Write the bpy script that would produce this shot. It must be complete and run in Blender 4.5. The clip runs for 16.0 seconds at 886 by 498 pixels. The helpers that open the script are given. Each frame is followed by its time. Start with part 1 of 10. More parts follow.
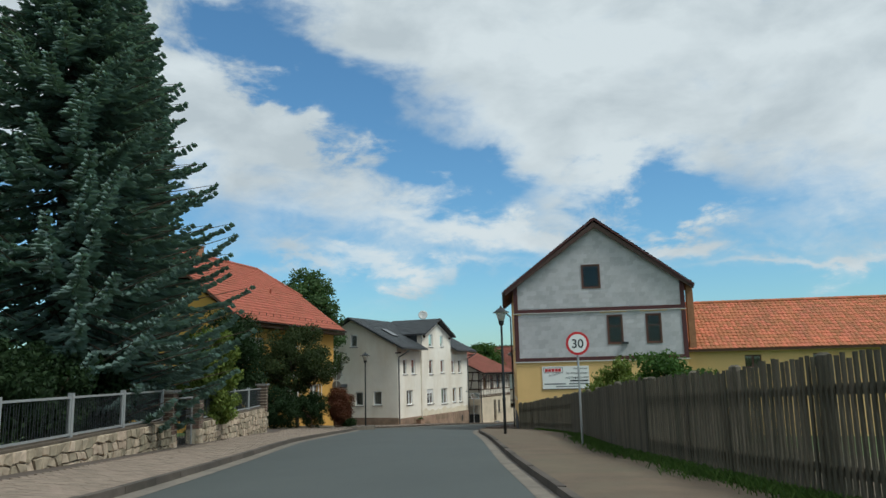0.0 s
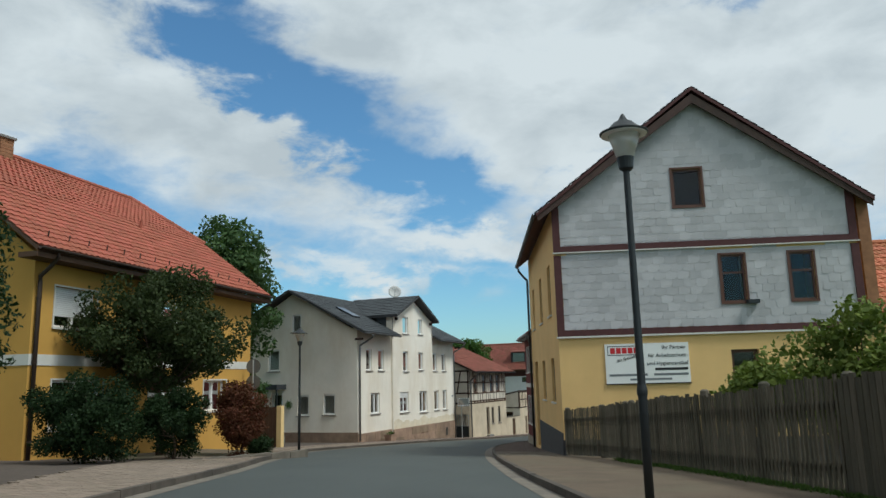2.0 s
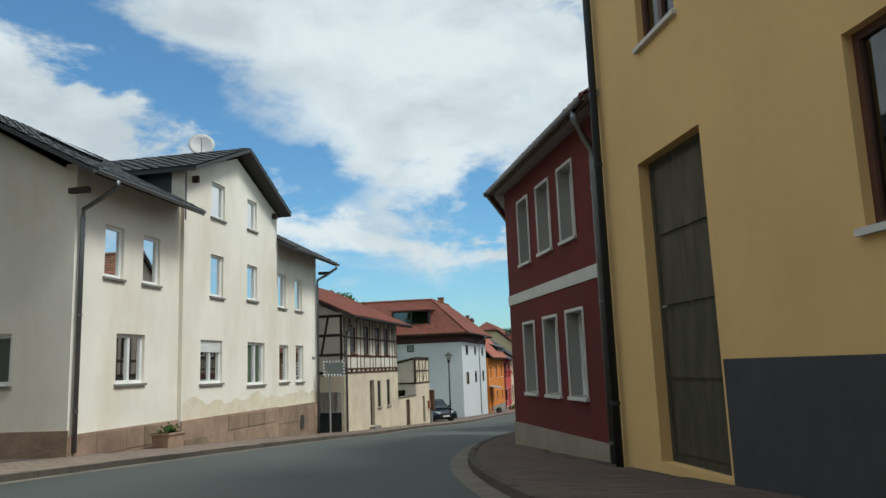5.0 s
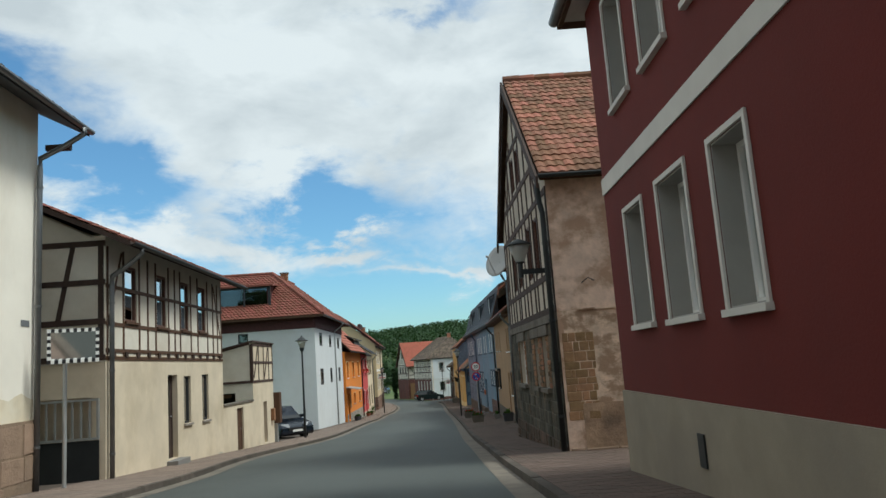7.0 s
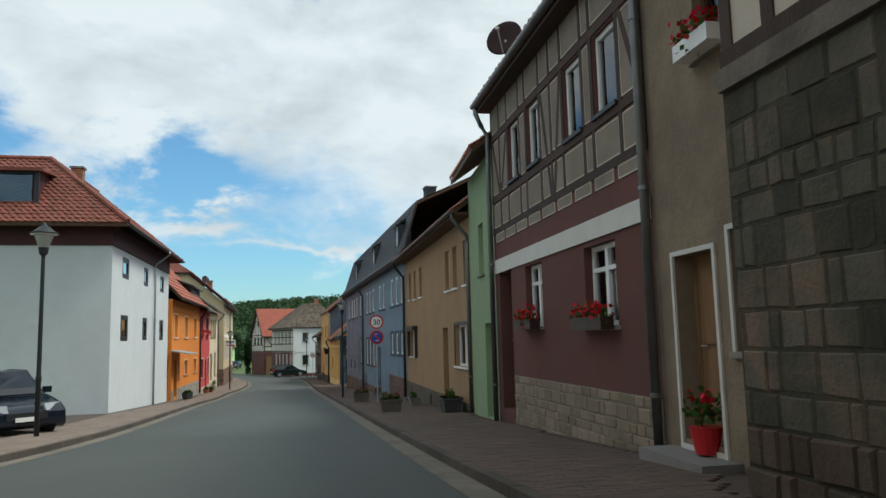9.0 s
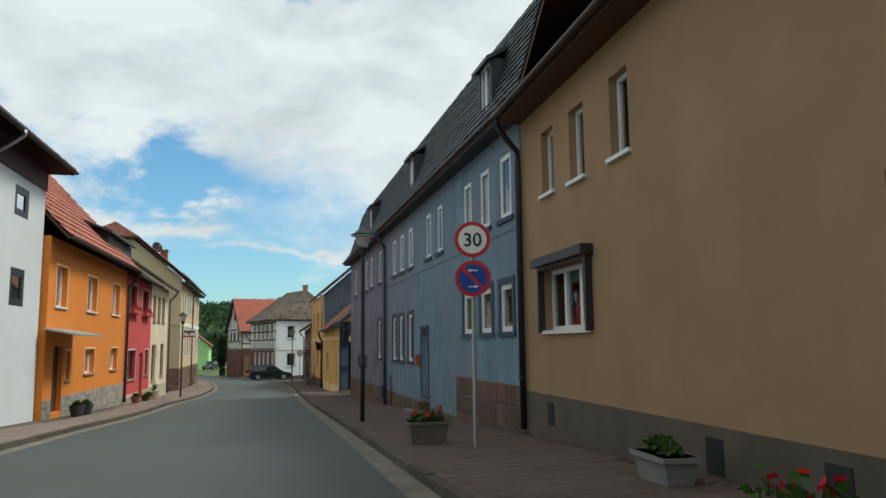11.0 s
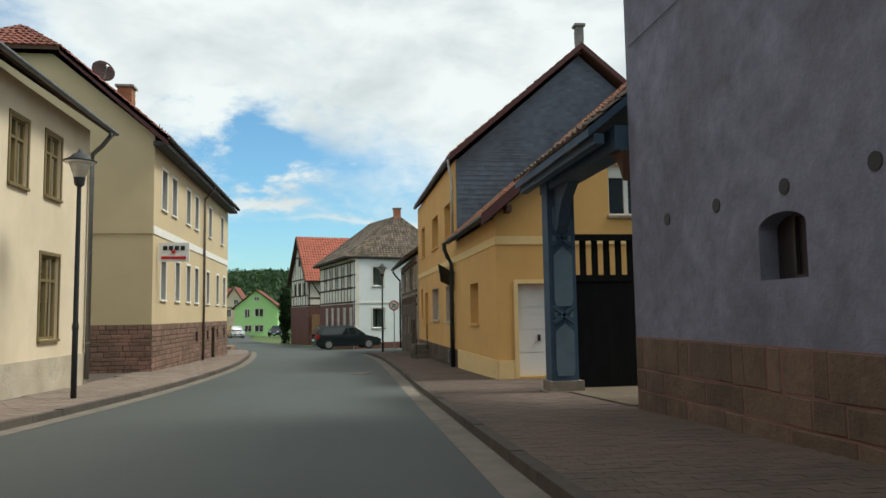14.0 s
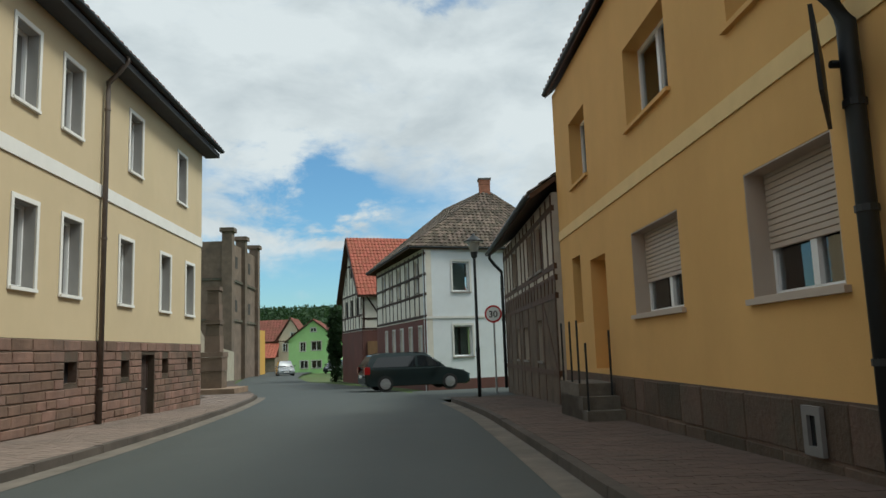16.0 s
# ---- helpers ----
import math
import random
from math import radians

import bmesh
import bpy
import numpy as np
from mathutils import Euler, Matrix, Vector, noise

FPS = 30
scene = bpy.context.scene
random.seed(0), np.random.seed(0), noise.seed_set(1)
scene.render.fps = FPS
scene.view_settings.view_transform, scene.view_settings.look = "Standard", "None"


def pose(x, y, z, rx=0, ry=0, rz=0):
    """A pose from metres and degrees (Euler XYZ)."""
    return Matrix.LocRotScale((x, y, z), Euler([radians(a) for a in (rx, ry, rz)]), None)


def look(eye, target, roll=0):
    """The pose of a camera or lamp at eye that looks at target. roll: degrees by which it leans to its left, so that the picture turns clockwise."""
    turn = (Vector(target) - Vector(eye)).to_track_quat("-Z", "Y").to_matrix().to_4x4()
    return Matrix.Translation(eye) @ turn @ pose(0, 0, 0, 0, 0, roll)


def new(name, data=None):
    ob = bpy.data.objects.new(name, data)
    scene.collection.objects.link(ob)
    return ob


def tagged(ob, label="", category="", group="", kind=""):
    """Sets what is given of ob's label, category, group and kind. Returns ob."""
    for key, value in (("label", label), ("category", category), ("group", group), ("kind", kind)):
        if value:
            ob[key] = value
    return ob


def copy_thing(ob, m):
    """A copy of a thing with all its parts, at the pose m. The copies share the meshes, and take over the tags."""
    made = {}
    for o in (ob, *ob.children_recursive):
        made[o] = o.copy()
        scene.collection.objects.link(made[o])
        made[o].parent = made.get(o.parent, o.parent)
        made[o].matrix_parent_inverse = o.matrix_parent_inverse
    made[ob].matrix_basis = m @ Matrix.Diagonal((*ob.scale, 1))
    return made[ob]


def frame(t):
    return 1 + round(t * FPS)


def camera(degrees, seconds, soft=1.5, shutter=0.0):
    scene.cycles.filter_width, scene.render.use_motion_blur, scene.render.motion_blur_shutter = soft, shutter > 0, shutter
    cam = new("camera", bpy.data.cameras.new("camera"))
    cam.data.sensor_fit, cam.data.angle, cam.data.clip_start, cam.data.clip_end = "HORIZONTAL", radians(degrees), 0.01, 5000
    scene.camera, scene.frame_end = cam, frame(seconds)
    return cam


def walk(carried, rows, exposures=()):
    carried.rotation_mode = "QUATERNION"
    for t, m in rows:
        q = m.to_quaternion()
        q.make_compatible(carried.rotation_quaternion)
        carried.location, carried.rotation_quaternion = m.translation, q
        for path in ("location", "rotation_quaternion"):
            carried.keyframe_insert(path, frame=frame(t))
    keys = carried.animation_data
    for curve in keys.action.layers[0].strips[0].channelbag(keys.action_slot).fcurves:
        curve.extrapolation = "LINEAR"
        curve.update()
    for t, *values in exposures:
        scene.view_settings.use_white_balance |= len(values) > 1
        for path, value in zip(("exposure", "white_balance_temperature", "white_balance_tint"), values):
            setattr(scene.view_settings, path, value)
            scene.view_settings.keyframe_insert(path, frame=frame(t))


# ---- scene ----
cam = camera(62.0, 16.0)
PATH = [
    (0, (-0.589, -3.225, 2.046), (-1.382, -1.418, 2.376), -1.4),
    (0.5, (-2.707, 1.145, 1.881), (-3.511, 2.945, 2.217), -1.1),
    (1, (-4.758, 5.486, 1.582), (-5.546, 7.29, 1.935), -0.8),
    (1.5, (-6.787, 9.688, 1.403), (-7.554, 11.499, 1.771), -0.9),
    (2, (-8.688, 13.893, 1.192), (-9.411, 15.724, 1.545), -1.5),
    (2.5, (-10.428, 17.943, 1.009), (-11.049, 19.817, 1.331), -1.7),
    (3, (-12.153, 22.138, 0.805), (-12.724, 24.027, 1.124), -0.6),
    (3.5, (-13.865, 26.151, 0.555), (-14.365, 28.068, 0.827), -0.1),
    (3.7, (-14.518, 27.802, 0.473), (-15.003, 29.725, 0.731), -0.3),
    (5.8, (-20.368, 44.211, -0.877), (-20.587, 46.17, -0.54), -1.6),
    (6, (-20.802, 45.859, -0.852), (-20.98, 47.824, -0.525), -1.2),
    (6.5, (-21.628, 49.743, -0.993), (-21.673, 51.716, -0.668), -3.1),
    (7, (-22.167, 53.542, -1.255), (-22.075, 55.517, -0.95), -4.1),
    (7.5, (-22.62, 57.873, -1.43), (-22.404, 59.841, -1.143), -3.0),
    (8, (-22.731, 62.036, -1.773), (-22.411, 63.996, -1.53), -2.4),
    (8.5, (-22.67, 66.405, -2.016), (-22.269, 68.352, -1.798), -1.7),
    (9, (-22.5, 70.765, -2.304), (-22.05, 72.699, -2.065), -1.5),
    (9.2, (-22.318, 72.57, -2.42), (-21.876, 74.505, -2.169), -1.1),
    (11.3, (-21.658, 91.772, -3.371), (-21.166, 93.693, -3.116), -0.7),
    (11.5, (-21.696, 93.603, -3.498), (-21.198, 95.522, -3.229), -0.8),
    (12, (-21.512, 98.495, -3.666), (-21.172, 100.45, -3.41), -1.7),
    (12.5, (-21.362, 103.524, -3.906), (-21.069, 105.485, -3.64), -1.6),
    (13, (-21.209, 108.601, -4.13), (-20.907, 110.559, -3.855), -0.1),
    (13.5, (-20.98, 113.725, -4.338), (-20.692, 115.69, -4.096), -0.2),
    (14, (-20.846, 118.692, -4.521), (-20.572, 120.666, -4.346), -0.9),
    (14.5, (-20.645, 123.676, -4.692), (-20.382, 125.652, -4.528), -2.6),
    (15, (-20.557, 128.568, -4.814), (-20.325, 130.544, -4.611), -2.6),
    (15.5, (-20.477, 133.134, -4.974), (-20.31, 135.113, -4.742), -2.9),
    (16, (-20.514, 137.276, -5.169), (-20.426, 139.255, -4.896), -2.0),
]
walk(cam, [(t, look(eye, target, roll)) for t, eye, target, roll in PATH], [(t, s, k, 1.0) for t, s, k in ((0.0, -0.50, 5950), (3.0, -0.50, 5950), (3.7, -0.42, 5950), (6.5, -0.32, 6050), (8.0, -0.25, 6000), (12.0, -0.25, 6250), (13.0, -0.26, 6250), (14.0, -0.12, 6350), (15.0, -0.30, 6250), (16.0, -0.42, 6100))])

# ---- light: hazy summer sun across the street, broken cloud ----
SUN_EL, SUN_AZ = 56.0, -8.0      # azimuth in degrees from +x towards +y
sun = new("sun", bpy.data.lights.new("sun", "SUN"))
sun.data.energy, sun.data.angle, sun.data.color = 3.6, radians(16), (1.0, 0.95, 0.87)
sx = math.cos(radians(SUN_EL)) * math.cos(radians(SUN_AZ))
sy = math.cos(radians(SUN_EL)) * math.sin(radians(SUN_AZ))
sun.matrix_world = look((60 * sx, 60 * sy + 60, 60 * math.sin(radians(SUN_EL))), (0, 60, 0))

world = bpy.data.worlds.new("sky")
scene.world = world
world.use_nodes = True
wt = world.node_tree
wt.nodes.clear()


def wnode(kind, **kw):
    n = wt.nodes.new(kind)
    for k, v in kw.items():
        n.inputs[k].default_value = v
    return n


def wmath(op, a, b=None):
    n = wt.nodes.new("ShaderNodeMath")
    n.operation = op
    for i, v in enumerate((a, b)):
        if v is None:
            continue
        if isinstance(v, (int, float)):
            n.inputs[i].default_value = v
        else:
            wt.links.new(v, n.inputs[i])
    return n.outputs[0]


sky = wt.nodes.new("ShaderNodeTexSky")
sky.sky_type, sky.sun_disc = "NISHITA", False
sky.sun_elevation, sky.sun_rotation = radians(SUN_EL), radians(90 - SUN_AZ)
sky.air_density, sky.dust_density, sky.ozone_density = 1.1, 0.6, 2.5
tc = wt.nodes.new("ShaderNodeTexCoord")
sep = wt.nodes.new("ShaderNodeSeparateXYZ")
wt.links.new(tc.outputs["Generated"], sep.inputs[0])
mp = wt.nodes.new("ShaderNodeMapping")
mp.inputs["Location"].default_value = (3.1, 1.35, 0.4)
mp.inputs["Scale"].default_value = (1.0, 1.0, 2.0)
wt.links.new(tc.outputs["Generated"], mp.inputs[0])
big = wnode("ShaderNodeTexNoise", Scale=5.5, Detail=9.0, Roughness=0.55, Distortion=0.2)
fine = wnode("ShaderNodeTexNoise", Scale=13.0, Detail=8.0, Roughness=0.6, Distortion=0.3)
wt.links.new(mp.outputs[0], big.inputs["Vector"])
wt.links.new(mp.outputs[0], fine.inputs["Vector"])
# bearing (degrees to the left of the street's line) and height of each direction, ruffled by the noise
ruffle = wt.nodes.new("ShaderNodeSeparateColor")
wt.links.new(big.outputs["Color"], ruffle.inputs[0])
ruffle2 = wt.nodes.new("ShaderNodeSeparateColor")
wt.links.new(fine.outputs["Color"], ruffle2.inputs[0])


def ruffled(angle, ch, amount, small):
    a = wmath("ADD", angle, wmath("MULTIPLY", wmath("SUBTRACT", ruffle.outputs[ch], 0.5), amount))
    return wmath("ADD", a, wmath("MULTIPLY", wmath("SUBTRACT", ruffle2.outputs[ch], 0.5), small))


bearing = ruffled(wmath("MULTIPLY", wmath("ARCTAN2", wmath("MULTIPLY", sep.outputs[0], -1.0), sep.outputs[1]), 57.3), 0, 20.0, 9.0)
height = ruffled(wmath("MULTIPLY", wmath("ARCSINE", sep.outputs[2]), 57.3), 1, 10.0, 4.5)


def bank(az, el, ra, re, tilt, amount):
    """A soft-edged bank of cloud (or, with a minus, a gap) round one direction."""
    da, de = wmath("SUBTRACT", bearing, az), wmath("SUBTRACT", height, el)
    de = wmath("SUBTRACT", de, wmath("MULTIPLY", da, tilt))
    q = wmath("ADD", wmath("POWER", wmath("ABSOLUTE", wmath("DIVIDE", da, ra)), 2.0), wmath("POWER", wmath("ABSOLUTE", wmath("DIVIDE", de, re)), 2.0))
    return wmath("MULTIPLY", wmath("EXPONENT", wmath("MULTIPLY", q, -1.0)), amount)


# a sheet overhead that thins out to blue air with flat streaks low down
cloud = wmath("ADD", wmath("MULTIPLY", wmath("MINIMUM", wmath("SUBTRACT", height, 9.0), 9.0), 0.06), 0.30)
for spec_ in ((34, 23, 11, 3.6, 0.38, -0.95), (24, 15.5, 6, 2.6, 0.3, -0.75), (7.0, 13.2, 5.5, 2.4, 0.25, -0.85), (50, 12, 9, 6, 0, -0.4), (-4, 27.5, 5, 1.4, 0, -0.5), (-18, 12, 10, 5, 0, 0.5),
              (36, 18.8, 9, 1.8, 0.3, 0.45), (20, 10.8, 9, 1.3, 0.1, 0.55), (29, 8.2, 8, 0.7, 0.05, 0.45), (4.0, 9.8, 4.0, 1.1, 0.0, 0.75), (14, 17, 4.5, 5, 0.2, 0.35), (-3, 7.4, 7, 0.5, 0.0, 0.4)):
    cloud = wmath("ADD", cloud, bank(*spec_))
cloud = wmath("ADD", cloud, wmath("MULTIPLY", wmath("SUBTRACT", fine.outputs[0], 0.5), 0.9))
cover = wt.nodes.new("ShaderNodeMapRange")
cover.interpolation_type = "SMOOTHSTEP"
for k, v in zip(("From Min", "From Max"), (0.10, 0.80)):
    cover.inputs[k].default_value = v
wt.links.new(cloud, cover.inputs[0])
lump = wt.nodes.new("ShaderNodeMix")
lump.data_type = "RGBA"
lump.inputs[6].default_value, lump.inputs[7].default_value = (7.2, 7.5, 7.8, 1), (9.9, 10.0, 10.1, 1)
shade = wt.nodes.new("ShaderNodeMapRange")
for k, v in zip(("From Min", "From Max"), (0.36, 0.60)):
    shade.inputs[k].default_value = v
wt.links.new(big.outputs[0], shade.inputs[0])
wt.links.new(shade.outputs[0], lump.inputs[0])
skymix = wt.nodes.new("ShaderNodeMix")
skymix.data_type = "RGBA"
wt.links.new(cover.outputs[0], skymix.inputs[0])
tint = wt.nodes.new("ShaderNodeMix")
tint.data_type, tint.blend_type = "RGBA", "MULTIPLY"
tint.inputs[0].default_value, tint.inputs[7].default_value = 1.0, (1.14, 1.52, 1.66, 1)
wt.links.new(sky.outputs[0], tint.inputs[6])
wt.links.new(tint.outputs[2], skymix.inputs[6])
wt.links.new(lump.outputs[2], skymix.inputs[7])
bg = wt.nodes.new("ShaderNodeBackground")
bg.inputs[1].default_value = 0.102
wt.links.new(skymix.outputs[2], bg.inputs[0])
wout = wt.nodes.new("ShaderNodeOutputWorld")
wt.links.new(bg.outputs[0], wout.inputs[0])


# ---- materials ----
def surf(name, color, rough=0.85, metal=0.0, var=0.10, scale=2.5, bump=0.12, grain=45.0, stain=None, stain_amt=0.5, stain_scale=0.6,
         streak=1.0, edge=(0.46, 0.66), rand=0.0, island=0.0, spec=0.4, squash=(1, 1, 1)):
    """Procedural surface: broad blotches, stains and a fine relief, in world metres."""
    m = bpy.data.materials.new(name)
    m.use_nodes = True
    nt = m.node_tree
    b = nt.nodes["Principled BSDF"]
    b.inputs["Roughness"].default_value, b.inputs["Metallic"].default_value = rough, metal
    b.inputs["Specular IOR Level"].default_value = spec
    pos = nt.nodes.new("ShaderNodeNewGeometry")

    def noise_at(sc, detail, stretch):
        mpn = nt.nodes.new("ShaderNodeMapping")
        mpn.inputs["Scale"].default_value = stretch
        nt.links.new(pos.outputs["Position"], mpn.inputs[0])
        n = nt.nodes.new("ShaderNodeTexNoise")
        n.inputs["Scale"].default_value, n.inputs["Detail"].default_value = sc, detail
        n.inputs["Roughness"].default_value = 0.62
        nt.links.new(mpn.outputs[0], n.inputs["Vector"])
        return n.outputs[0]

    def ranged(x, a0, a1, b0, b1):
        n = nt.nodes.new("ShaderNodeMapRange")
        for k, v in zip(("From Min", "From Max", "To Min", "To Max"), (a0, a1, b0, b1)):
            n.inputs[k].default_value = v
        nt.links.new(x, n.inputs[0])
        return n.outputs[0]

    def mixed(fac, a, c):
        n = nt.nodes.new("ShaderNodeMix")
        n.data_type = "RGBA"
        for k, v in ((0, fac), (6, a), (7, c)):
            if isinstance(v, (tuple, list)):
                n.inputs[k].default_value = (*v[:3], 1)
            elif isinstance(v, float):
                n.inputs[k].default_value = v
            else:
                nt.links.new(v, n.inputs[k])
        return n.outputs[2]

    lo, hi = [c * (1 - var) for c in color], [min(1, c * (1 + var)) for c in color]
    col = mixed(ranged(noise_at(scale, 6, squash), 0.3, 0.7, 0, 1), lo, hi)
    if stain:
        col = mixed(ranged(noise_at(stain_scale, 8, (1, 1, 1 / streak)), edge[0], edge[1], 0, stain_amt), col, stain)
    for amt, kind, out in ((rand, "ShaderNodeObjectInfo", "Random"), (island, "ShaderNodeNewGeometry", "Random Per Island")):
        if amt:
            hsv = nt.nodes.new("ShaderNodeHueSaturation")
            r = nt.nodes.new(kind)
            nt.links.new(ranged(r.outputs[out], 0, 1, 1 - amt, 1 + amt), hsv.inputs["Value"])
            nt.links.new(ranged(r.outputs[out], 0, 1, 0.5 + 0.04 * amt, 0.5 - 0.04 * amt), hsv.inputs["Hue"])
            nt.links.new(col, hsv.inputs["Color"])
            col = hsv.outputs[0]
    nt.links.new(col, b.inputs["Base Color"])
    if bump:
        bp = nt.nodes.new("ShaderNodeBump")
        bp.inputs["Strength"].default_value, bp.inputs["Distance"].default_value = bump, 0.02
        nt.links.new(noise_at(grain, 5, squash), bp.inputs["Height"])
        nt.links.new(bp.outputs[0], b.inputs["Normal"])
    return m


def glass_material(name, tint_color, ior=2.05):
    m = bpy.data.materials.new(name)
    m.use_nodes = True
    nt = m.node_tree
    nt.nodes.remove(nt.nodes["Principled BSDF"])
    out = nt.nodes["Material Output"]
    tr, gl = nt.nodes.new("ShaderNodeBsdfTransparent"), nt.nodes.new("ShaderNodeBsdfGlossy")
    tr.inputs[0].default_value = (*tint_color, 1)
    gl.inputs["Roughness"].default_value = 0.02
    fr = nt.nodes.new("ShaderNodeFresnel")
    fr.inputs[0].default_value = ior
    mx = nt.nodes.new("ShaderNodeMixShader")
    nt.links.new(fr.outputs[0], mx.inputs[0])
    nt.links.new(tr.outputs[0], mx.inputs[1])
    nt.links.new(gl.outputs[0], mx.inputs[2])
    nt.links.new(mx.outputs[0], out.inputs[0])
    return m


def frosted_glass(name):
    m = bpy.data.materials.new(name)
    m.use_nodes = True
    nt = m.node_tree
    tr, tl, mx = nt.nodes.new("ShaderNodeBsdfTransparent"), nt.nodes.new("ShaderNodeBsdfTranslucent"), nt.nodes.new("ShaderNodeMixShader")
    tl.inputs[0].default_value = (0.85, 0.85, 0.80, 1)
    mx.inputs[0].default_value = 0.5
    gl, mg = nt.nodes.new("ShaderNodeBsdfGlossy"), nt.nodes.new("ShaderNodeMixShader")
    gl.inputs["Roughness"].default_value = 0.1
    mg.inputs[0].default_value = 0.12
    nt.links.new(tr.outputs[0], mx.inputs[1])
    nt.links.new(tl.outputs[0], mx.inputs[2])
    nt.links.new(mx.outputs[0], mg.inputs[1])
    nt.links.new(gl.outputs[0], mg.inputs[2])
    nt.links.new(mg.outputs[0], nt.nodes["Material Output"].inputs[0])
    return m


def leaf_material(name, color, island=0.35):
    m = surf(name, color, 0.6, var=0.2, scale=3, bump=0, island=island, spec=0.1)
    nt = m.node_tree
    b, out = nt.nodes["Principled BSDF"], nt.nodes["Material Output"]
    tl = nt.nodes.new("ShaderNodeBsdfTranslucent")
    tl.inputs[0].default_value = (color[0] * 1.3, color[1] * 1.5, color[2] * 0.8, 1)
    mx = nt.nodes.new("ShaderNodeMixShader")
    mx.inputs[0].default_value = 0.22
    nt.links.new(b.outputs[0], mx.inputs[1])
    nt.links.new(tl.outputs[0], mx.inputs[2])
    nt.links.new(mx.outputs[0], out.inputs[0])
    return m


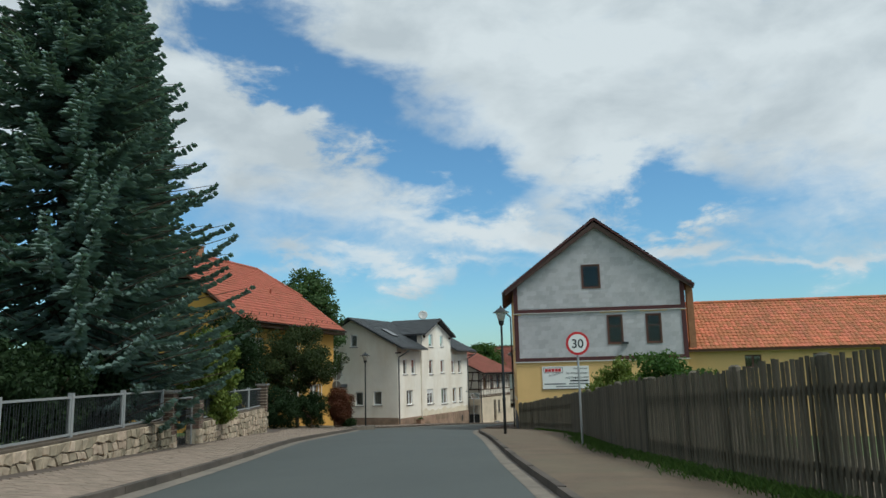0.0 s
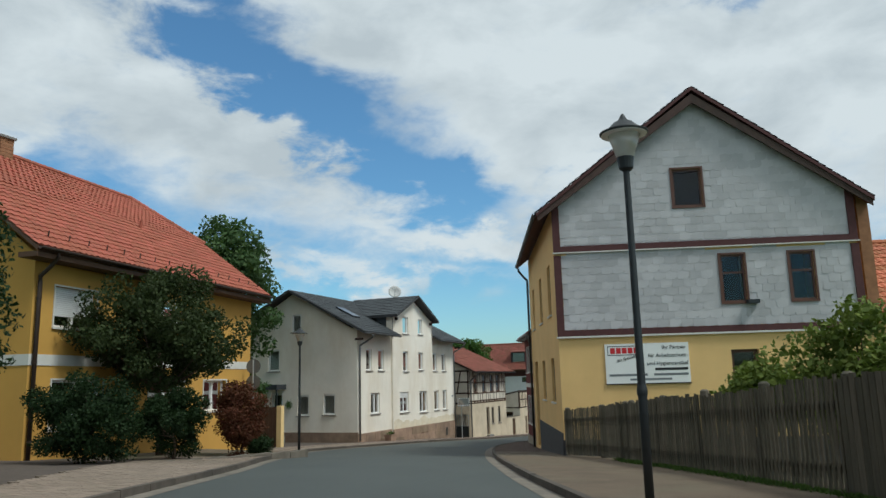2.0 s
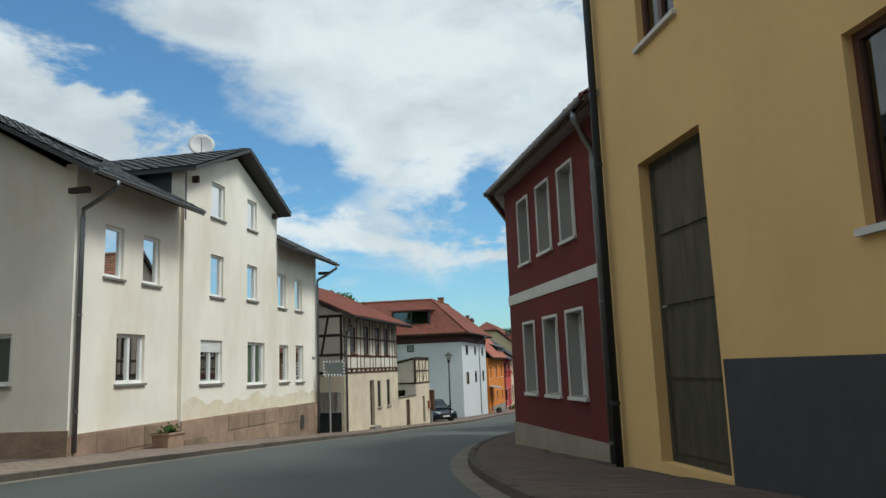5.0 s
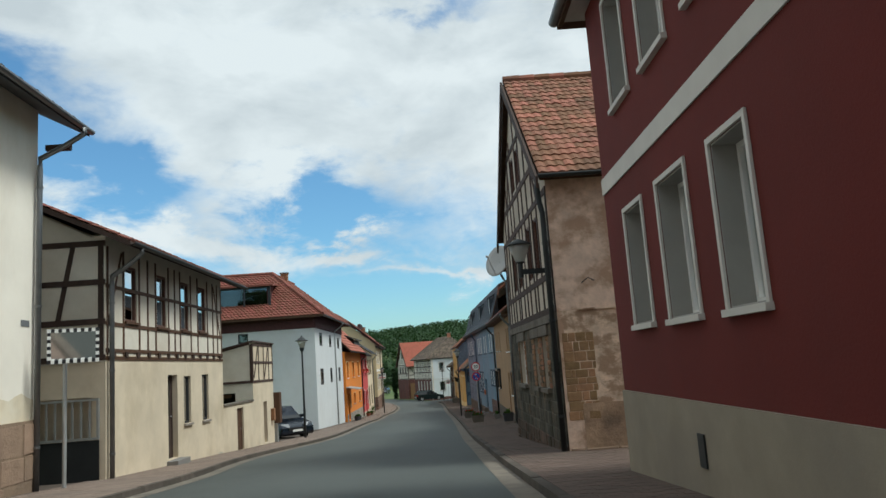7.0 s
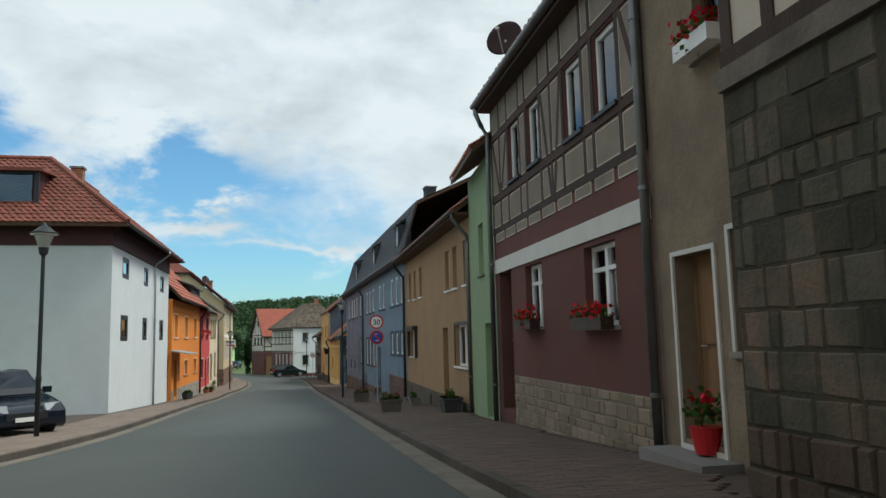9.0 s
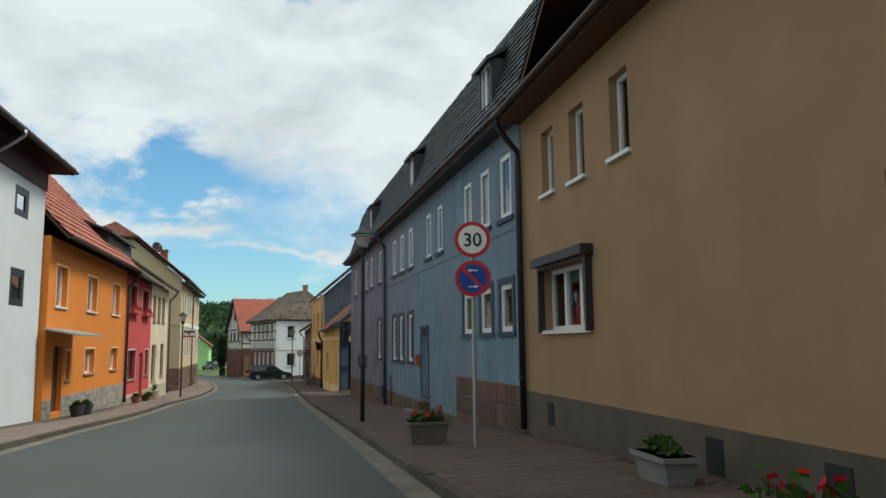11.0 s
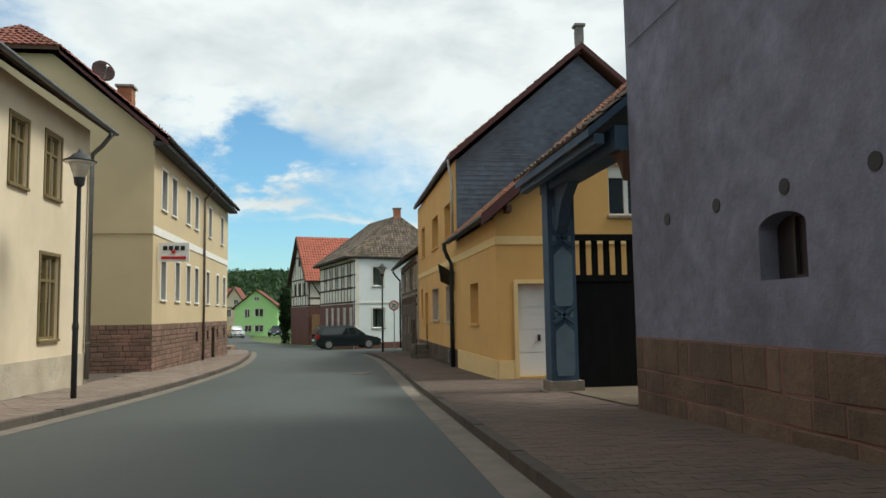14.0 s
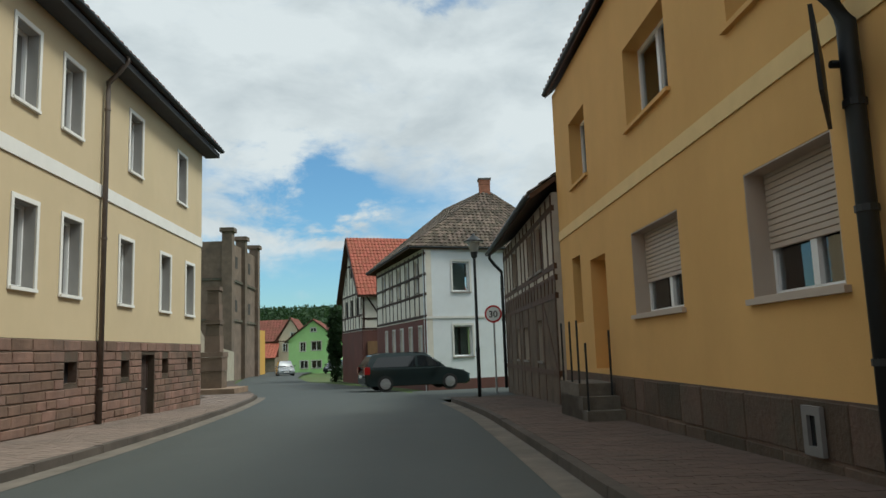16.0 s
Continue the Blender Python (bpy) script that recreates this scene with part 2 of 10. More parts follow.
MT = dict(
    asphalt=surf("asphalt", (0.058, 0.066, 0.062), 0.74, var=0.10, scale=0.5, bump=0.25, grain=120, stain=(0.076, 0.083, 0.078), stain_amt=0.35, stain_scale=0.35, squash=(1, 0.25, 1)),
    gutter_stone=surf("gutter_stone", (0.175, 0.150, 0.122), 0.9, var=0.2, scale=3, stain=(0.095, 0.085, 0.072), stain_amt=0.6, stain_scale=1.2),
    warm_rubble=surf("warm_rubble_stone", (0.42, 0.335, 0.245), 0.93, var=0.25, scale=4, rand=0.3, island=0.3, bump=0.9, grain=18, stain=(0.22, 0.16, 0.11), stain_amt=0.6, stain_scale=2.2),
    # mortar darkened so that the joints' shadow lies in its colour
    joint_shadow_mortar=surf("joint_shadow_mortar", (0.10, 0.078, 0.058), 0.95, var=0.25, scale=4, bump=0.6),
    pink_tile=surf("pinkish_red_tile", (0.36, 0.125, 0.085), 0.8, var=0.15, scale=1.0, island=0.14, stain=(0.25, 0.10, 0.07), stain_amt=0.5),
    pale_cream=surf("pale_cream_plaster", (0.70, 0.585, 0.43), 0.92, var=0.08, scale=0.9, stain=(0.60, 0.49, 0.34), stain_amt=0.5, stain_scale=0.7, streak=2),
    kerb=surf("kerb_stone", (0.085, 0.070, 0.057), 0.92, var=0.2, scale=4, rand=0.2, stain=(0.045, 0.039, 0.033), stain_amt=0.7),
    sandy_paver=surf("sandy_paver", (0.215, 0.170, 0.130), 0.9, var=0.15, scale=1.2, rand=0.15, island=0.15, stain=(0.20, 0.155, 0.12), stain_amt=0.6, stain_scale=0.5),
    dull_paver=surf("dull_paver", (0.16, 0.13, 0.10), 0.9, var=0.18, scale=1.2, rand=0.15, island=0.15, stain=(0.09, 0.08, 0.055), stain_amt=0.7, stain_scale=0.7),
    plinth_brown=surf("brown_plinth", (0.12, 0.095, 0.072), 0.92, var=0.15, scale=1.5, stain=(0.075, 0.065, 0.05), stain_amt=0.6),
    paver=surf("paver", (0.104, 0.073, 0.058), 0.9, var=0.15, scale=1.2, rand=0.12, island=0.12, stain=(0.066, 0.054, 0.043), stain_amt=0.6, stain_scale=0.5),
    sand=surf("paver_bed", (0.085, 0.066, 0.054), 0.95, var=0.2, scale=6),
    earth=surf("earth", (0.13, 0.10, 0.068), 0.95, var=0.25, scale=1.4, bump=0.6, grain=25, stain=(0.09, 0.10, 0.04), stain_amt=0.7, stain_scale=0.5),
    meadow=surf("meadow", (0.07, 0.11, 0.03), 0.95, var=0.3, scale=0.3, bump=0.6, grain=9, stain=(0.11, 0.12, 0.05), stain_amt=0.6, stain_scale=0.06),
    grass=leaf_material("grass_blade", (0.060, 0.105, 0.026), 0.4),
    yellow=surf("yellow_plaster", (0.53, 0.30, 0.068), 0.9, var=0.06, scale=0.8, stain=(0.58, 0.32, 0.07), stain_amt=0.35, streak=3),
    ochre=surf("ochre_plaster", (0.66, 0.395, 0.140), 0.9, var=0.06, scale=0.8, stain=(0.57, 0.33, 0.11), stain_amt=0.4, streak=3),
    pale_ochre=surf("pale_ochre_plaster", (0.76, 0.56, 0.27), 0.9, var=0.05),
    slate_yellow=surf("warm_yellow_plaster", (0.73, 0.485, 0.205), 0.9, var=0.06, scale=0.7, stain=(0.62, 0.42, 0.17), stain_amt=0.4, streak=4),
    white=surf("white_plaster", (0.84, 0.785, 0.695), 0.9, var=0.06, scale=0.6, stain=(0.63, 0.53, 0.40), stain_amt=0.5, stain_scale=0.45, streak=2.5),
    clean_white=surf("clean_white_plaster", (0.66, 0.685, 0.70), 0.9, var=0.03, stain=(0.60, 0.61, 0.61), stain_amt=0.5),
    cream=surf("cream_plaster", (0.60, 0.478, 0.302), 0.9, var=0.05, scale=0.6, stain=(0.53, 0.43, 0.26), stain_amt=0.4, streak=3),
    old_cream=surf("old_cream_plaster", (0.655, 0.56, 0.425), 0.92, var=0.10, scale=1.1, stain=(0.50, 0.41, 0.285), stain_amt=0.7, stain_scale=0.8, streak=1.5, edge=(0.48, 0.66)),
    red=surf("red_plaster", (0.122, 0.016, 0.012), 0.9, var=0.12, scale=0.7, stain=(0.105, 0.020, 0.016), stain_amt=0.5, streak=2),
    berry=surf("berry_red_plaster", (0.53, 0.075, 0.075), 0.88, var=0.05),
    orange=surf("orange_plaster", (0.70, 0.225, 0.035), 0.88, var=0.05, scale=0.7),
    blue=surf("blue_plaster", (0.165, 0.255, 0.322), 0.9, var=0.26, scale=2.4, stain=(0.190, 0.228, 0.290), stain_amt=0.8, stain_scale=0.55, streak=1.8, edge=(0.42, 0.60), bump=0.7, grain=11, squash=(1, 1, 0.5)),
    grey_blue=surf("grey_blue_plaster", (0.182, 0.202, 0.262), 0.92, var=0.28, scale=2.6, stain=(0.122, 0.130, 0.165), stain_amt=0.8, stain_scale=0.7, streak=1.6, edge=(0.46, 0.66), bump=0.7, grain=11),
    beige=surf("beige_plaster", (0.36, 0.225, 0.122), 0.9, var=0.10, scale=0.9, stain=(0.27, 0.178, 0.10), stain_amt=0.5, stain_scale=0.5, streak=2),
    mint=surf("mint_plaster", (0.26, 0.345, 0.205), 0.9, var=0.06),
    lime=surf("lime_plaster", (0.42, 0.72, 0.30), 0.9, var=0.05),
    maroon=surf("maroon_plaster", (0.132, 0.055, 0.046), 0.92, var=0.14, scale=0.8, stain=(0.095, 0.056, 0.047), stain_amt=0.6, streak=2),
    rough_brown=surf("rough_brown_render", (0.24, 0.185, 0.13), 0.95, var=0.16, scale=2.5, bump=1.0, grain=14, stain=(0.15, 0.12, 0.09), stain_amt=0.6),
    crumbling=surf("crumbling_plaster", (0.76, 0.575, 0.455), 0.95, var=0.2, scale=2.6, bump=0.6, grain=9, stain=(0.42, 0.265, 0.175), stain_amt=0.85, stain_scale=1.5, streak=0.8, edge=(0.45, 0.60)),
    flaking=surf("flaking_plaster", (0.74, 0.57, 0.435), 0.95, var=0.22, scale=4, bump=0.8, grain=8, stain=(0.36, 0.235, 0.155), stain_amt=0.9, stain_scale=2.1, streak=0.7, edge=(0.47, 0.56)),
    bare_base=surf("bare_brown_base", (0.44, 0.30, 0.20), 0.95, var=0.25, scale=3, bump=0.9, grain=12, stain=(0.16, 0.115, 0.085), stain_amt=0.8, stain_scale=1.4),
    panel=surf("timber_infill", (0.70, 0.655, 0.57), 0.92, var=0.06, stain=(0.52, 0.45, 0.36), stain_amt=0.5),
    dull_panel=surf("dull_timber_infill", (0.52, 0.46, 0.38), 0.92, var=0.10, stain=(0.27, 0.22, 0.17), stain_amt=0.5),
    grey_panel=surf("grey_timber_infill", (0.24, 0.20, 0.16), 0.92, var=0.12, stain=(0.17, 0.14, 0.11), stain_amt=0.6),
    beam=surf("dark_timber", (0.055, 0.033, 0.026), 0.8, var=0.25, scale=6, squash=(1, 1, 0.3), rand=0.25, bump=0.5),
    brown_wood=surf("brown_wood", (0.085, 0.042, 0.022), 0.7, var=0.25, scale=8, squash=(1, 1, 0.2), bump=0.4),
    grey_wood=surf("weathered_wood", (0.098, 0.085, 0.062), 0.9, var=0.3, scale=9, squash=(1, 1, 0.15), rand=0.35, bump=0.7),
    dark_wood=surf("dark_fence_wood", (0.080, 0.070, 0.048), 0.9, var=0.3, scale=9, squash=(1, 1, 0.15), rand=0.35, bump=0.7),
    gate_blue=surf("blue_painted_timber", (0.045, 0.085, 0.135), 0.7, var=0.15, scale=5),
    blue_trim=surf("dark_blue_trim", (0.055, 0.085, 0.125), 0.8, var=0.12, scale=3),
    blue_panel=surf("blue_panel", (0.11, 0.165, 0.21), 0.75, var=0.12, scale=3),
    trim_maroon=surf("maroon_trim", (0.075, 0.026, 0.026), 0.75, var=0.15, scale=6),
    shingle=surf("grey_shingle", (0.452, 0.442, 0.452), 0.85, var=0.08, scale=1.3, island=0.11, rand=0.11, stain=(0.38, 0.378, 0.392), stain_amt=0.5, stain_scale=0.6),
    slate=surf("dark_slate", (0.035, 0.04, 0.047), 0.55, var=0.2, scale=2, island=0.3, spec=0.5),
    blue_slate=surf("blue_slate", (0.105, 0.138, 0.182), 0.5, var=0.22, scale=1.2, island=0.16, spec=0.5),
    dormer_slate=surf("grey_green_slate", (0.10, 0.115, 0.11), 0.7, var=0.2, scale=3, squash=(1, 1, 3), bump=0.4),
    anthracite=surf("anthracite_tile", (0.045, 0.05, 0.055), 0.6, var=0.2, scale=2, island=0.2),
    red_tile=surf("red_tile", (0.315, 0.088, 0.053), 0.75, var=0.12, scale=1.0, island=0.12),
    orange_tile=surf("orange_tile", (0.41, 0.14, 0.065), 0.8, var=0.15, scale=1.0, island=0.25, stain=(0.28, 0.11, 0.06), stain_amt=0.6),
    old_tile=surf("old_tile", (0.235, 0.105, 0.062), 0.88, var=0.2, scale=1.2, island=0.35, stain=(0.12, 0.065, 0.045), stain_amt=0.7, stain_scale=0.8),
    brown_tile=surf("brown_tile", (0.19, 0.062, 0.042), 0.75, var=0.12, scale=1.2, island=0.18),
    mossy_tile=surf("mossy_tile", (0.105, 0.08, 0.062), 0.9, var=0.2, scale=1.2, island=0.4, stain=(0.20, 0.16, 0.115), stain_amt=0.6, stain_scale=1.6),
    white_pvc=surf("white_window_frame", (0.78, 0.78, 0.77), 0.35, var=0.02, bump=0),
    brown_frame=surf("brown_window_frame", (0.10, 0.045, 0.03), 0.5, var=0.1, bump=0),
    dark_frame=surf("dark_window_frame", (0.03, 0.03, 0.032), 0.45, var=0.1, bump=0),
    curtain=surf("curtain", (0.72, 0.70, 0.66), 0.95, var=0.12, scale=9, squash=(1, 1, 0.05), bump=0.3),
    net_curtain=surf("net_curtain", (0.33, 0.40, 0.36), 0.95, var=0.15, scale=9, squash=(1, 1, 0.05), bump=0.3),
    # near-black base colour stands in for the shade of unlit interiors
    unlit_black=surf("unlit_black", (0.05, 0.045, 0.04), 0.95, var=0.2, bump=0),
    sill=surf("stone_sill", (0.26, 0.23, 0.20), 0.8, var=0.15),
    sandstone=surf("sandstone", (0.31, 0.215, 0.15), 0.92, var=0.2, scale=2, rand=0.16, island=0.16, bump=0.8, grain=18, stain=(0.14, 0.095, 0.075), stain_amt=0.6),
    red_sandstone=surf("red_sandstone", (0.155, 0.092, 0.074), 0.92, var=0.18, scale=2, rand=0.2, island=0.2, bump=0.8, grain=18, stain=(0.12, 0.07, 0.055), stain_amt=0.5),
    dark_render=surf("dark_render", (0.125, 0.092, 0.066), 0.95, var=0.3, scale=2.2, bump=0.9, grain=12, stain=(0.15, 0.115, 0.08), stain_amt=0.6, stain_scale=1.2, streak=2),
    black_stone=surf("weathered_dark_stone", (0.088, 0.080, 0.060), 0.95, var=0.25, scale=2, rand=0.45, island=0.4, bump=0.9, grain=16, stain=(0.19, 0.125, 0.08), stain_amt=0.5, stain_scale=1.6, edge=(0.50, 0.62)),
    pale_stone=surf("pale_limestone", (0.46, 0.40, 0.31), 0.92, var=0.2, scale=3, rand=0.22, bump=0.8, grain=16, stain=(0.28, 0.22, 0.15), stain_amt=0.6, stain_scale=1.5),
    brown_stone=surf("mottled_brown_stone", (0.112, 0.074, 0.054), 0.95, var=0.25, scale=2, rand=0.35, island=0.35, bump=0.9, grain=16, stain=(0.085, 0.075, 0.055), stain_amt=0.7, stain_scale=1.5),
    pale_plinth=surf("pale_plinth", (0.30, 0.26, 0.20), 0.92, var=0.12, scale=1.5, stain=(0.22, 0.19, 0.16), stain_amt=0.6),
    dark_sandstone=surf("dark_sandstone", (0.150, 0.110, 0.077), 0.93, var=0.3, scale=2, rand=0.2, island=0.2, bump=0.9, grain=14, stain=(0.080, 0.064, 0.050), stain_amt=0.8, stain_scale=0.9),
    corner_brick=surf("corner_brick", (0.33, 0.20, 0.105), 0.93, var=0.25, scale=5, rand=0.25, bump=0.6, grain=25, stain=(0.26, 0.16, 0.10), stain_amt=0.6, stain_scale=2),
    ochre_brick=surf("ochre_brick", (0.30, 0.165, 0.09), 0.93, var=0.25, scale=5, rand=0.35, bump=0.6, grain=25, stain=(0.14, 0.09, 0.06), stain_amt=0.6, stain_scale=2),
    dirt=surf("dirt_path", (0.122, 0.090, 0.062), 0.95, var=0.2, scale=1.5, bump=0.5, grain=40, stain=(0.12, 0.105, 0.07), stain_amt=0.7, stain_scale=0.7),
    grey_rubble=surf("grey_rubble_stone", (0.30, 0.275, 0.235), 0.93, var=0.18, scale=3, rand=0.18, island=0.18, bump=0.7, grain=16, stain=(0.19, 0.17, 0.14), stain_amt=0.6, stain_scale=1.5),
    ruin=surf("ruin_stone", (0.175, 0.126, 0.094), 0.95, var=0.22, scale=1.2, rand=0.2, bump=0.9, grain=9, stain=(0.11, 0.085, 0.065), stain_amt=0.7, stain_scale=0.8),
    damp=surf("damp_plaster", (0.38, 0.35, 0.29), 0.93, var=0.12, scale=2, stain=(0.56, 0.50, 0.38), stain_amt=0.6, stain_scale=2.5),
    tide_mark=surf("tide_mark", (0.71, 0.62, 0.47), 0.93, var=0.1, scale=2, stain=(0.76, 0.70, 0.58), stain_amt=0.7, stain_scale=1.8),
    shutter_beige=surf("beige_shutter", (0.47, 0.385, 0.31), 0.5, var=0.03, bump=0),
    reveal=surf("grey_reveal", (0.33, 0.32, 0.30), 0.8, var=0.06),
    tan_stone=surf("tan_sandstone", (0.215, 0.128, 0.096), 0.93, var=0.25, scale=2.5, rand=0.2, island=0.2, bump=0.9, grain=14, stain=(0.15, 0.105, 0.085), stain_amt=0.7, stain_scale=1.2),
    olive_frame=surf("olive_brown_paint", (0.17, 0.125, 0.052), 0.7, var=0.2, scale=7, squash=(1, 1, 0.2), bump=0.3),
    white_trim=surf("white_painted_trim", (0.80, 0.78, 0.73), 0.85, var=0.04),
    ochre_wood=surf("ochre_stained_wood", (0.22, 0.125, 0.06), 0.7, var=0.2, scale=7, squash=(1, 1, 0.2), bump=0.3),
    mortar=surf("mortar", (0.22, 0.19, 0.155), 0.95, var=0.2, scale=5, bump=0.5),
    buff_stone=surf("buff_stone", (0.27, 0.215, 0.16), 0.93, var=0.2, scale=3, rand=0.22, island=0.22, bump=0.8, grain=16, stain=(0.15, 0.115, 0.085), stain_amt=0.6, stain_scale=1.5),
    brick=surf("brick", (0.34, 0.155, 0.085), 0.9, var=0.2, scale=5, rand=0.25, island=0.25, bump=0.5),
    dark_concrete=surf("stained_concrete", (0.155, 0.135, 0.11), 0.93, var=0.2, scale=2.5, bump=0.7, grain=16, stain=(0.085, 0.072, 0.058), stain_amt=0.7, stain_scale=1.6),
    # pinkish paver, lighter than paver: sunlight on the left side painted in
    sunlit_pink_paver=surf("sunlit_pink_paver", (0.215, 0.165, 0.135), 0.9, var=0.15, scale=1.2, rand=0.12, island=0.12, stain=(0.15, 0.12, 0.10), stain_amt=0.6, stain_scale=0.5),
    concrete=surf("grey_concrete", (0.22, 0.21, 0.20), 0.92, var=0.12, scale=1.5, stain=(0.13, 0.125, 0.12), stain_amt=0.6),
    plinth_dark=surf("dark_plinth", (0.055, 0.055, 0.058), 0.85, var=0.12),
    band=surf("white_band", (0.62, 0.60, 0.56), 0.85, var=0.05),
    zinc=surf("zinc", (0.20, 0.205, 0.21), 0.45, metal=0.85, var=0.15, scale=4, bump=0.05),
    brown_zinc=surf("brown_weathered_zinc", (0.15, 0.12, 0.10), 0.6, metal=0.4, var=0.2, scale=4, bump=0.05),
    dark_metal=surf("dark_painted_metal", (0.03, 0.034, 0.036), 0.5, metal=0.3, var=0.15, bump=0.05),
    brown_metal=surf("brown_gutter", (0.06, 0.04, 0.032), 0.5, metal=0.4, var=0.15, bump=0.05),
    galvanised=surf("galvanised_steel", (0.42, 0.43, 0.43), 0.5, metal=0.6, var=0.1, bump=0.05),
    sign_white=surf("sign_white", (0.78, 0.78, 0.76), 0.45, var=0.03, bump=0),
    sign_red=surf("sign_red", (0.50, 0.02, 0.025), 0.45, var=0.04, bump=0),
    sign_blue=surf("sign_blue", (0.015, 0.06, 0.32), 0.45, var=0.04, bump=0),
    gate_black=surf("black_painted_boards", (0.008, 0.008, 0.009), 0.85, var=0.3, scale=6, squash=(1, 1, 0.2), bump=0.3, spec=0.15),
    ink=surf("black_ink", (0.02, 0.02, 0.022), 0.5, var=0.02, bump=0),
    grey_ink=surf("grey_ink", (0.16, 0.17, 0.18), 0.5, var=0.02, bump=0),
    lamp_glass=frosted_glass("lamp_glass"),
    pane=glass_material("window_pane", (0.60, 0.63, 0.64)),
    mild_pane=glass_material("mild_pane", (0.78, 0.80, 0.80), 1.42),
    dark_pane=glass_material("dark_pane", (0.15, 0.16, 0.17), 1.18),
    mirror=surf("mirror", (0.75, 0.75, 0.75), 0.05, metal=1.0, var=0.01, bump=0),
    dish_grey=surf("dish_grey", (0.45, 0.45, 0.44), 0.5, var=0.05, bump=0),
    dish_dark=surf("dish_dark", (0.05, 0.032, 0.032), 0.85, var=0.05, bump=0, spec=0.1),
    bark=surf("bark", (0.075, 0.052, 0.036), 0.95, var=0.3, scale=7, squash=(1, 1, 0.3), bump=1.0, grain=20),
    needles=leaf_material("spruce_needles", (0.15, 0.21, 0.195), 0.45),
    leaf=leaf_material("leaf_mid", (0.055, 0.105, 0.026)),
    leaf_walnut=leaf_material("leaf_walnut", (0.066, 0.110, 0.044)),
    leaf_dark=leaf_material("leaf_dark", (0.018, 0.034, 0.013)),
    leaf_olive=leaf_material("leaf_olive", (0.036, 0.050, 0.019)),
    leaf_light=leaf_material("leaf_light", (0.115, 0.15, 0.035)),
    leaf_red=leaf_material("leaf_russet", (0.105, 0.042, 0.024)),
    flower=leaf_material("red_petals", (0.50, 0.015, 0.03), 0.3),
    terracotta=surf("terracotta", (0.30, 0.12, 0.07), 0.85, var=0.15),
    car_dark=surf("dark_blue_car_paint", (0.010, 0.016, 0.028), 0.18, metal=0.3, var=0.05, bump=0, spec=0.6),
    car_green=surf("dark_green_car_paint", (0.016, 0.026, 0.027), 0.18, metal=0.3, var=0.05, bump=0, spec=0.6),
    car_silver=surf("silver_car_paint", (0.42, 0.43, 0.44), 0.25, metal=0.6, var=0.03, bump=0),
    car_glass=surf("car_glass", (0.012, 0.014, 0.016), 0.06, var=0.02, bump=0, spec=0.7),
    rubber=surf("rubber", (0.014, 0.014, 0.014), 0.85, var=0.1, bump=0.2),
    alloy=surf("alloy", (0.45, 0.45, 0.46), 0.35, metal=0.8, var=0.05, bump=0),
    tail=surf("tail_light_red", (0.30, 0.01, 0.01), 0.25, var=0.05, bump=0),
    head=surf("headlight_clear", (0.33, 0.34, 0.36), 0.1, var=0.02, bump=0),
    # foliage green slightly lightened, distance haze put into the colour
    woods=leaf_material("far_wood_foliage", (0.040, 0.070, 0.034), 0.4),
)


# ---- mesh helpers ----
V = Vector


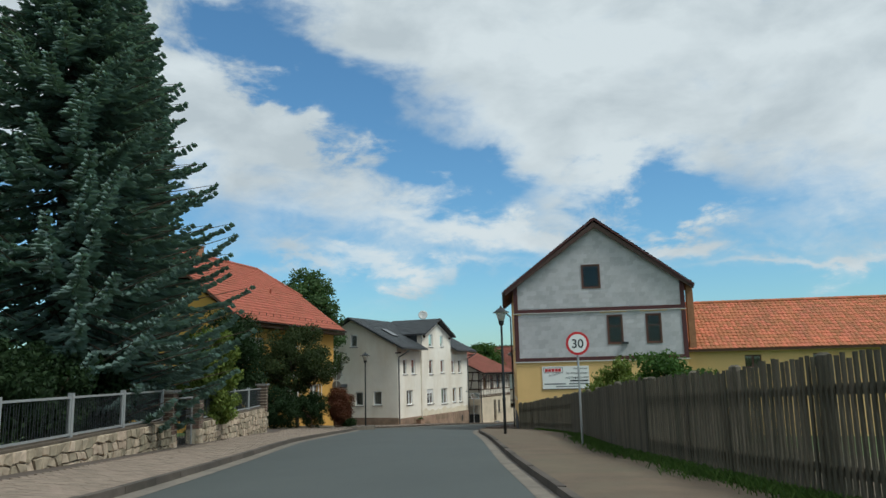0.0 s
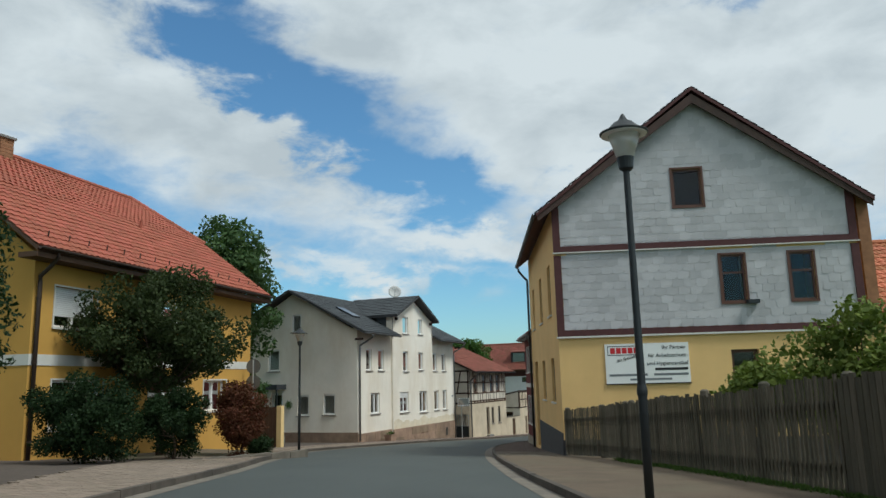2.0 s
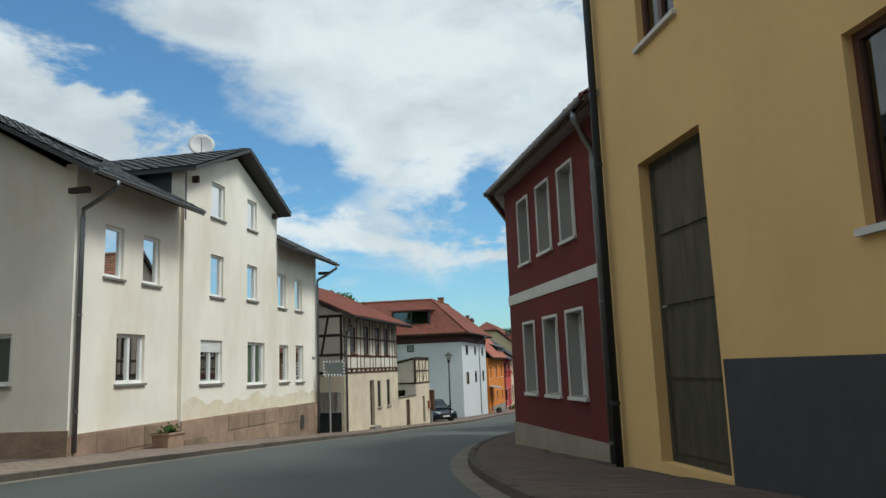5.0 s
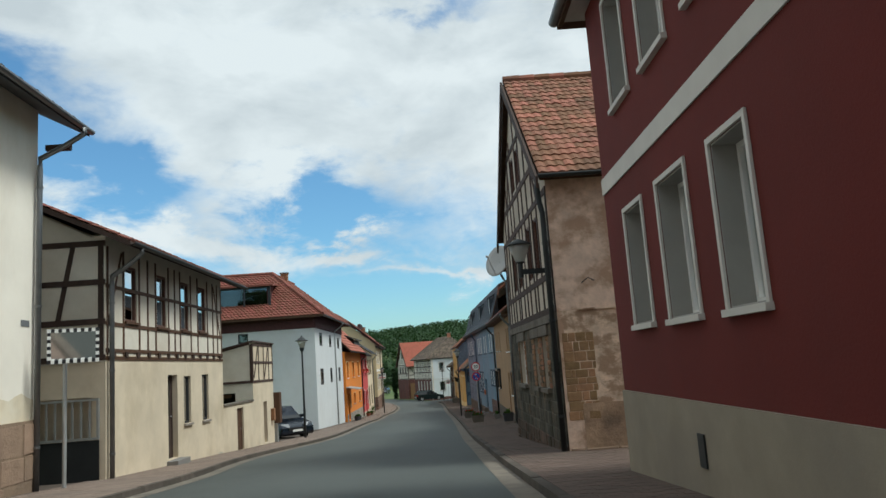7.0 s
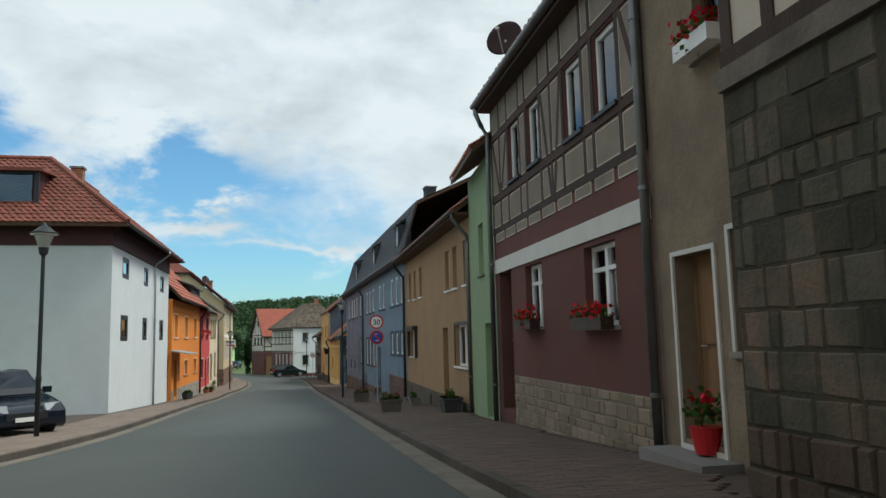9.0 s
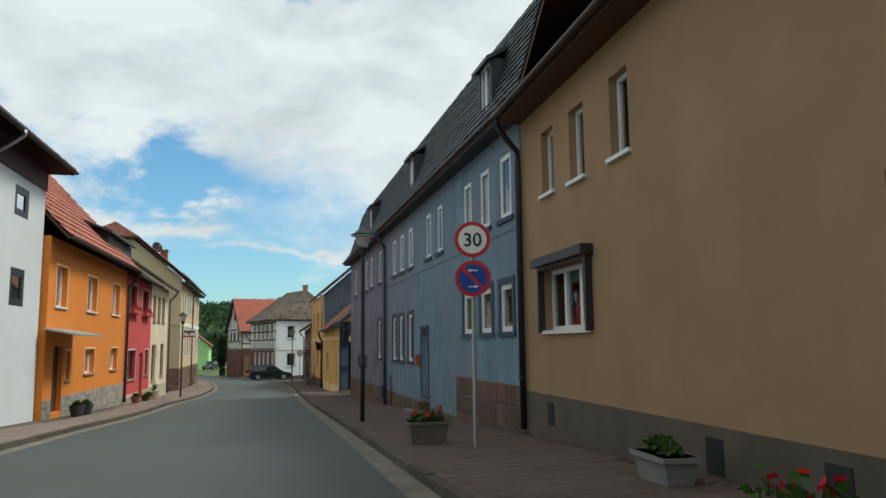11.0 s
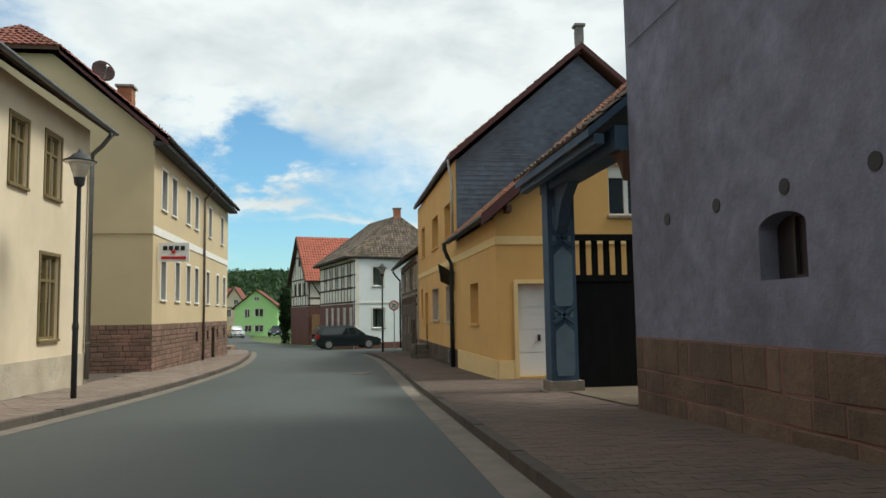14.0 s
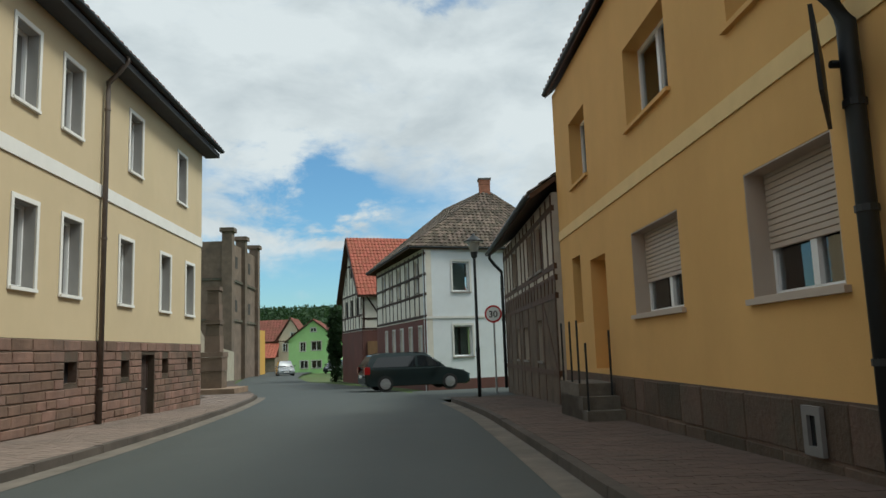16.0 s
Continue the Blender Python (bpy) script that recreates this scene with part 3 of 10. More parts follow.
class M:
    """A mesh in the making, in world metres."""

    def __init__(s):
        s.v, s.f = [], []

    def add(s, vs, fs):
        k = len(s.v)
        s.v += [tuple(p) for p in vs]
        s.f += [tuple(i + k for i in f) for f in fs]
        return s

    def hexa(s, p):
        return s.add(p, [(0, 3, 2, 1), (4, 5, 6, 7), (0, 1, 5, 4), (1, 2, 6, 5), (2, 3, 7, 6), (3, 0, 4, 7)])

    def box(s, x0, x1, y0, y1, z0, z1):
        return s.hexa([(x0, y0, z0), (x1, y0, z0), (x1, y1, z0), (x0, y1, z0), (x0, y0, z1), (x1, y0, z1), (x1, y1, z1), (x0, y1, z1)])

    def fbox(s, F, u0, u1, d0, d1, z0, z1):
        p = [F.P(u, d, z) for z in (z0, z1) for u, d in ((u0, d0), (u1, d0), (u1, d1), (u0, d1))]
        return s.hexa(p)

    def prism(s, pts, drop):
        n = len(pts)
        s.add([V(p) for p in pts] + [V(p) - V(drop) for p in pts],
              [tuple(range(n)), tuple(range(2 * n - 1, n - 1, -1))] + [(i, i + n, (i + 1) % n + n, (i + 1) % n) for i in range(n)])
        return s

    def tube(s, path, r, n=10, r1=None):
        path = [V(p) for p in path]
        rings = []
        for i, p in enumerate(path):
            d = (path[min(i + 1, len(path) - 1)] - path[max(i - 1, 0)]).normalized()
            a = d.cross(V((0, 0, 1)) if abs(d.z) < 0.95 else V((0, 1, 0))).normalized()
            b = d.cross(a)
            q = r if r1 is None else r + (r1 - r) * i / max(1, len(path) - 1)
            rings.append([p + q * (math.cos(t) * a + math.sin(t) * b) for t in (2 * math.pi * k / n for k in range(n))])
        fs = [(i * n + k, i * n + (k + 1) % n, (i + 1) * n + (k + 1) % n, (i + 1) * n + k) for i in range(len(path) - 1) for k in range(n)]
        fs += [tuple(range(n - 1, -1, -1)), tuple(range((len(path) - 1) * n, len(path) * n))]
        return s.add([p for ring in rings for p in ring], fs)

    def lathe(s, prof, at, n=20):
        at = V(at)
        vs = [at + V((r * math.cos(2 * math.pi * k / n), r * math.sin(2 * math.pi * k / n), z)) for r, z in prof for k in range(n)]
        fs = [(i * n + k, i * n + (k + 1) % n, (i + 1) * n + (k + 1) % n, (i + 1) * n + k) for i in range(len(prof) - 1) for k in range(n)]
        fs += [tuple(range(n - 1, -1, -1)), tuple(range((len(prof) - 1) * n, len(prof) * n))]
        return s.add(vs, fs)

    def disc(s, at, normal, r, t, n=28):
        normal = V(normal).normalized()
        return s.tube([V(at) - normal * t / 2, V(at) + normal * t / 2], r, n)


class Fr:
    """A wall's frame: u along it from a to b, d out of it, z up. side 1: outwards is to the right of a-b, -1: to the left."""

    def __init__(s, a, b, side):
        s.a, s.b = V((*a, 0)), V((*b, 0))
        s.L = (s.b - s.a).length
        s.u = (s.b - s.a) / s.L
        s.n = V((s.u.y, -s.u.x, 0)) * side

    def P(s, u, d, z):
        return s.a + s.u * u + s.n * d + V((0, 0, z))


def empty_at(name, at, label, category, group="", kind=""):
    e = new(name)
    e.empty_display_size = 0.3
    e.matrix_world = Matrix.Translation(V(at))
    return tagged(e, label, category, group, kind)


def part(name, m, mat, parent, label="", smooth=False):
    """One mesh part under a thing (an Empty or mesh whose origin may lie anywhere)."""
    base = ORIGIN[parent.name]
    me = bpy.data.meshes.new(name)
    me.from_pydata([(p[0] - base[0], p[1] - base[1], p[2] - base[2]) for p in m.v], [], m.f)
    me.materials.append(mat)
    if smooth:
        me.polygons.foreach_set("use_smooth", [True] * len(me.polygons))
    ob = new(name, me)
    ob.parent = parent
    ORIGIN[ob.name] = base
    if label:
        ob["label"] = label
    return ob


ORIGIN = {}


def thing(name, at, label, category, group="", kind=""):
    e = empty_at(name, at, label, category, group, kind)
    ORIGIN[e.name] = tuple(at)
    return e


def structure(name, m, mat, label, category="structure", smooth=False):
    me = bpy.data.meshes.new(name)
    me.from_pydata([tuple(p) for p in m.v], [], m.f)
    me.materials.append(mat)
    if smooth:
        me.polygons.foreach_set("use_smooth", [True] * len(me.polygons))
    ob = new(name, me)
    ORIGIN[ob.name] = (0, 0, 0)
    return tagged(ob, label, category, kind="structure")


# ---- ground profile and street lines ----
RZ = [(-60, 3.6), (-30, 2.3), (-3, 0.96), (10, 0.31), (22, -0.27), (28, -0.62), (46, -1.93), (58, -2.52), (71, -3.38), (93.6, -4.56), (103.5, -4.98),
      (113.7, -5.43), (123.7, -5.77), (137.3, -6.24), (159, -6.62), (190, -7.0), (240, -7.5), (300, -7.9), (900, -8.0)]
RZY, RZZ = [a for a, _ in RZ], [b for _, b in RZ]


def road_z(y):
    return float(sum(np.interp(y + k, RZY, RZZ) for k in (-4, -2, 0, 2, 4)) / 5)


KR = [(-45, 19.2), (-30, 12.7), (5.9, -3.15), (11.3, -5.56), (13.7, -6.58), (20.7, -9.55), (27.3, -12.5), (33.8, -15.05), (39, -16.95), (43.3, -18.4), (47, -19.6), (50.5, -20.45), (55, -20.9),
      (60, -20.92), (67, -20.76), (72, -20.62), (78, -20.52), (84.2, -20.32), (93, -20.02), (102, -19.8), (112, -19.59), (122, -19.5), (129, -19.36), (136, -19.2), (141, -19.1), (146, -19.08),
      (152, -19.12), (157, -19.4), (163, -20.1), (172, -22.2), (181, -25.0), (190, -28.0), (205, -31.0), (225, -33.5), (260, -36)]
KL = [(-45, 13.6), (-30, 7.2), (4, -8.2), (9.6, -10.98), (16.1, -14.35), (22.5, -16.9), (27.4, -18.98), (31.5, -21.2), (35.5, -23.2), (39.9, -25.5), (43, -26.6), (46, -27.2), (50, -27.3),
      (54, -27.0), (59, -26.85), (65, -27.0), (70.6, -27.0), (74, -27.35), (77, -27.25), (80.8, -26.87), (85.3, -26.32), (89.7, -26.16), (99.2, -26.1), (110, -25.93), (114.7, -25.62),
      (120, -25.5), (125, -25.5), (130, -25.15), (136.4, -24.93), (143.4, -24.78), (147, -24.8), (151.3, -25.0), (158, -25.5), (162, -25.9), (166, -26.4), (175, -28.8), (190, -33.0),
      (212, -37.3), (230, -40), (260, -44)]


def kx(line, y):
    return float(sum(np.interp(y + k, [a for a, _ in line], [b for _, b in line]) for k in (-1.5, -0.75, 0, 0.75, 1.5)) / 5)


def strip(y0, y1, left, right, dz, step=1.0):
    """A strip over the road's profile between two lines x(y)."""
    m, n = M(), int(round((y1 - y0) / step))
    ys = [y0 + (y1 - y0) * i / n for i in range(n + 1)]
    cols = 5
    for y in ys:
        xl, xr = left(y), right(y)
        for c in range(cols):
            s = c / (cols - 1)
            m.v.append((xl + (xr - xl) * s, y, road_z(y) + dz + (0.05 * (1 - (2 * s - 1) ** 2) if dz == 0 else 0)))
    m.f += [(i * cols + c, i * cols + c + 1, (i + 1) * cols + c + 1, (i + 1) * cols + c) for i in range(n) for c in range(cols - 1)]
    return m


# ground: one sheet out to the wooded hill
gx = [-900, -600, -400, -250, -150, -100, -70, -50, -45, -40, -35, -30, -25, -20, -15, -10, -5, 0, 5, 10, 20, 35, 60, 100, 160, 250, 400, 600, 900]
gy = [-300, -200, -120, -80] + list(range(-60, 60, 4)) + list(range(60, 300, 6)) + [320, 360, 400, 450, 500, 560, 620, 680, 740, 800, 900, 1100, 1500]
gm, HILL = M(), 29.0
for y in gy:
    for x in gx:
        rise = 0.0
        if y > 300:
            s = min(1.0, (y - 300) / 420)
            rise = HILL * s * s * (3 - 2 * s) * (1 + 0.12 * math.sin(x * 0.011 + 1.0) + 0.05 * math.sin(x * 0.031))
        gm.v.append((x, y, road_z(y) - 0.16 + rise))
W_ = len(gx)
gm.f = [(j * W_ + i, j * W_ + i + 1, (j + 1) * W_ + i + 1, (j + 1) * W_ + i) for j in range(len(gy) - 1) for i in range(W_ - 1)]
structure("ground", gm, MT["meadow"], "grassy earth ground rising to a wooded hill", "ground", True)

structure("road", strip(-45, 260, lambda y: kx(KL, y), lambda y: kx(KR, y), 0.0), MT["asphalt"], "worn grey asphalt village road running downhill", "road", True)
sm = M()
for y0 in (162.0,):
    for i in range(13):
        x = -20.6 + i * 1.6
        for yy in (159.6 + 0.02 * i, 166.6 + i * 0.35):
            sm.v.append((x, yy, road_z(yy) + 0.012))
sm.f = [(2 * i, 2 * i + 2, 2 * i + 3, 2 * i + 1) for i in range(12)]
structure("road_side_street", sm, MT["asphalt"], "grey asphalt mouth of a side street", "road")

structure("gutter_right", strip(-30, 158, lambda y: kx(KR, y) - 0.3, lambda y: kx(KR, y) + 0.02, 0.012), MT["gutter_stone"], "pale worn stone gutter strip beside the kerb", "gutter")
structure("gutter_left", strip(-30, 166, lambda y: kx(KL, y) - 0.02, lambda y: kx(KL, y) + 0.3, 0.012), MT["gutter_stone"], "pale worn stone gutter strip beside the kerb", "gutter")


mh = thing("manhole_cover", (-20.28, 141.2, road_z(141.2) + 0.04), "round worn iron manhole cover in the asphalt", "manhole cover")
part("cover_ring", M().lathe([(0.33, 0.0), (0.33, 0.018), (0.28, 0.018), (0.28, 0.0)], (-20.28, 141.2, road_z(141.2) + 0.036), 28), MT["dark_metal"], mh)
part("cover_plate", M().lathe([(0.275, 0.0), (0.275, 0.014), (0.01, 0.014)], (-20.28, 141.2, road_z(141.2) + 0.036), 28), MT["dark_concrete"], mh)


def back_right(y):
    return float(np.interp(y, [-45, 0, 15, 37, 46, 49, 60, 158, 162], [24, 4.0, -2.6, -11.5, -14, -15.5, -16, -14, -15]))


def back_left(y):
    return float(np.interp(y, [-45, 4, 12, 22, 28, 42, 46, 51, 54, 60, 68, 80, 100, 120, 140, 160, 175, 200], [8, -14, -17.5, -22, -29, -31.5, -38, -38, -31.5, -31, -31, -30.5, -30, -29.5, -29, -29, -31.5, -38]))


structure("pavement_right", strip(-30, 159.5, lambda y: kx(KR, y) + 0.1, back_right, 0.085), MT["sand"], "sandy bed of the right pavement", "pavement")
structure("pavement_left", strip(-30, 200, back_left, lambda y: kx(KL, y) - 0.1, 0.085), MT["sand"], "sandy bed of the left pavement", "pavement")


# ---- house parts ----
def wall(h, F, u0, u1, z0, top, ops=(), mat=None, th=0.3, name="wall", label=""):
    """A wall slab with real openings. top: (u, z) points, from u0 to u1."""
    m = M()
    tz = lambda u: float(np.interp(u, [a for a, _ in top], [b for _, b in top]))  # noqa: E731
    cuts = sorted({u0, u1, *(round(v, 4) for o in ops for v in o[:2]), *(a for a, _ in top if u0 < a < u1)})
    for a, b in zip(cuts, cuts[1:]):
        mid = (a + b) / 2
        mine = sorted((o for o in ops if o[0] < mid < o[1]), key=lambda o: o[2])
        z = z0
        spans = []
        for o in mine:
            spans.append((z, z, o[2], o[2]))
            z = o[3]
        spans.append((z, z, tz(a), tz(b)))
        for za, zb, ya, yb in spans:
            for d in (0, -th):
                p = [F.P(a, d, za), F.P(b, d, zb), F.P(b, d, yb), F.P(a, d, ya)]
                m.add(p, [(0, 1, 2, 3) if d == 0 else (3, 2, 1, 0)])
    for a, b, za, zb in (o[:4] for o in ops):
        r = [(a, za), (b, za), (b, zb), (a, zb)]
        for (p, q), (s, t) in zip(r, r[1:] + r[:1]):
            m.add([F.P(p, 0, q), F.P(s, 0, t), F.P(s, -th, t), F.P(p, -th, q)], [(0, 3, 2, 1)])
    for u, e in ((u0, 0.004), (u1, -0.004)):
        m.add([F.P(u + e, 0, z0), F.P(u + e, -th, z0), F.P(u + e, -th, tz(u)), F.P(u + e, 0, tz(u))], [(0, 1, 2, 3)])
    return part(name, m, mat, h, label)


RNG = random.Random(7)


def ring(m, F, u0, u1, z0, z1, w, d0, d1):
    vs = [F.P(u, d, z) for d in (d0, d1) for e in (0, w) for u, z in ((u0 + e, z0 + e), (u1 - e, z0 + e), (u1 - e, z1 - e), (u0 + e, z1 - e))]
    fs = []
    for i in range(4):
        j = (i + 1) % 4
        fs += [(8 + i, 8 + j, 12 + j, 12 + i), (j, i, 4 + i, 4 + j), (i, j, 8 + j, 8 + i), (4 + j, 4 + i, 12 + i, 12 + j)]
    m.add(vs, fs)


def window(h, F, o, frame="white_pvc", trim=None, tw=0.08, rec=0.14, mull=None, transom=0.0, curtain=0.5, shutter=0.0, sill="sill", box_d=0.0, flowers=False, room=True, tproud=0.025, lining=None, fw=0.065, blind="white_pvc", glass="pane"):
    u0, u1, z0, z1 = o[:4]
    m = M()
    ring(m, F, u0, u1, z0, z1, fw, -rec - 0.07, -rec)
    n = mull if mull is not None else (2 if u1 - u0 > 0.85 else 1)
    w = part("window", m, MT[frame], h)
    for k in range(1, n):
        c = u0 + (u1 - u0) * k / n
        part("mullion", M().fbox(F, c - 0.05, c + 0.05, -rec - 0.065, -rec + 0.01, z0 + 0.065, z1 - 0.065), MT[frame], w)
    if transom:
        zt = z1 - transom * (z1 - z0)
        part("transom", M().fbox(F, u0 + 0.065, u1 - 0.065, -rec - 0.06, -rec + 0.008, zt - 0.03, zt + 0.03), MT[frame], w)
    if lining:
        lm = M()
        ring(lm, F, u0 + 0.003, u1 - 0.003, z0 + 0.003, z1 - 0.003, 0.014, -rec, -0.003)
        part("lining", lm, MT[lining], w)
    pn = part("pane", M().fbox(F, u0 + 0.05, u1 - 0.05, -rec - 0.045, -rec - 0.035, z0 + 0.05, z1 - 0.05), MT[glass], w)
    pn.visible_shadow = False
    # back sheet in near-black: the room's shade is put into its colour
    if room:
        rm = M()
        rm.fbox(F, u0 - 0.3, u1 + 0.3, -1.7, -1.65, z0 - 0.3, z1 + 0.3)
        part("room_back", rm, MT["unlit_black"], w)
    if curtain and RNG.random() < curtain:
        cm, k = M(), 14
        a, b = u0 + 0.06, u1 - 0.06
        full = RNG.random() < 0.55
        zb = z0 + 0.05 if full else z0 + 0.5 * (z1 - z0)
        for i in range(k + 1):
            u = a + (b - a) * i / k
            dd = -rec - 0.2 + 0.025 * math.sin(i * 2.4)
            cm.v += [tuple(F.P(u, dd, zb)), tuple(F.P(u, dd, z1 - 0.05))]
        keep = (lambda i: True) if RNG.random() < 0.5 else (lambda i: i < 5 or i >= k - 5)
        cm.f = [(2 * i, 2 * i + 2, 2 * i + 3, 2 * i + 1) for i in range(k) if keep(i)]
        part("curtain", cm, MT["curtain"], w)
    if shutter:
        s = M()
        zs = z1 - shutter * (z1 - z0)
        k = max(3, int((z1 - zs) / 0.055))
        for i in range(k):
            za, zb = zs + (z1 - zs) * i / k, zs + (z1 - zs) * (i + 1) / k
            for z, dd in ((za, 0.008), (za + 0.006, 0.028), (zb - 0.006, 0.028), (zb, 0.008)):
                s.v += [tuple(F.P(u0 + 0.03, -rec + dd, z)), tuple(F.P(u1 - 0.03, -rec + dd, z))]
        s.f = [(2 * i, 2 * i + 1, 2 * i + 3, 2 * i + 2) for i in range(4 * k - 1)]
        part("roller_shutter", s, MT[blind], w, "lowered slatted roller shutter")
    if trim:
        t = M()
        a, b, c, e = u0 - tw, u1 + tw, z0 - tw * 0.6, z1 + tw
        t.add([F.P(u, d, z) for d in (0.003, tproud) for u, z in ((a, c), (u0, c), (u0, z1), (u1, z1), (u1, c), (b, c), (b, e), (a, e))],
              [(8, 9, 10, 15), (10, 11, 14, 15), (11, 12, 13, 14)] + [(i, (i + 1) % 8, 8 + (i + 1) % 8, 8 + i) for i in range(8)])
        part("surround", t, MT[trim], w)
    if sill:
        t = M()
        t.fbox(F, u0 - 0.06, u1 + 0.06, -rec, 0.06, z0 - 0.06, z0 - 0.003)
        part("sill", t, MT[sill], w)
    if flowers:
        t = M()
        t.fbox(F, u0, u1, 0.07, 0.25, z0 - 0.05, z0 + 0.12)
        part("flower_box", t, MT["brown_metal"] if flowers is True else MT[flowers], w)
        part("geraniums", blossom(F, u0, u1, 0.16, z0 + 0.16, 0.16), MT["flower"], w, "red geraniums")["kind"] = "stuff"
        part("geranium_leaves", blossom(F, u0, u1, 0.16, z0 + 0.12, 0.14), MT["leaf"], w)["kind"] = "stuff"
    return w


def blossom(F, u0, u1, d, z, r, n=120):
    m = M()
    for _ in range(n):
        c = F.P(RNG.uniform(u0, u1), d + RNG.gauss(0, r * 0.4), z + RNG.gauss(0.02, r * 0.5))
        a = V((RNG.gauss(0, 1), RNG.gauss(0, 1), RNG.gauss(0, 1))).normalized() * 0.035
        b = a.cross(V((RNG.gauss(0, 1), RNG.gauss(0, 1), RNG.gauss(0, 1)))).normalized() * 0.035
        m.add([c - a, c - b, c + a, c + b], [(0, 1, 2, 3)])
    return m


def beam(h, F, u0, z0, u1, z1, w=0.13, proud=0.022, mat="beam"):
    """A straight timber in the wall's face."""
    d = V((u1 - u0, z1 - z0, 0)).normalized()
    q = V((-d.y, d.x, 0)) * w / 2
    p = [F.P(u, dd, z) for dd in (-0.05, proud) for u, z in ((u0 - q.x, z0 - q.y), (u1 - q.x, z1 - q.y), (u1 + q.x, z1 + q.y), (u0 + q.x, z0 + q.y))]
    return part("beam", M().hexa(p), MT[mat], h)


def tile_field(h, e0, e1, r1, r0, mat, tw=0.24, th=0.33, bump=0.035, lift=0.03, name="roof_tiles", off=0.02, flat=False):
    """Courses of single tiles over a roof face, from its eave e0-e1 up to r0-r1."""
    e0, e1, r1, r0 = (V(p) for p in (e0, e1, r1, r0))
    nrm = (e1 - e0).cross(((r0 + r1) - (e0 + e1))).normalized()
    if nrm.z < 0:
        nrm = -nrm
    sl = max((r0 - e0).length, (r1 - e1).length)
    rows = max(1, int(round(sl / th)))
    prof = [(0, 0.0), (0.3, bump), (0.55, bump * 0.75), (0.8, 0.0), (1.0, 0.0)] if not flat else [(0, 0), (0.5, bump * 0.1), (0.97, 0)]
    k = len(prof)
    m = M()
    rg = random.Random(rows * 31 + int(sl * 100))
    for i in range(rows):
        a, b = i / rows, min(1.0, (i + 1.12) / rows)
        la, ra = e0.lerp(r0, a), e1.lerp(r1, a)
        lb, rb = e0.lerp(r0, b), e1.lerp(r1, b)
        wid = (ra - la).length
        n = max(1, int(round(wid / tw)))
        shift = (0.5 if flat and i % 2 else 0.0)
        for j in range(n + (1 if shift else 0)):
            s0, s1 = max(0, (j - shift) / n), min(1, (j + 1 - shift) / n)
            wob = rg.uniform(-0.006, 0.008)
            vs = []
            for s, hgt in prof:
                t = s0 + (s1 - s0) * s
                vs.append(la.lerp(ra, t) + nrm * (off + lift + hgt + wob))
            for s, hgt in prof:
                t = s0 + (s1 - s0) * s
                vs.append(lb.lerp(rb, t) + nrm * (off + hgt * 0.9 + wob))
            for s, hgt in prof:
                t = s0 + (s1 - s0) * s
                vs.append(la.lerp(ra, t) + nrm * (off + hgt * 0.4 - 0.01))
            fs = [(q, q + 1, k + q + 1, k + q) for q in range(k - 1)] + [(2 * k + q, 2 * k + q + 1, q + 1, q) for q in range(k - 1)]
            m.add(vs, fs)
    ob = part(name, m, MT[mat], h)
    ob["kind"] = "stuff"
    return ob


def roof_face(h, e0, e1, r1, r0, mat, slab="brown_wood", thick=0.12, **kw):
    pts = [e0, e1, r1, r0] if (V(r1) - V(r0)).length > 0.02 else [e0, e1, r1]
    part("roof", M().prism(pts, (0, 0, thick)), MT[slab], h)
    tile_field(h, e0, e1, r1, r0, mat, **kw)


def ridge_caps(h, a, b, mat, r=0.11, step=0.38):
    a, b = V(a), V(b)
    n = max(1, int((b - a).length / step))
    m = M()
    for i in range(n):
        p, q = a.lerp(b, i / n), a.lerp(b, (i + 1.08) / n)
        m.tube([p, q], r * 0.95, 8, r * 1.1)
    part("ridge_tiles", m, MT[mat], h)


def gutter(h, a, b, mat="zinc", r=0.075):
    a, b = V(a), V(b)
    d = (b - a).normalized()
    s = d.cross(V((0, 0, 1))).normalized()
    n = 7
    m = M()
    for p in (a, b):
        for rr in (r, r - 0.012):
            m.v += [tuple(p + rr * (math.cos(t) * s - math.sin(t) * V((0, 0, 1)))) for t in (math.pi * k / (n - 1) for k in range(n))]
    m.f = [(k, k + 1, 2 * n + k + 1, 2 * n + k) for k in range(n - 1)] + [(n + k + 1, n + k, 3 * n + k, 3 * n + k + 1) for k in range(n - 1)]
    m.f += [(0, 2 * n, 3 * n, n), (n - 1, 2 * n - 1, 4 * n - 1, 3 * n - 1)]
    part("gutter", m, MT[mat], h, smooth=True)


def downpipe(h, F, u, eave_d, z_top, z_bot, mat="zinc", r=0.055):
    p = [F.P(u, eave_d, z_top), F.P(u, eave_d, z_top - 0.12), F.P(u, eave_d * 0.5 + 0.06, z_top - 0.38), F.P(u, 0.10, z_top - 0.6), F.P(u, 0.10, z_top - 0.8), F.P(u, 0.10, z_bot)]
    dp = part("downpipe", M().tube(p, r, 10), MT[mat], h, smooth=True)
    for z in (z_top - 1.2, (z_top + z_bot) / 2, z_bot + 0.9):
        part("pipe_clip", M().tube([F.P(u, 0.10, z - 0.025), F.P(u, 0.10, z + 0.025)], r + 0.012, 10), MT[mat], dp)


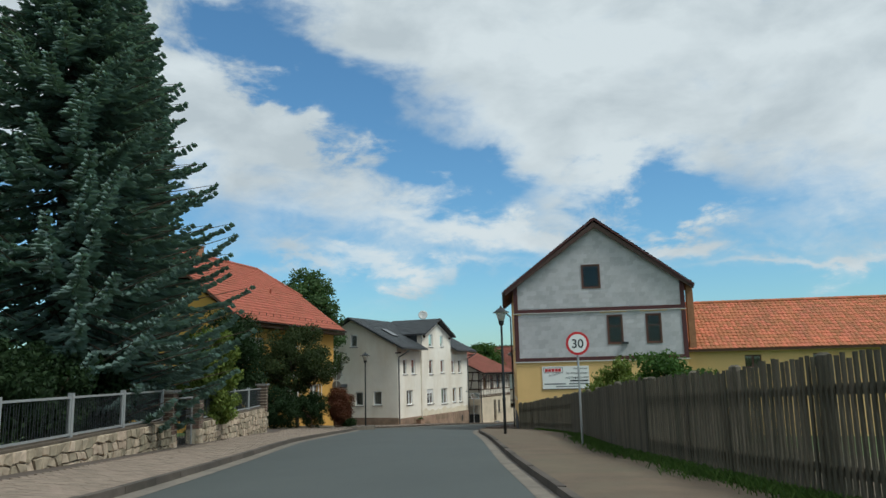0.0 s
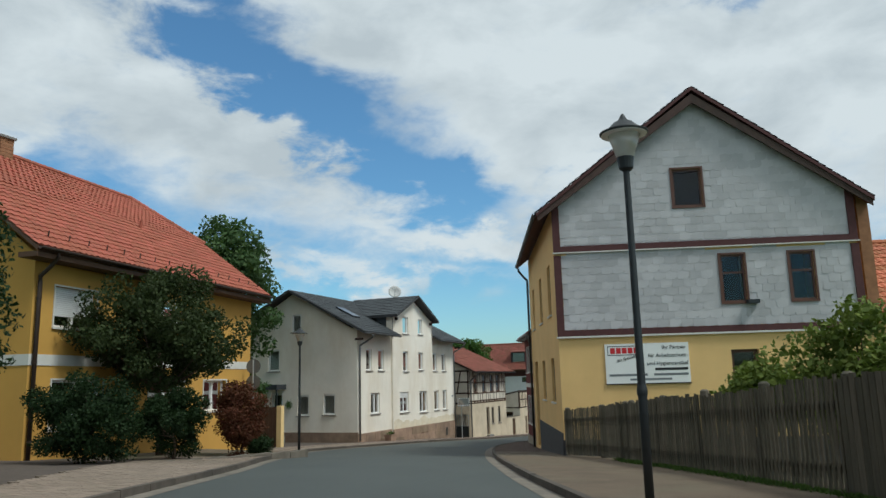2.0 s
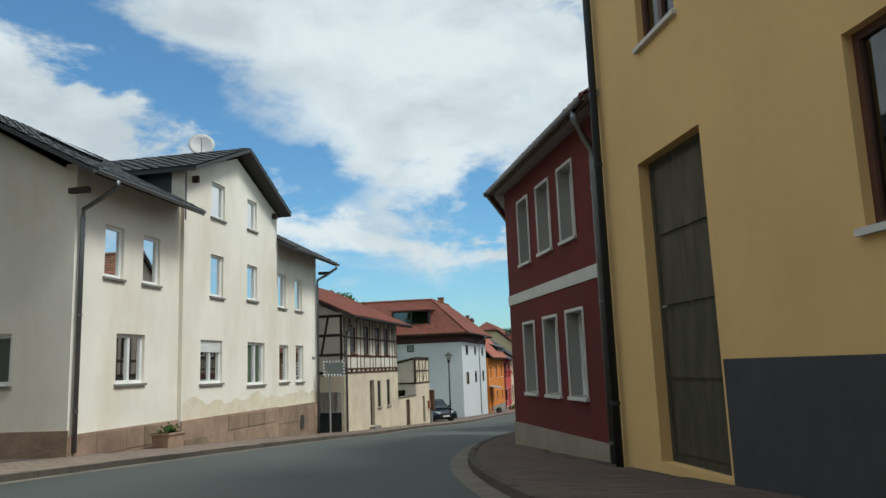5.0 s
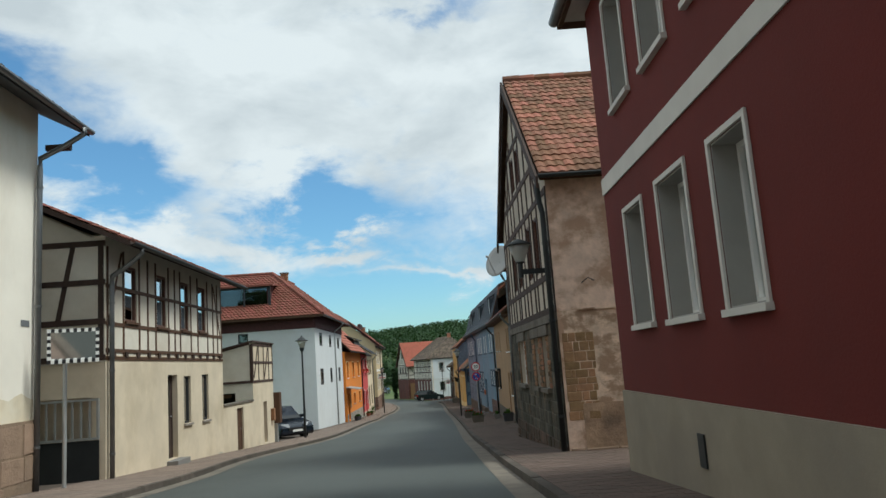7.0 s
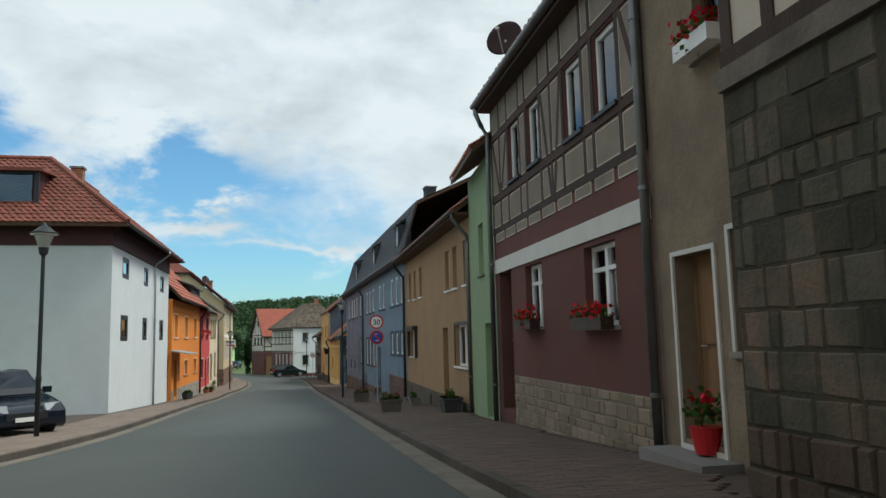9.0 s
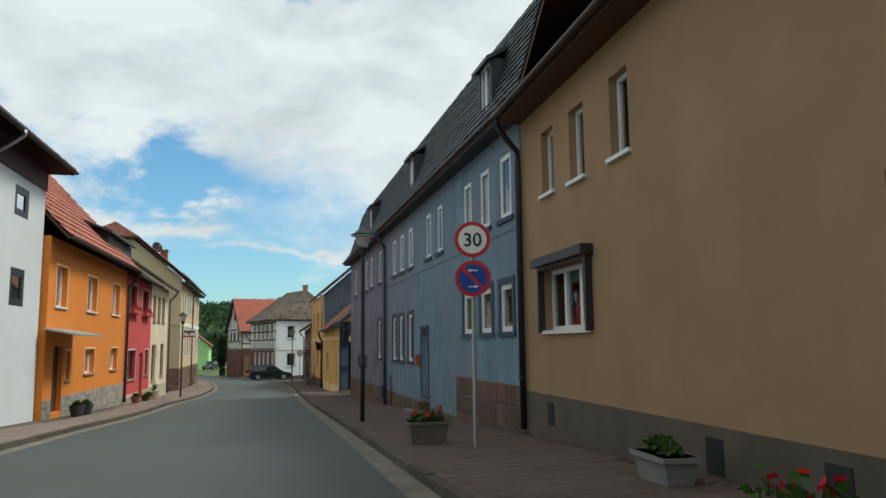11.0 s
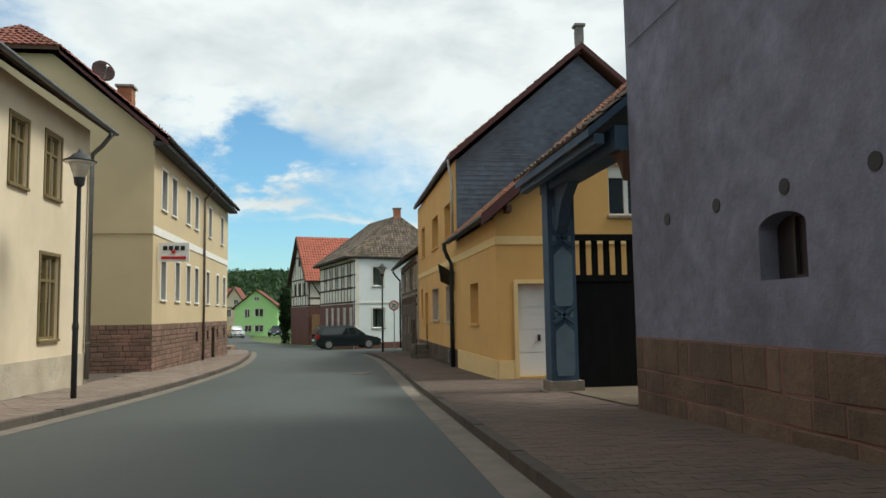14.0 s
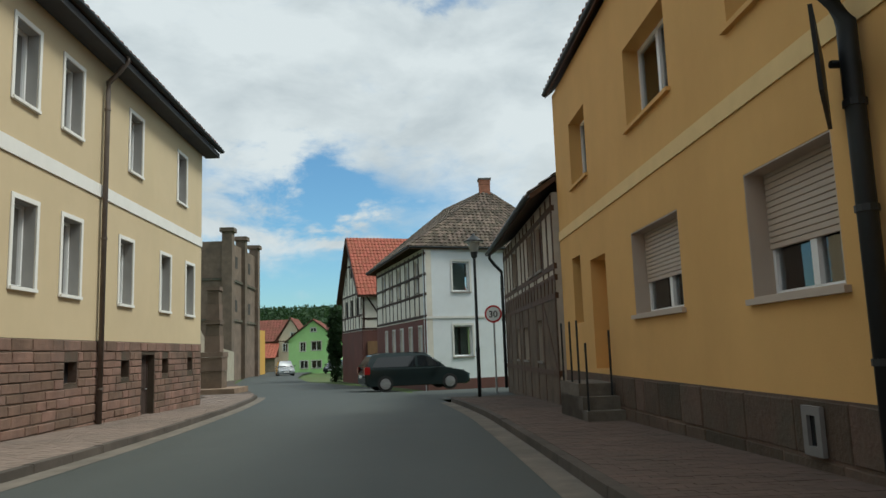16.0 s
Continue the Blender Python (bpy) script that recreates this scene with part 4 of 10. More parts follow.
def chimney(h, x, y, z0, z1, w=0.5, d=0.6, mat="brick"):
    m, rows = M(), max(3, int((z1 - z0) / 0.12))
    rg = random.Random(int(x * 10))
    for i in range(rows):
        za, e = z0 + (z1 - z0) * i / rows, rg.uniform(-0.006, 0.006)
        for z, q in ((za, e), (za + (z1 - z0) / rows - 0.014, e), (za + (z1 - z0) / rows - 0.012, e - 0.012), (za + (z1 - z0) / rows - 0.002, e - 0.012)):
            m.v += [(x + a * (w / 2 + q), y + b * (d / 2 + q), z) for a, b in ((-1, -1), (1, -1), (1, 1), (-1, 1))]
    m.f = [(4 * i + k, 4 * i + (k + 1) % 4, 4 * i + 4 + (k + 1) % 4, 4 * i + 4 + k) for i in range(4 * rows - 1) for k in range(4)]
    c = part("chimney", m, MT[mat], h)
    part("chimney_cap", M().box(x - w / 2 - 0.06, x + w / 2 + 0.06, y - d / 2 - 0.06, y + d / 2 + 0.06, z1, z1 + 0.08), MT["concrete"], c)


def dish(h, at, to, r, mat, arm=None):
    at, n = V(at), V(to).normalized()
    a = n.cross(V((0, 0, 1))).normalized()
    b = n.cross(a)
    m, k = M(), 24
    prof = [(0.02, -0.16), (0.4, -0.12), (0.75, -0.06), (1.0, 0.0), (1.0, 0.03), (0.75, -0.03), (0.4, -0.09), (0.02, -0.13)]
    for s, z in prof:
        m.v += [tuple(at + r * (s * (math.cos(t) * a + math.sin(t) * b)) + n * z * r * 1.4) for t in (2 * math.pi * i / k for i in range(k))]
    m.f = [(i * k + j, i * k + (j + 1) % k, (i + 1) * k + (j + 1) % k, (i + 1) * k + j) for i in range(len(prof) - 1) for j in range(k)]
    ds = part("satellite_dish", m, MT[mat], h, smooth=True)
    part("feed_arm", M().tube([at - b * r * 0.9 * (1 if b.z > 0 else -1), at + n * r * 0.85], 0.014, 6).tube([at + n * r * 0.8, at + n * r * 0.95], 0.04, 8), MT["galvanised"], ds)
    if arm:
        part("mast", M().tube([V(arm), at - n * 0.18 * r], 0.025, 8), MT["galvanised"], ds)


def damp_patch(h, F, u0, u1, z0, z1, seed, mat="damp"):
    """A tide mark of rising damp along a wall's foot, with a ragged upper edge."""
    rg = random.Random(seed)
    n = int((u1 - u0) / 0.22)
    top = [(u0 + (u1 - u0) * i / n, z0 + (z1 - z0) * (0.55 + 0.35 * noise.noise(V((i * 0.21, seed, 0))) + rg.uniform(-0.06, 0.06))) for i in range(n + 1)]
    m = M()
    for (a, za), (b, zb) in zip(top, top[1:]):
        m.add([F.P(a, 0.004, z0), F.P(b, 0.004, z0), F.P(b, 0.004, zb), F.P(a, 0.004, za)], [(0, 1, 2, 3)])
    part("damp_stain", m, MT[mat], h)


def plinth(h, F, u0, u1, z0, z1, mat, proud=0.035, name="plinth"):
    return part(name, M().fbox(F, u0, u1, 0.003, proud, z0, z1), MT[mat], h)


def stones(h, F, u0, u1, z0, z1, mat, sw=0.45, sh=0.25, proud=0.05, jit=0.35, limit=300, skip=(), seed=1, name="stone", gap=0.012):
    """Coursed stones over a wall face; each a piece, past the limit joined."""
    rg = random.Random(seed)
    rows = max(1, int(round((z1 - z0) / sh)))
    rest, made = M(), 0
    cut = [0.0]
    for i in range(rows):
        cut.append(cut[-1] + rg.uniform(0.72, 1.28))
    for i in range(rows):
        za, zb = z0 + (z1 - z0) * cut[i] / cut[-1], z0 + (z1 - z0) * cut[i + 1] / cut[-1]
        u = u0 - rg.random() * sw * 0.5
        while u < u1:
            w = sw * rg.uniform(1 - jit, 1 + jit)
            a, b = max(u, u0), min(u + w, u1)
            u += w
            for o in skip:
                if a < o[1] and b > o[0] and za < o[3] and zb > o[2]:
                    a, b = (a, o[0]) if a < o[0] - 0.06 else (o[1], b) if b > o[1] + 0.06 else (a, a)
            if b - a < 0.05:
                continue
            p, c = proud * rg.uniform(0.6, 1.1), min(0.018, 0.09 * (zb - za))
            g = gap
            a2, b2, z2, z3 = a + g, b - g, za + g * rg.uniform(0.6, 1.4), zb - g * rg.uniform(0.6, 1.4)
            j = lambda: rg.uniform(-0.6, 0.6) * c  # noqa: E731
            q = [F.P(a2, 0.002, z2), F.P(b2, 0.002, z2), F.P(b2, 0.002, z3), F.P(a2, 0.002, z3),
                 F.P(a2 + c + j(), p, z2 + c + j()), F.P(b2 - c + j(), p, z2 + c + j()), F.P(b2 - c + j(), p, z3 - c + j()), F.P(a2 + c + j(), p, z3 - c + j())]
            m = M() if made < limit else rest
            m.add(q, [(4, 5, 6, 7), (0, 1, 5, 4), (1, 2, 6, 5), (2, 3, 7, 6), (3, 0, 4, 7)])
            if made < limit:
                part(name, m, MT[mat], h)
            made += 1
    if rest.v:
        part("stonework", rest, MT[mat], h)["kind"] = "stuff"


def door(h, F, o, mat="brown_wood", rec=0.16, panels=3, glass=False, frame=None):
    u0, u1, z0, z1 = o
    d = part("door", M().fbox(F, u0 + 0.05, u1 - 0.05, -rec - 0.05, -rec, z0, z1 - 0.05), MT[mat], h)
    fm = M()
    ring(fm, F, u0, u1, z0 - 0.05, z1, 0.06, -rec - 0.06, -rec + 0.015)
    part("door_frame", fm, MT[frame or mat], d)
    for k in range(panels):
        a, b = z0 + 0.12 + (z1 - z0 - 0.2) * k / panels, z0 + 0.06 + (z1 - z0 - 0.2) * (k + 1) / panels
        top = glass and k == panels - 1
        part("glazing" if top else "panel", M().fbox(F, u0 + 0.17, u1 - 0.17, -rec - 0.01, -rec + (0.006 if top else 0.018), a, b), MT["car_glass" if top else mat], d)
    part("handle", M().tube([F.P(u1 - 0.15, -rec, (z0 + z1) / 2), F.P(u1 - 0.15, -rec + 0.05, (z0 + z1) / 2), F.P(u1 - 0.26, -rec + 0.05, (z0 + z1) / 2)], 0.012, 6), MT["galvanised"], d)
    return d


def timber_grid(h, F, u0, u1, zs, posts, braces=(), w=0.13, pw=0.12, mat="beam", proud=0.022):
    """Rails at the heights zs, posts between the given pairs of rails, and slanting braces."""
    for z in zs:
        beam(h, F, u0, z, u1, z, w, proud, mat)
    for u, a, b in posts:
        beam(h, F, u, a, u, b, pw, proud - 0.003, mat)
    for a, za, b, zb in braces:
        beam(h, F, a, za, b, zb, pw * 0.9, proud - 0.006, mat)


def rubble(h, F, u0, u1, z0, z1, size, mat, seed, proud=0.07, limit=300, skip=(), joint=0.93, dome=0.72):
    """Random rubble: a jittered net of stones with recessed joints."""
    rg = random.Random(seed)
    nu, nz = max(1, int((u1 - u0) / size)), max(1, int((z1 - z0) / (size * 0.72)))
    net = {}
    for i in range(nu + 1):
        for j in range(nz + 1):
            ju = 0 if i in (0, nu) else rg.uniform(-0.32, 0.32) * size
            jz = 0 if j in (0, nz) else rg.uniform(-0.3, 0.3) * size * 0.72
            net[i, j] = (u0 + (u1 - u0) * i / nu + ju + (0.25 * size if j % 2 and 0 < i < nu else 0), z0 + (z1 - z0) * j / nz + jz)
    rest, made = M(), 0
    for i in range(nu):
        for j in range(nz):
            q = [net[i, j], net[i + 1, j], net[i + 1, j + 1], net[i, j + 1]]
            cu, cz = sum(a for a, _ in q) / 4, sum(b for _, b in q) / 4
            if any(o[0] < cu < o[1] and o[2] < cz < o[3] for o in skip):
                continue
            p = proud * rg.uniform(0.5, 1.2)
            o = [F.P(cu + (a - cu) * joint, 0.0, cz + (b - cz) * (joint - 0.02)) for a, b in q]
            t = [F.P(cu + (a - cu) * dome + rg.uniform(-0.02, 0.02), p + rg.uniform(-0.015, 0.015), cz + (b - cz) * (dome - 0.03) + rg.uniform(-0.02, 0.02)) for a, b in q]
            m = M() if made < limit else rest
            m.add(o + t, [(4, 5, 6, 7), (0, 1, 5, 4), (1, 2, 6, 5), (2, 3, 7, 6), (3, 0, 4, 7)])
            if made < limit:
                part("stone", m, MT[mat], h)
            made += 1
    if rest.v:
        part("stonework", rest, MT[mat], h)["kind"] = "stuff"


# ======== houses on the right ========
def back_walls(h, F, u0, u1, depth, z0, z1, mat, gable=None):
    """The sides and back that close a house; gable: ridge height when the gables stand at the ends."""
    m = M()
    top = [(0, z1)] if gable is None else None
    for u in (u0, u1):
        p = [F.P(u, -0.3, z0), F.P(u, -depth, z0), F.P(u, -depth, z1)] + ([F.P(u, -depth / 2, gable)] if gable else []) + [F.P(u, -0.3, z1 + (0.25 if gable else 0))]
        m.prism(p, F.u * (0.25 if u == u1 else -0.25))
    m.fbox(F, u0, u1, -depth, -depth + 0.25, z0, z1)
    part("outer_wall", m, mat, h)


# -- slate-clad gable house --
A15, A19 = radians(15.5), radians(19.3)
SC = V((-14.15, 37.8, 0))
SG = Fr(SC[:2], (SC + 9.6 * V((math.cos(A15), math.sin(A15), 0)))[:2], 1)
SS = Fr(SC[:2], (SC + 11.6 * V((-math.sin(A19), math.cos(A19), 0)))[:2], -1)
h = thing("slate_gable_house", SG.P(4.8, -5, -1.2), "two-storey house with grey shingle-clad gable and yellow ground floor", "house")
attic, up1, up2, low1 = (4.0, 4.95, 6.67, 7.95), (5.3, 6.06, 3.45, 5.0), (7.45, 8.2, 3.45, 5.0), (5.4, 6.25, 0.48, 1.95)
TOPG = [(0, 6.95), (4.8, 10.5), (9.6, 6.95)]
wall(h, SG, 0, 9.6, -2.5, TOPG, [attic, up1, up2, low1], MT["slate_yellow"])
sw_up = [(1.75, 2.75, 3.4, 5.2), (5.2, 6.25, 3.4, 5.2), (8.9, 9.9, 3.4, 5.2)]
sw_lo = [(1.75, 2.8, 0.38, 1.9), (5.2, 6.35, 0.38, 1.9)]
sdoor = (8.6, 10.2, -1.75, 1.95)
wall(h, SS, 0, 11.6, -2.8, [(0, 6.9), (11.6, 6.9)], sw_up + sw_lo + [sdoor], MT["slate_yellow"], name="side_wall")
for o in sw_up + sw_lo:
    window(h, SS, o, "brown_frame", rec=0.09, mull=2, curtain=0.15, sill="band")
window(h, SG, attic, "brown_frame", rec=0.03, mull=1, curtain=0, sill=None, glass="mild_pane")
window(h, SG, up1, "brown_frame", rec=0.03, mull=1, transom=0.38, curtain=0, sill=None, glass="mild_pane")
window(h, SG, up2, "brown_frame", rec=0.03, mull=1, transom=0.38, curtain=0, sill=None, glass="mild_pane")
window(h, SG, low1, "brown_frame", rec=0.15, mull=1, transom=0.38, curtain=0, glass="mild_pane", fw=0.1)
for o in (attic, up1, up2):
    t = M()
    ring(t, SG, o[0] - 0.06, o[1] + 0.06, o[2] - 0.06, o[3] + 0.06, 0.06, 0.0, 0.045)
    part("casing", t, MT["brown_frame"], h)
part("vent_box", M().fbox(SG, 6.0, 6.35, 0.0, 0.3, 3.38, 3.5), MT["dark_metal"], h)
door(h, SS, sdoor, "dark_wood", panels=4)
plinth(h, SS, 0.0, 8.5, -2.8, -0.55, "plinth_dark")
plinth(h, SG, -0.03, 9.6, -2.5, -0.75, "plinth_dark")
# maroon boards and pale flashings
for z, lo in ((2.52, 2.40), (5.30, 5.20)):
    part("trim_board", M().fbox(SG, -0.03, 9.63, 0.005, 0.07, z, z + 0.2), MT["trim_maroon"], h)
    part("flashing", M().fbox(SG, -0.06, 9.66, 0.005, 0.10, lo + 0.06, z - 0.004), MT["band"], h)
for u in (-0.03, 9.38):
    part("corner_board", M().fbox(SG, u, u + 0.24, 0.004, 0.066, 2.72, 5.2), MT["trim_maroon"], h)
    part("corner_board", M().fbox(SG, u, u + 0.24, 0.004, 0.066, 5.5, 6.95), MT["trim_maroon"], h)
for s in (-1, 1):
    ue, d = (-0.5 if s < 0 else 10.1), 0.32
    p = [SG.P(ue, d, 6.58), SG.P(4.8, d, 10.46), SG.P(4.8, d, 10.14), SG.P(ue, d, 6.34)]
    part("verge_board", M().prism(p, SG.n * 0.06), MT["beam"], h)
    part("soffit", M().prism([V(q) - SG.n * 0.32 for q in (SG.P(ue, d, 6.52), SG.P(4.8, d, 10.38))] + [SG.P(4.8, d - 0.02, 10.38), SG.P(ue, d - 0.02, 6.52)], (0, 0, 0.05)), MT["trim_maroon"], h)
back = SS.u * 11.9
f0, f1, fr = SG.P(-0.55, 0.35, 6.62), SG.P(10.15, 0.35, 6.62), SG.P(4.8, 0.35, 10.7)
roof_face(h, f0 + back, f0, fr, fr + back, "slate", "trim_maroon", flat=True, tw=0.3, th=0.25)
roof_face(h, f1, f1 + back, fr + back, fr, "slate", "trim_maroon", flat=True, tw=0.3, th=0.25)
gutter(h, f0 + V((-0.05, 0, 0)), f0 + back, "dark_metal")
downpipe(h, SS, 11.3, 0.5, 6.5, -2.0, "dark_metal")
back_walls(h, SG, 0, 9.6, 11.5, -2.5, 6.7, MT["slate_yellow"], None)
part("end_gable", M().prism([SG.P(0, -11.3, 6.7), SG.P(9.6, -11.3, 6.7), SG.P(4.8, -11.3, 10.2)], -SG.n * 0.2), MT["slate_yellow"], h)
part("flue", M().fbox(SG, 9.75, 10.1, -0.5, -0.1, 3.0, 6.9), MT["brick"], h)


def shingle(F, u, z, w, hgt, d):
    """One scalloped fibre-cement shingle."""
    pr = [(0, hgt), (0, hgt * 0.10), (w * 0.06, 0), (w * 0.5, 0), (w * 0.74, hgt * 0.07), (w * 0.91, hgt * 0.22), (w, hgt * 0.45), (w, hgt)]
    vs = [F.P(u + a, d + 0.006 * (1 - b / hgt), z + b) for a, b in pr]
    vs += [F.P(u + a, d - 0.006 + 0.004 * (1 - b / hgt), z + b) for a, b in pr]
    n = len(pr)
    return vs, [tuple(range(n))] + [(i, i + n, i + n + 1, i + 1) for i in range(n - 1)]


SH_W, SH_H = 0.385, 0.285
rest, count = M(), 0
SGC = Fr(SG.P(0, 0.012, 0)[:2], SG.P(9.6, 0.012, 0)[:2], 1)
wall(h, SGC, 0.22, 9.38, 2.73, [(0.22, 5.19), (9.38, 5.19)], [up1, up2], MT["shingle"], th=0.01, name="cladding")
wall(h, SGC, 0.22, 9.38, 5.51, [(0.22, 7.0), (4.8, 10.4), (9.38, 7.0)], [attic], MT["shingle"], th=0.01, name="cladding")
for row in range(60):
    z = 2.72 + row * SH_H * 0.9
    if 5.19 - z < 0.08 and z < 5.5:
        continue
    if z > 5.19 and z < 5.50:
        continue
    for col in range(-1, 26):
        u = 0.2 + (col + (0.5 if row % 2 else 0)) * SH_W * 0.97
        zt = z + SH_H
        lim = 10.3 - abs(u + SH_W / 2 - 4.8) * (3.5 / 4.8)
        if u < 0.15 or u + SH_W > 9.45 or zt > lim + 0.12:
            continue
        if any(u < o[1] + 0.05 and u + SH_W > o[0] - 0.05 and z < o[3] + 0.05 and zt > o[2] - 0.02 for o in (attic, up1, up2)):
            continue
        vs, fs = shingle(SG, u + RNG.uniform(-0.004, 0.004), z + RNG.uniform(-0.006, 0.006), SH_W * 0.962, SH_H, 0.018)
        if z < 5.2 and count < 300:
            part("shingle", M().add(vs, fs), MT["shingle"], h)
            count += 1
        else:
            rest.add(vs, fs)
part("shingles", rest, MT["shingle"], h)["kind"] = "stuff"

# -- long outbuilding with an orange tiled roof beside it --
AN = Fr(SG.P(9.7, -0.5, 0)[:2], SG.P(34, -0.5, 0)[:2], 1)
h = thing("outbuilding", AN.P(10, -3, -1), "long low yellow outbuilding with an orange pantile roof", "outbuilding")
aw = [(3.0 + 3.6 * k, 3.9 + 3.6 * k, 1.9, 2.6) for k in range(5)]
wall(h, AN, 0, 24.3, -2.5, [(0, 3.0), (24.3, 3.0)], aw, MT["slate_yellow"])
for o in aw:
    window(h, AN, o, "brown_frame", curtain=0)
roof_face(h, AN.P(-0.05, 0.45, 2.95), AN.P(24.6, 0.45, 2.95), AN.P(24.6, -3.9, 5.85), AN.P(-0.05, -3.9, 5.85), "orange_tile")
roof_face(h, AN.P(24.6, -8.2, 2.95), AN.P(-0.05, -8.2, 2.95), AN.P(-0.05, -3.9, 5.85), AN.P(24.6, -3.9, 5.85), "orange_tile", th=0.7, tw=0.6)
ridge_caps(h, AN.P(-0.05, -3.9, 5.9), AN.P(24.6, -3.9, 5.9), "orange_tile")
back_walls(h, AN, 0, 24.3, 7.8, -2.5, 2.9, MT["slate_yellow"], 5.8)

# -- advertising board on the gable --
bd = thing("advertising_board", SG.P(2.76, 0.05, 0.97), "white advertising board with black and red lettering on the gable", "sign")
part("board", M().fbox(SG, 1.45, 4.08, 0.004, 0.045, 0.97, 2.23), MT["sign_white"], bd)
part("lower_edge", M().fbox(SG, 1.43, 4.10, 0.004, 0.06, 0.94, 0.967), MT["dark_metal"], bd)


def letters(text, size, F, u, d, z, mat, parent, align="LEFT", shear=0.0, name="lettering", turn=0.0, bold=0.0):
    cu = bpy.data.curves.new("text", "FONT")
    cu.body, cu.size, cu.align_x, cu.extrude, cu.shear, cu.offset = text, size, align, 0.003, shear, bold
    tmp = bpy.data.objects.new("text", cu)
    scene.collection.objects.link(tmp)
    bpy.context.view_layer.update()
    me = bpy.data.meshes.new_from_object(tmp.evaluated_get(bpy.context.evaluated_depsgraph_get()))
    bpy.data.objects.remove(tmp)
    m = M()
    c, s = math.cos(turn), math.sin(turn)
    base = [v.co.copy() for v in me.vertices]
    m.v = [tuple(F.P(u + p.x * c - p.y * s, d + p.z, z + p.x * s + p.y * c)) for p in base]
    m.f = [tuple(q.vertices) for q in me.polygons]
    return part(name, m, mat, parent)


letters("Ihr Partner", 0.17, SG, 4.0, 0.05, 2.03, MT["ink"], bd, "RIGHT")
letters("für Arbeitsschutz-", 0.17, SG, 4.04, 0.05, 1.78, MT["ink"], bd, "RIGHT")
letters("und Hygieneartikel", 0.17, SG, 4.04, 0.05, 1.53, MT["ink"], bd, "RIGHT")
letters("der Spezialist", 0.13, SG, 1.8, 0.05, 1.64, MT["ink"], bd, "LEFT", 0.4, turn=0.24)
part("number_bar", M().fbox(SG, 3.0, 4.02, 0.046, 0.05, 1.36, 1.44), MT["ink"], bd)
part("number_bar", M().fbox(SG, 1.55, 2.75, 0.046, 0.05, 1.20, 1.27), MT["grey_ink"], bd)
part("number_bar", M().fbox(SG, 2.95, 4.02, 0.046, 0.05, 1.20, 1.27), MT["grey_ink"], bd)
part("address_bar", M().fbox(SG, 2.2, 3.5, 0.046, 0.05, 1.06, 1.12), MT["grey_ink"], bd)
lg = M()
ring(lg, SG, 1.53, 2.62, 1.86, 2.16, 0.022, 0.046, 0.05)
part("logo_outline", lg, MT["ink"], bd)
for k in range(5):
    part("logo_block", M().fbox(SG, 1.62 + 0.185 * k, 1.62 + 0.185 * k + 0.15, 0.046, 0.051, 1.92, 2.10), MT["sign_red"], bd)

# -- red corner house with a grey band --
RK, RE, RF = (-19.9, 54.4), (-17.78, 48.75), (-19.56, 62.95)
R1, R2 = Fr(RK, RE, 1), Fr(RK, RF, -1)
h = thing("red_house", (-16, 57, -2.3), "dark red rendered corner house with a pale grey band", "house")
w1 = [(1.04, 1.76, -1.1, 0.28), (2.4, 3.16, -1.1, 0.3), (3.7, 4.48, -1.1, 0.32), (1.06, 1.77, 1.54, 2.85), (2.4, 3.13, 1.57, 2.85), (3.7, 4.4, 1.57, 2.85)]
w2 = [(0.71, 1.55, -1.03, 0.28), (4.08, 4.77, -1.0, 0.32), (5.42, 6.26, -0.99, 0.35), (6.87, 7.6, -0.98, 0.34), (0.73, 1.52, 1.51, 2.85), (4.12, 4.85, 1.6, 2.9), (5.5, 6.25, 1.6, 2.95), (6.87, 7.6, 1.62, 2.95)]
for F, ws in ((R1, w1), (R2, w2)):
    wall(h, F, 0, F.L, -4.2, [(0, 3.4), (F.L, 3.4)], ws, MT["red"])
    for o in ws:
        window(h, F, o, "white_pvc", "band", 0.05, rec=0.2, mull=1, curtain=0.15, sill="band", lining="reveal", glass="mild_pane")
    part("band", M().fbox(F, -0.02, F.L, 0.003, 0.02, 0.76, 0.97), MT["band"], h)
    part("eave_soffit", M().fbox(F, -0.1, F.L + 0.2, -0.1, 0.28, 3.32, 3.41), MT["galvanised"], h)
plinth(h, R1, 0, R1.L, -4.2, -1.75, "pale_plinth", 0.03)
plinth(h, R2, 0, R2.L, -4.2, -1.75, "pale_plinth", 0.03)
part("cellar_hatch", M().fbox(R2, 5.64, 5.8, 0.033, 0.05, -2.32, -2.03), MT["dark_metal"], h)
roof_face(h, R2.P(-0.2, 0.34, 3.38), R2.P(R2.L + 0.3, 0.34, 3.38), R2.P(R2.L - 2.5, -4.5, 6.6), R2.P(1.5, -4.5, 6.6), "brown_tile")
roof_face(h, R1.P(R1.L + 0.0, 0.34, 3.38), R1.P(-0.2, 0.34, 3.38), R2.P(1.5, -4.5, 6.6), R1.P(R1.L + 0.0, -4.6, 6.6), "brown_tile")
roof_face(h, R2.P(R2.L + 0.3, 0.34, 3.38), R2.P(R2.L + 0.3, -9.5, 3.38), R2.P(R2.L - 2.5, -4.5, 6.6), R2.P(R2.L - 2.5, -4.5, 6.6), "brown_tile")
gutter(h, R2.P(-0.2, 0.38, 3.37), R2.P(R2.L + 0.3, 0.38, 3.37))
gutter(h, R1.P(-0.2, 0.38, 3.37), R1.P(R1.L, 0.38, 3.37))
downpipe(h, R1, 5.6, 0.36, 3.3, -2.6)
part("end_wall", M().fbox(R2, R2.L - 0.3, R2.L, -8.5, -0.31, -4.2, 3.4), MT["red"], h)

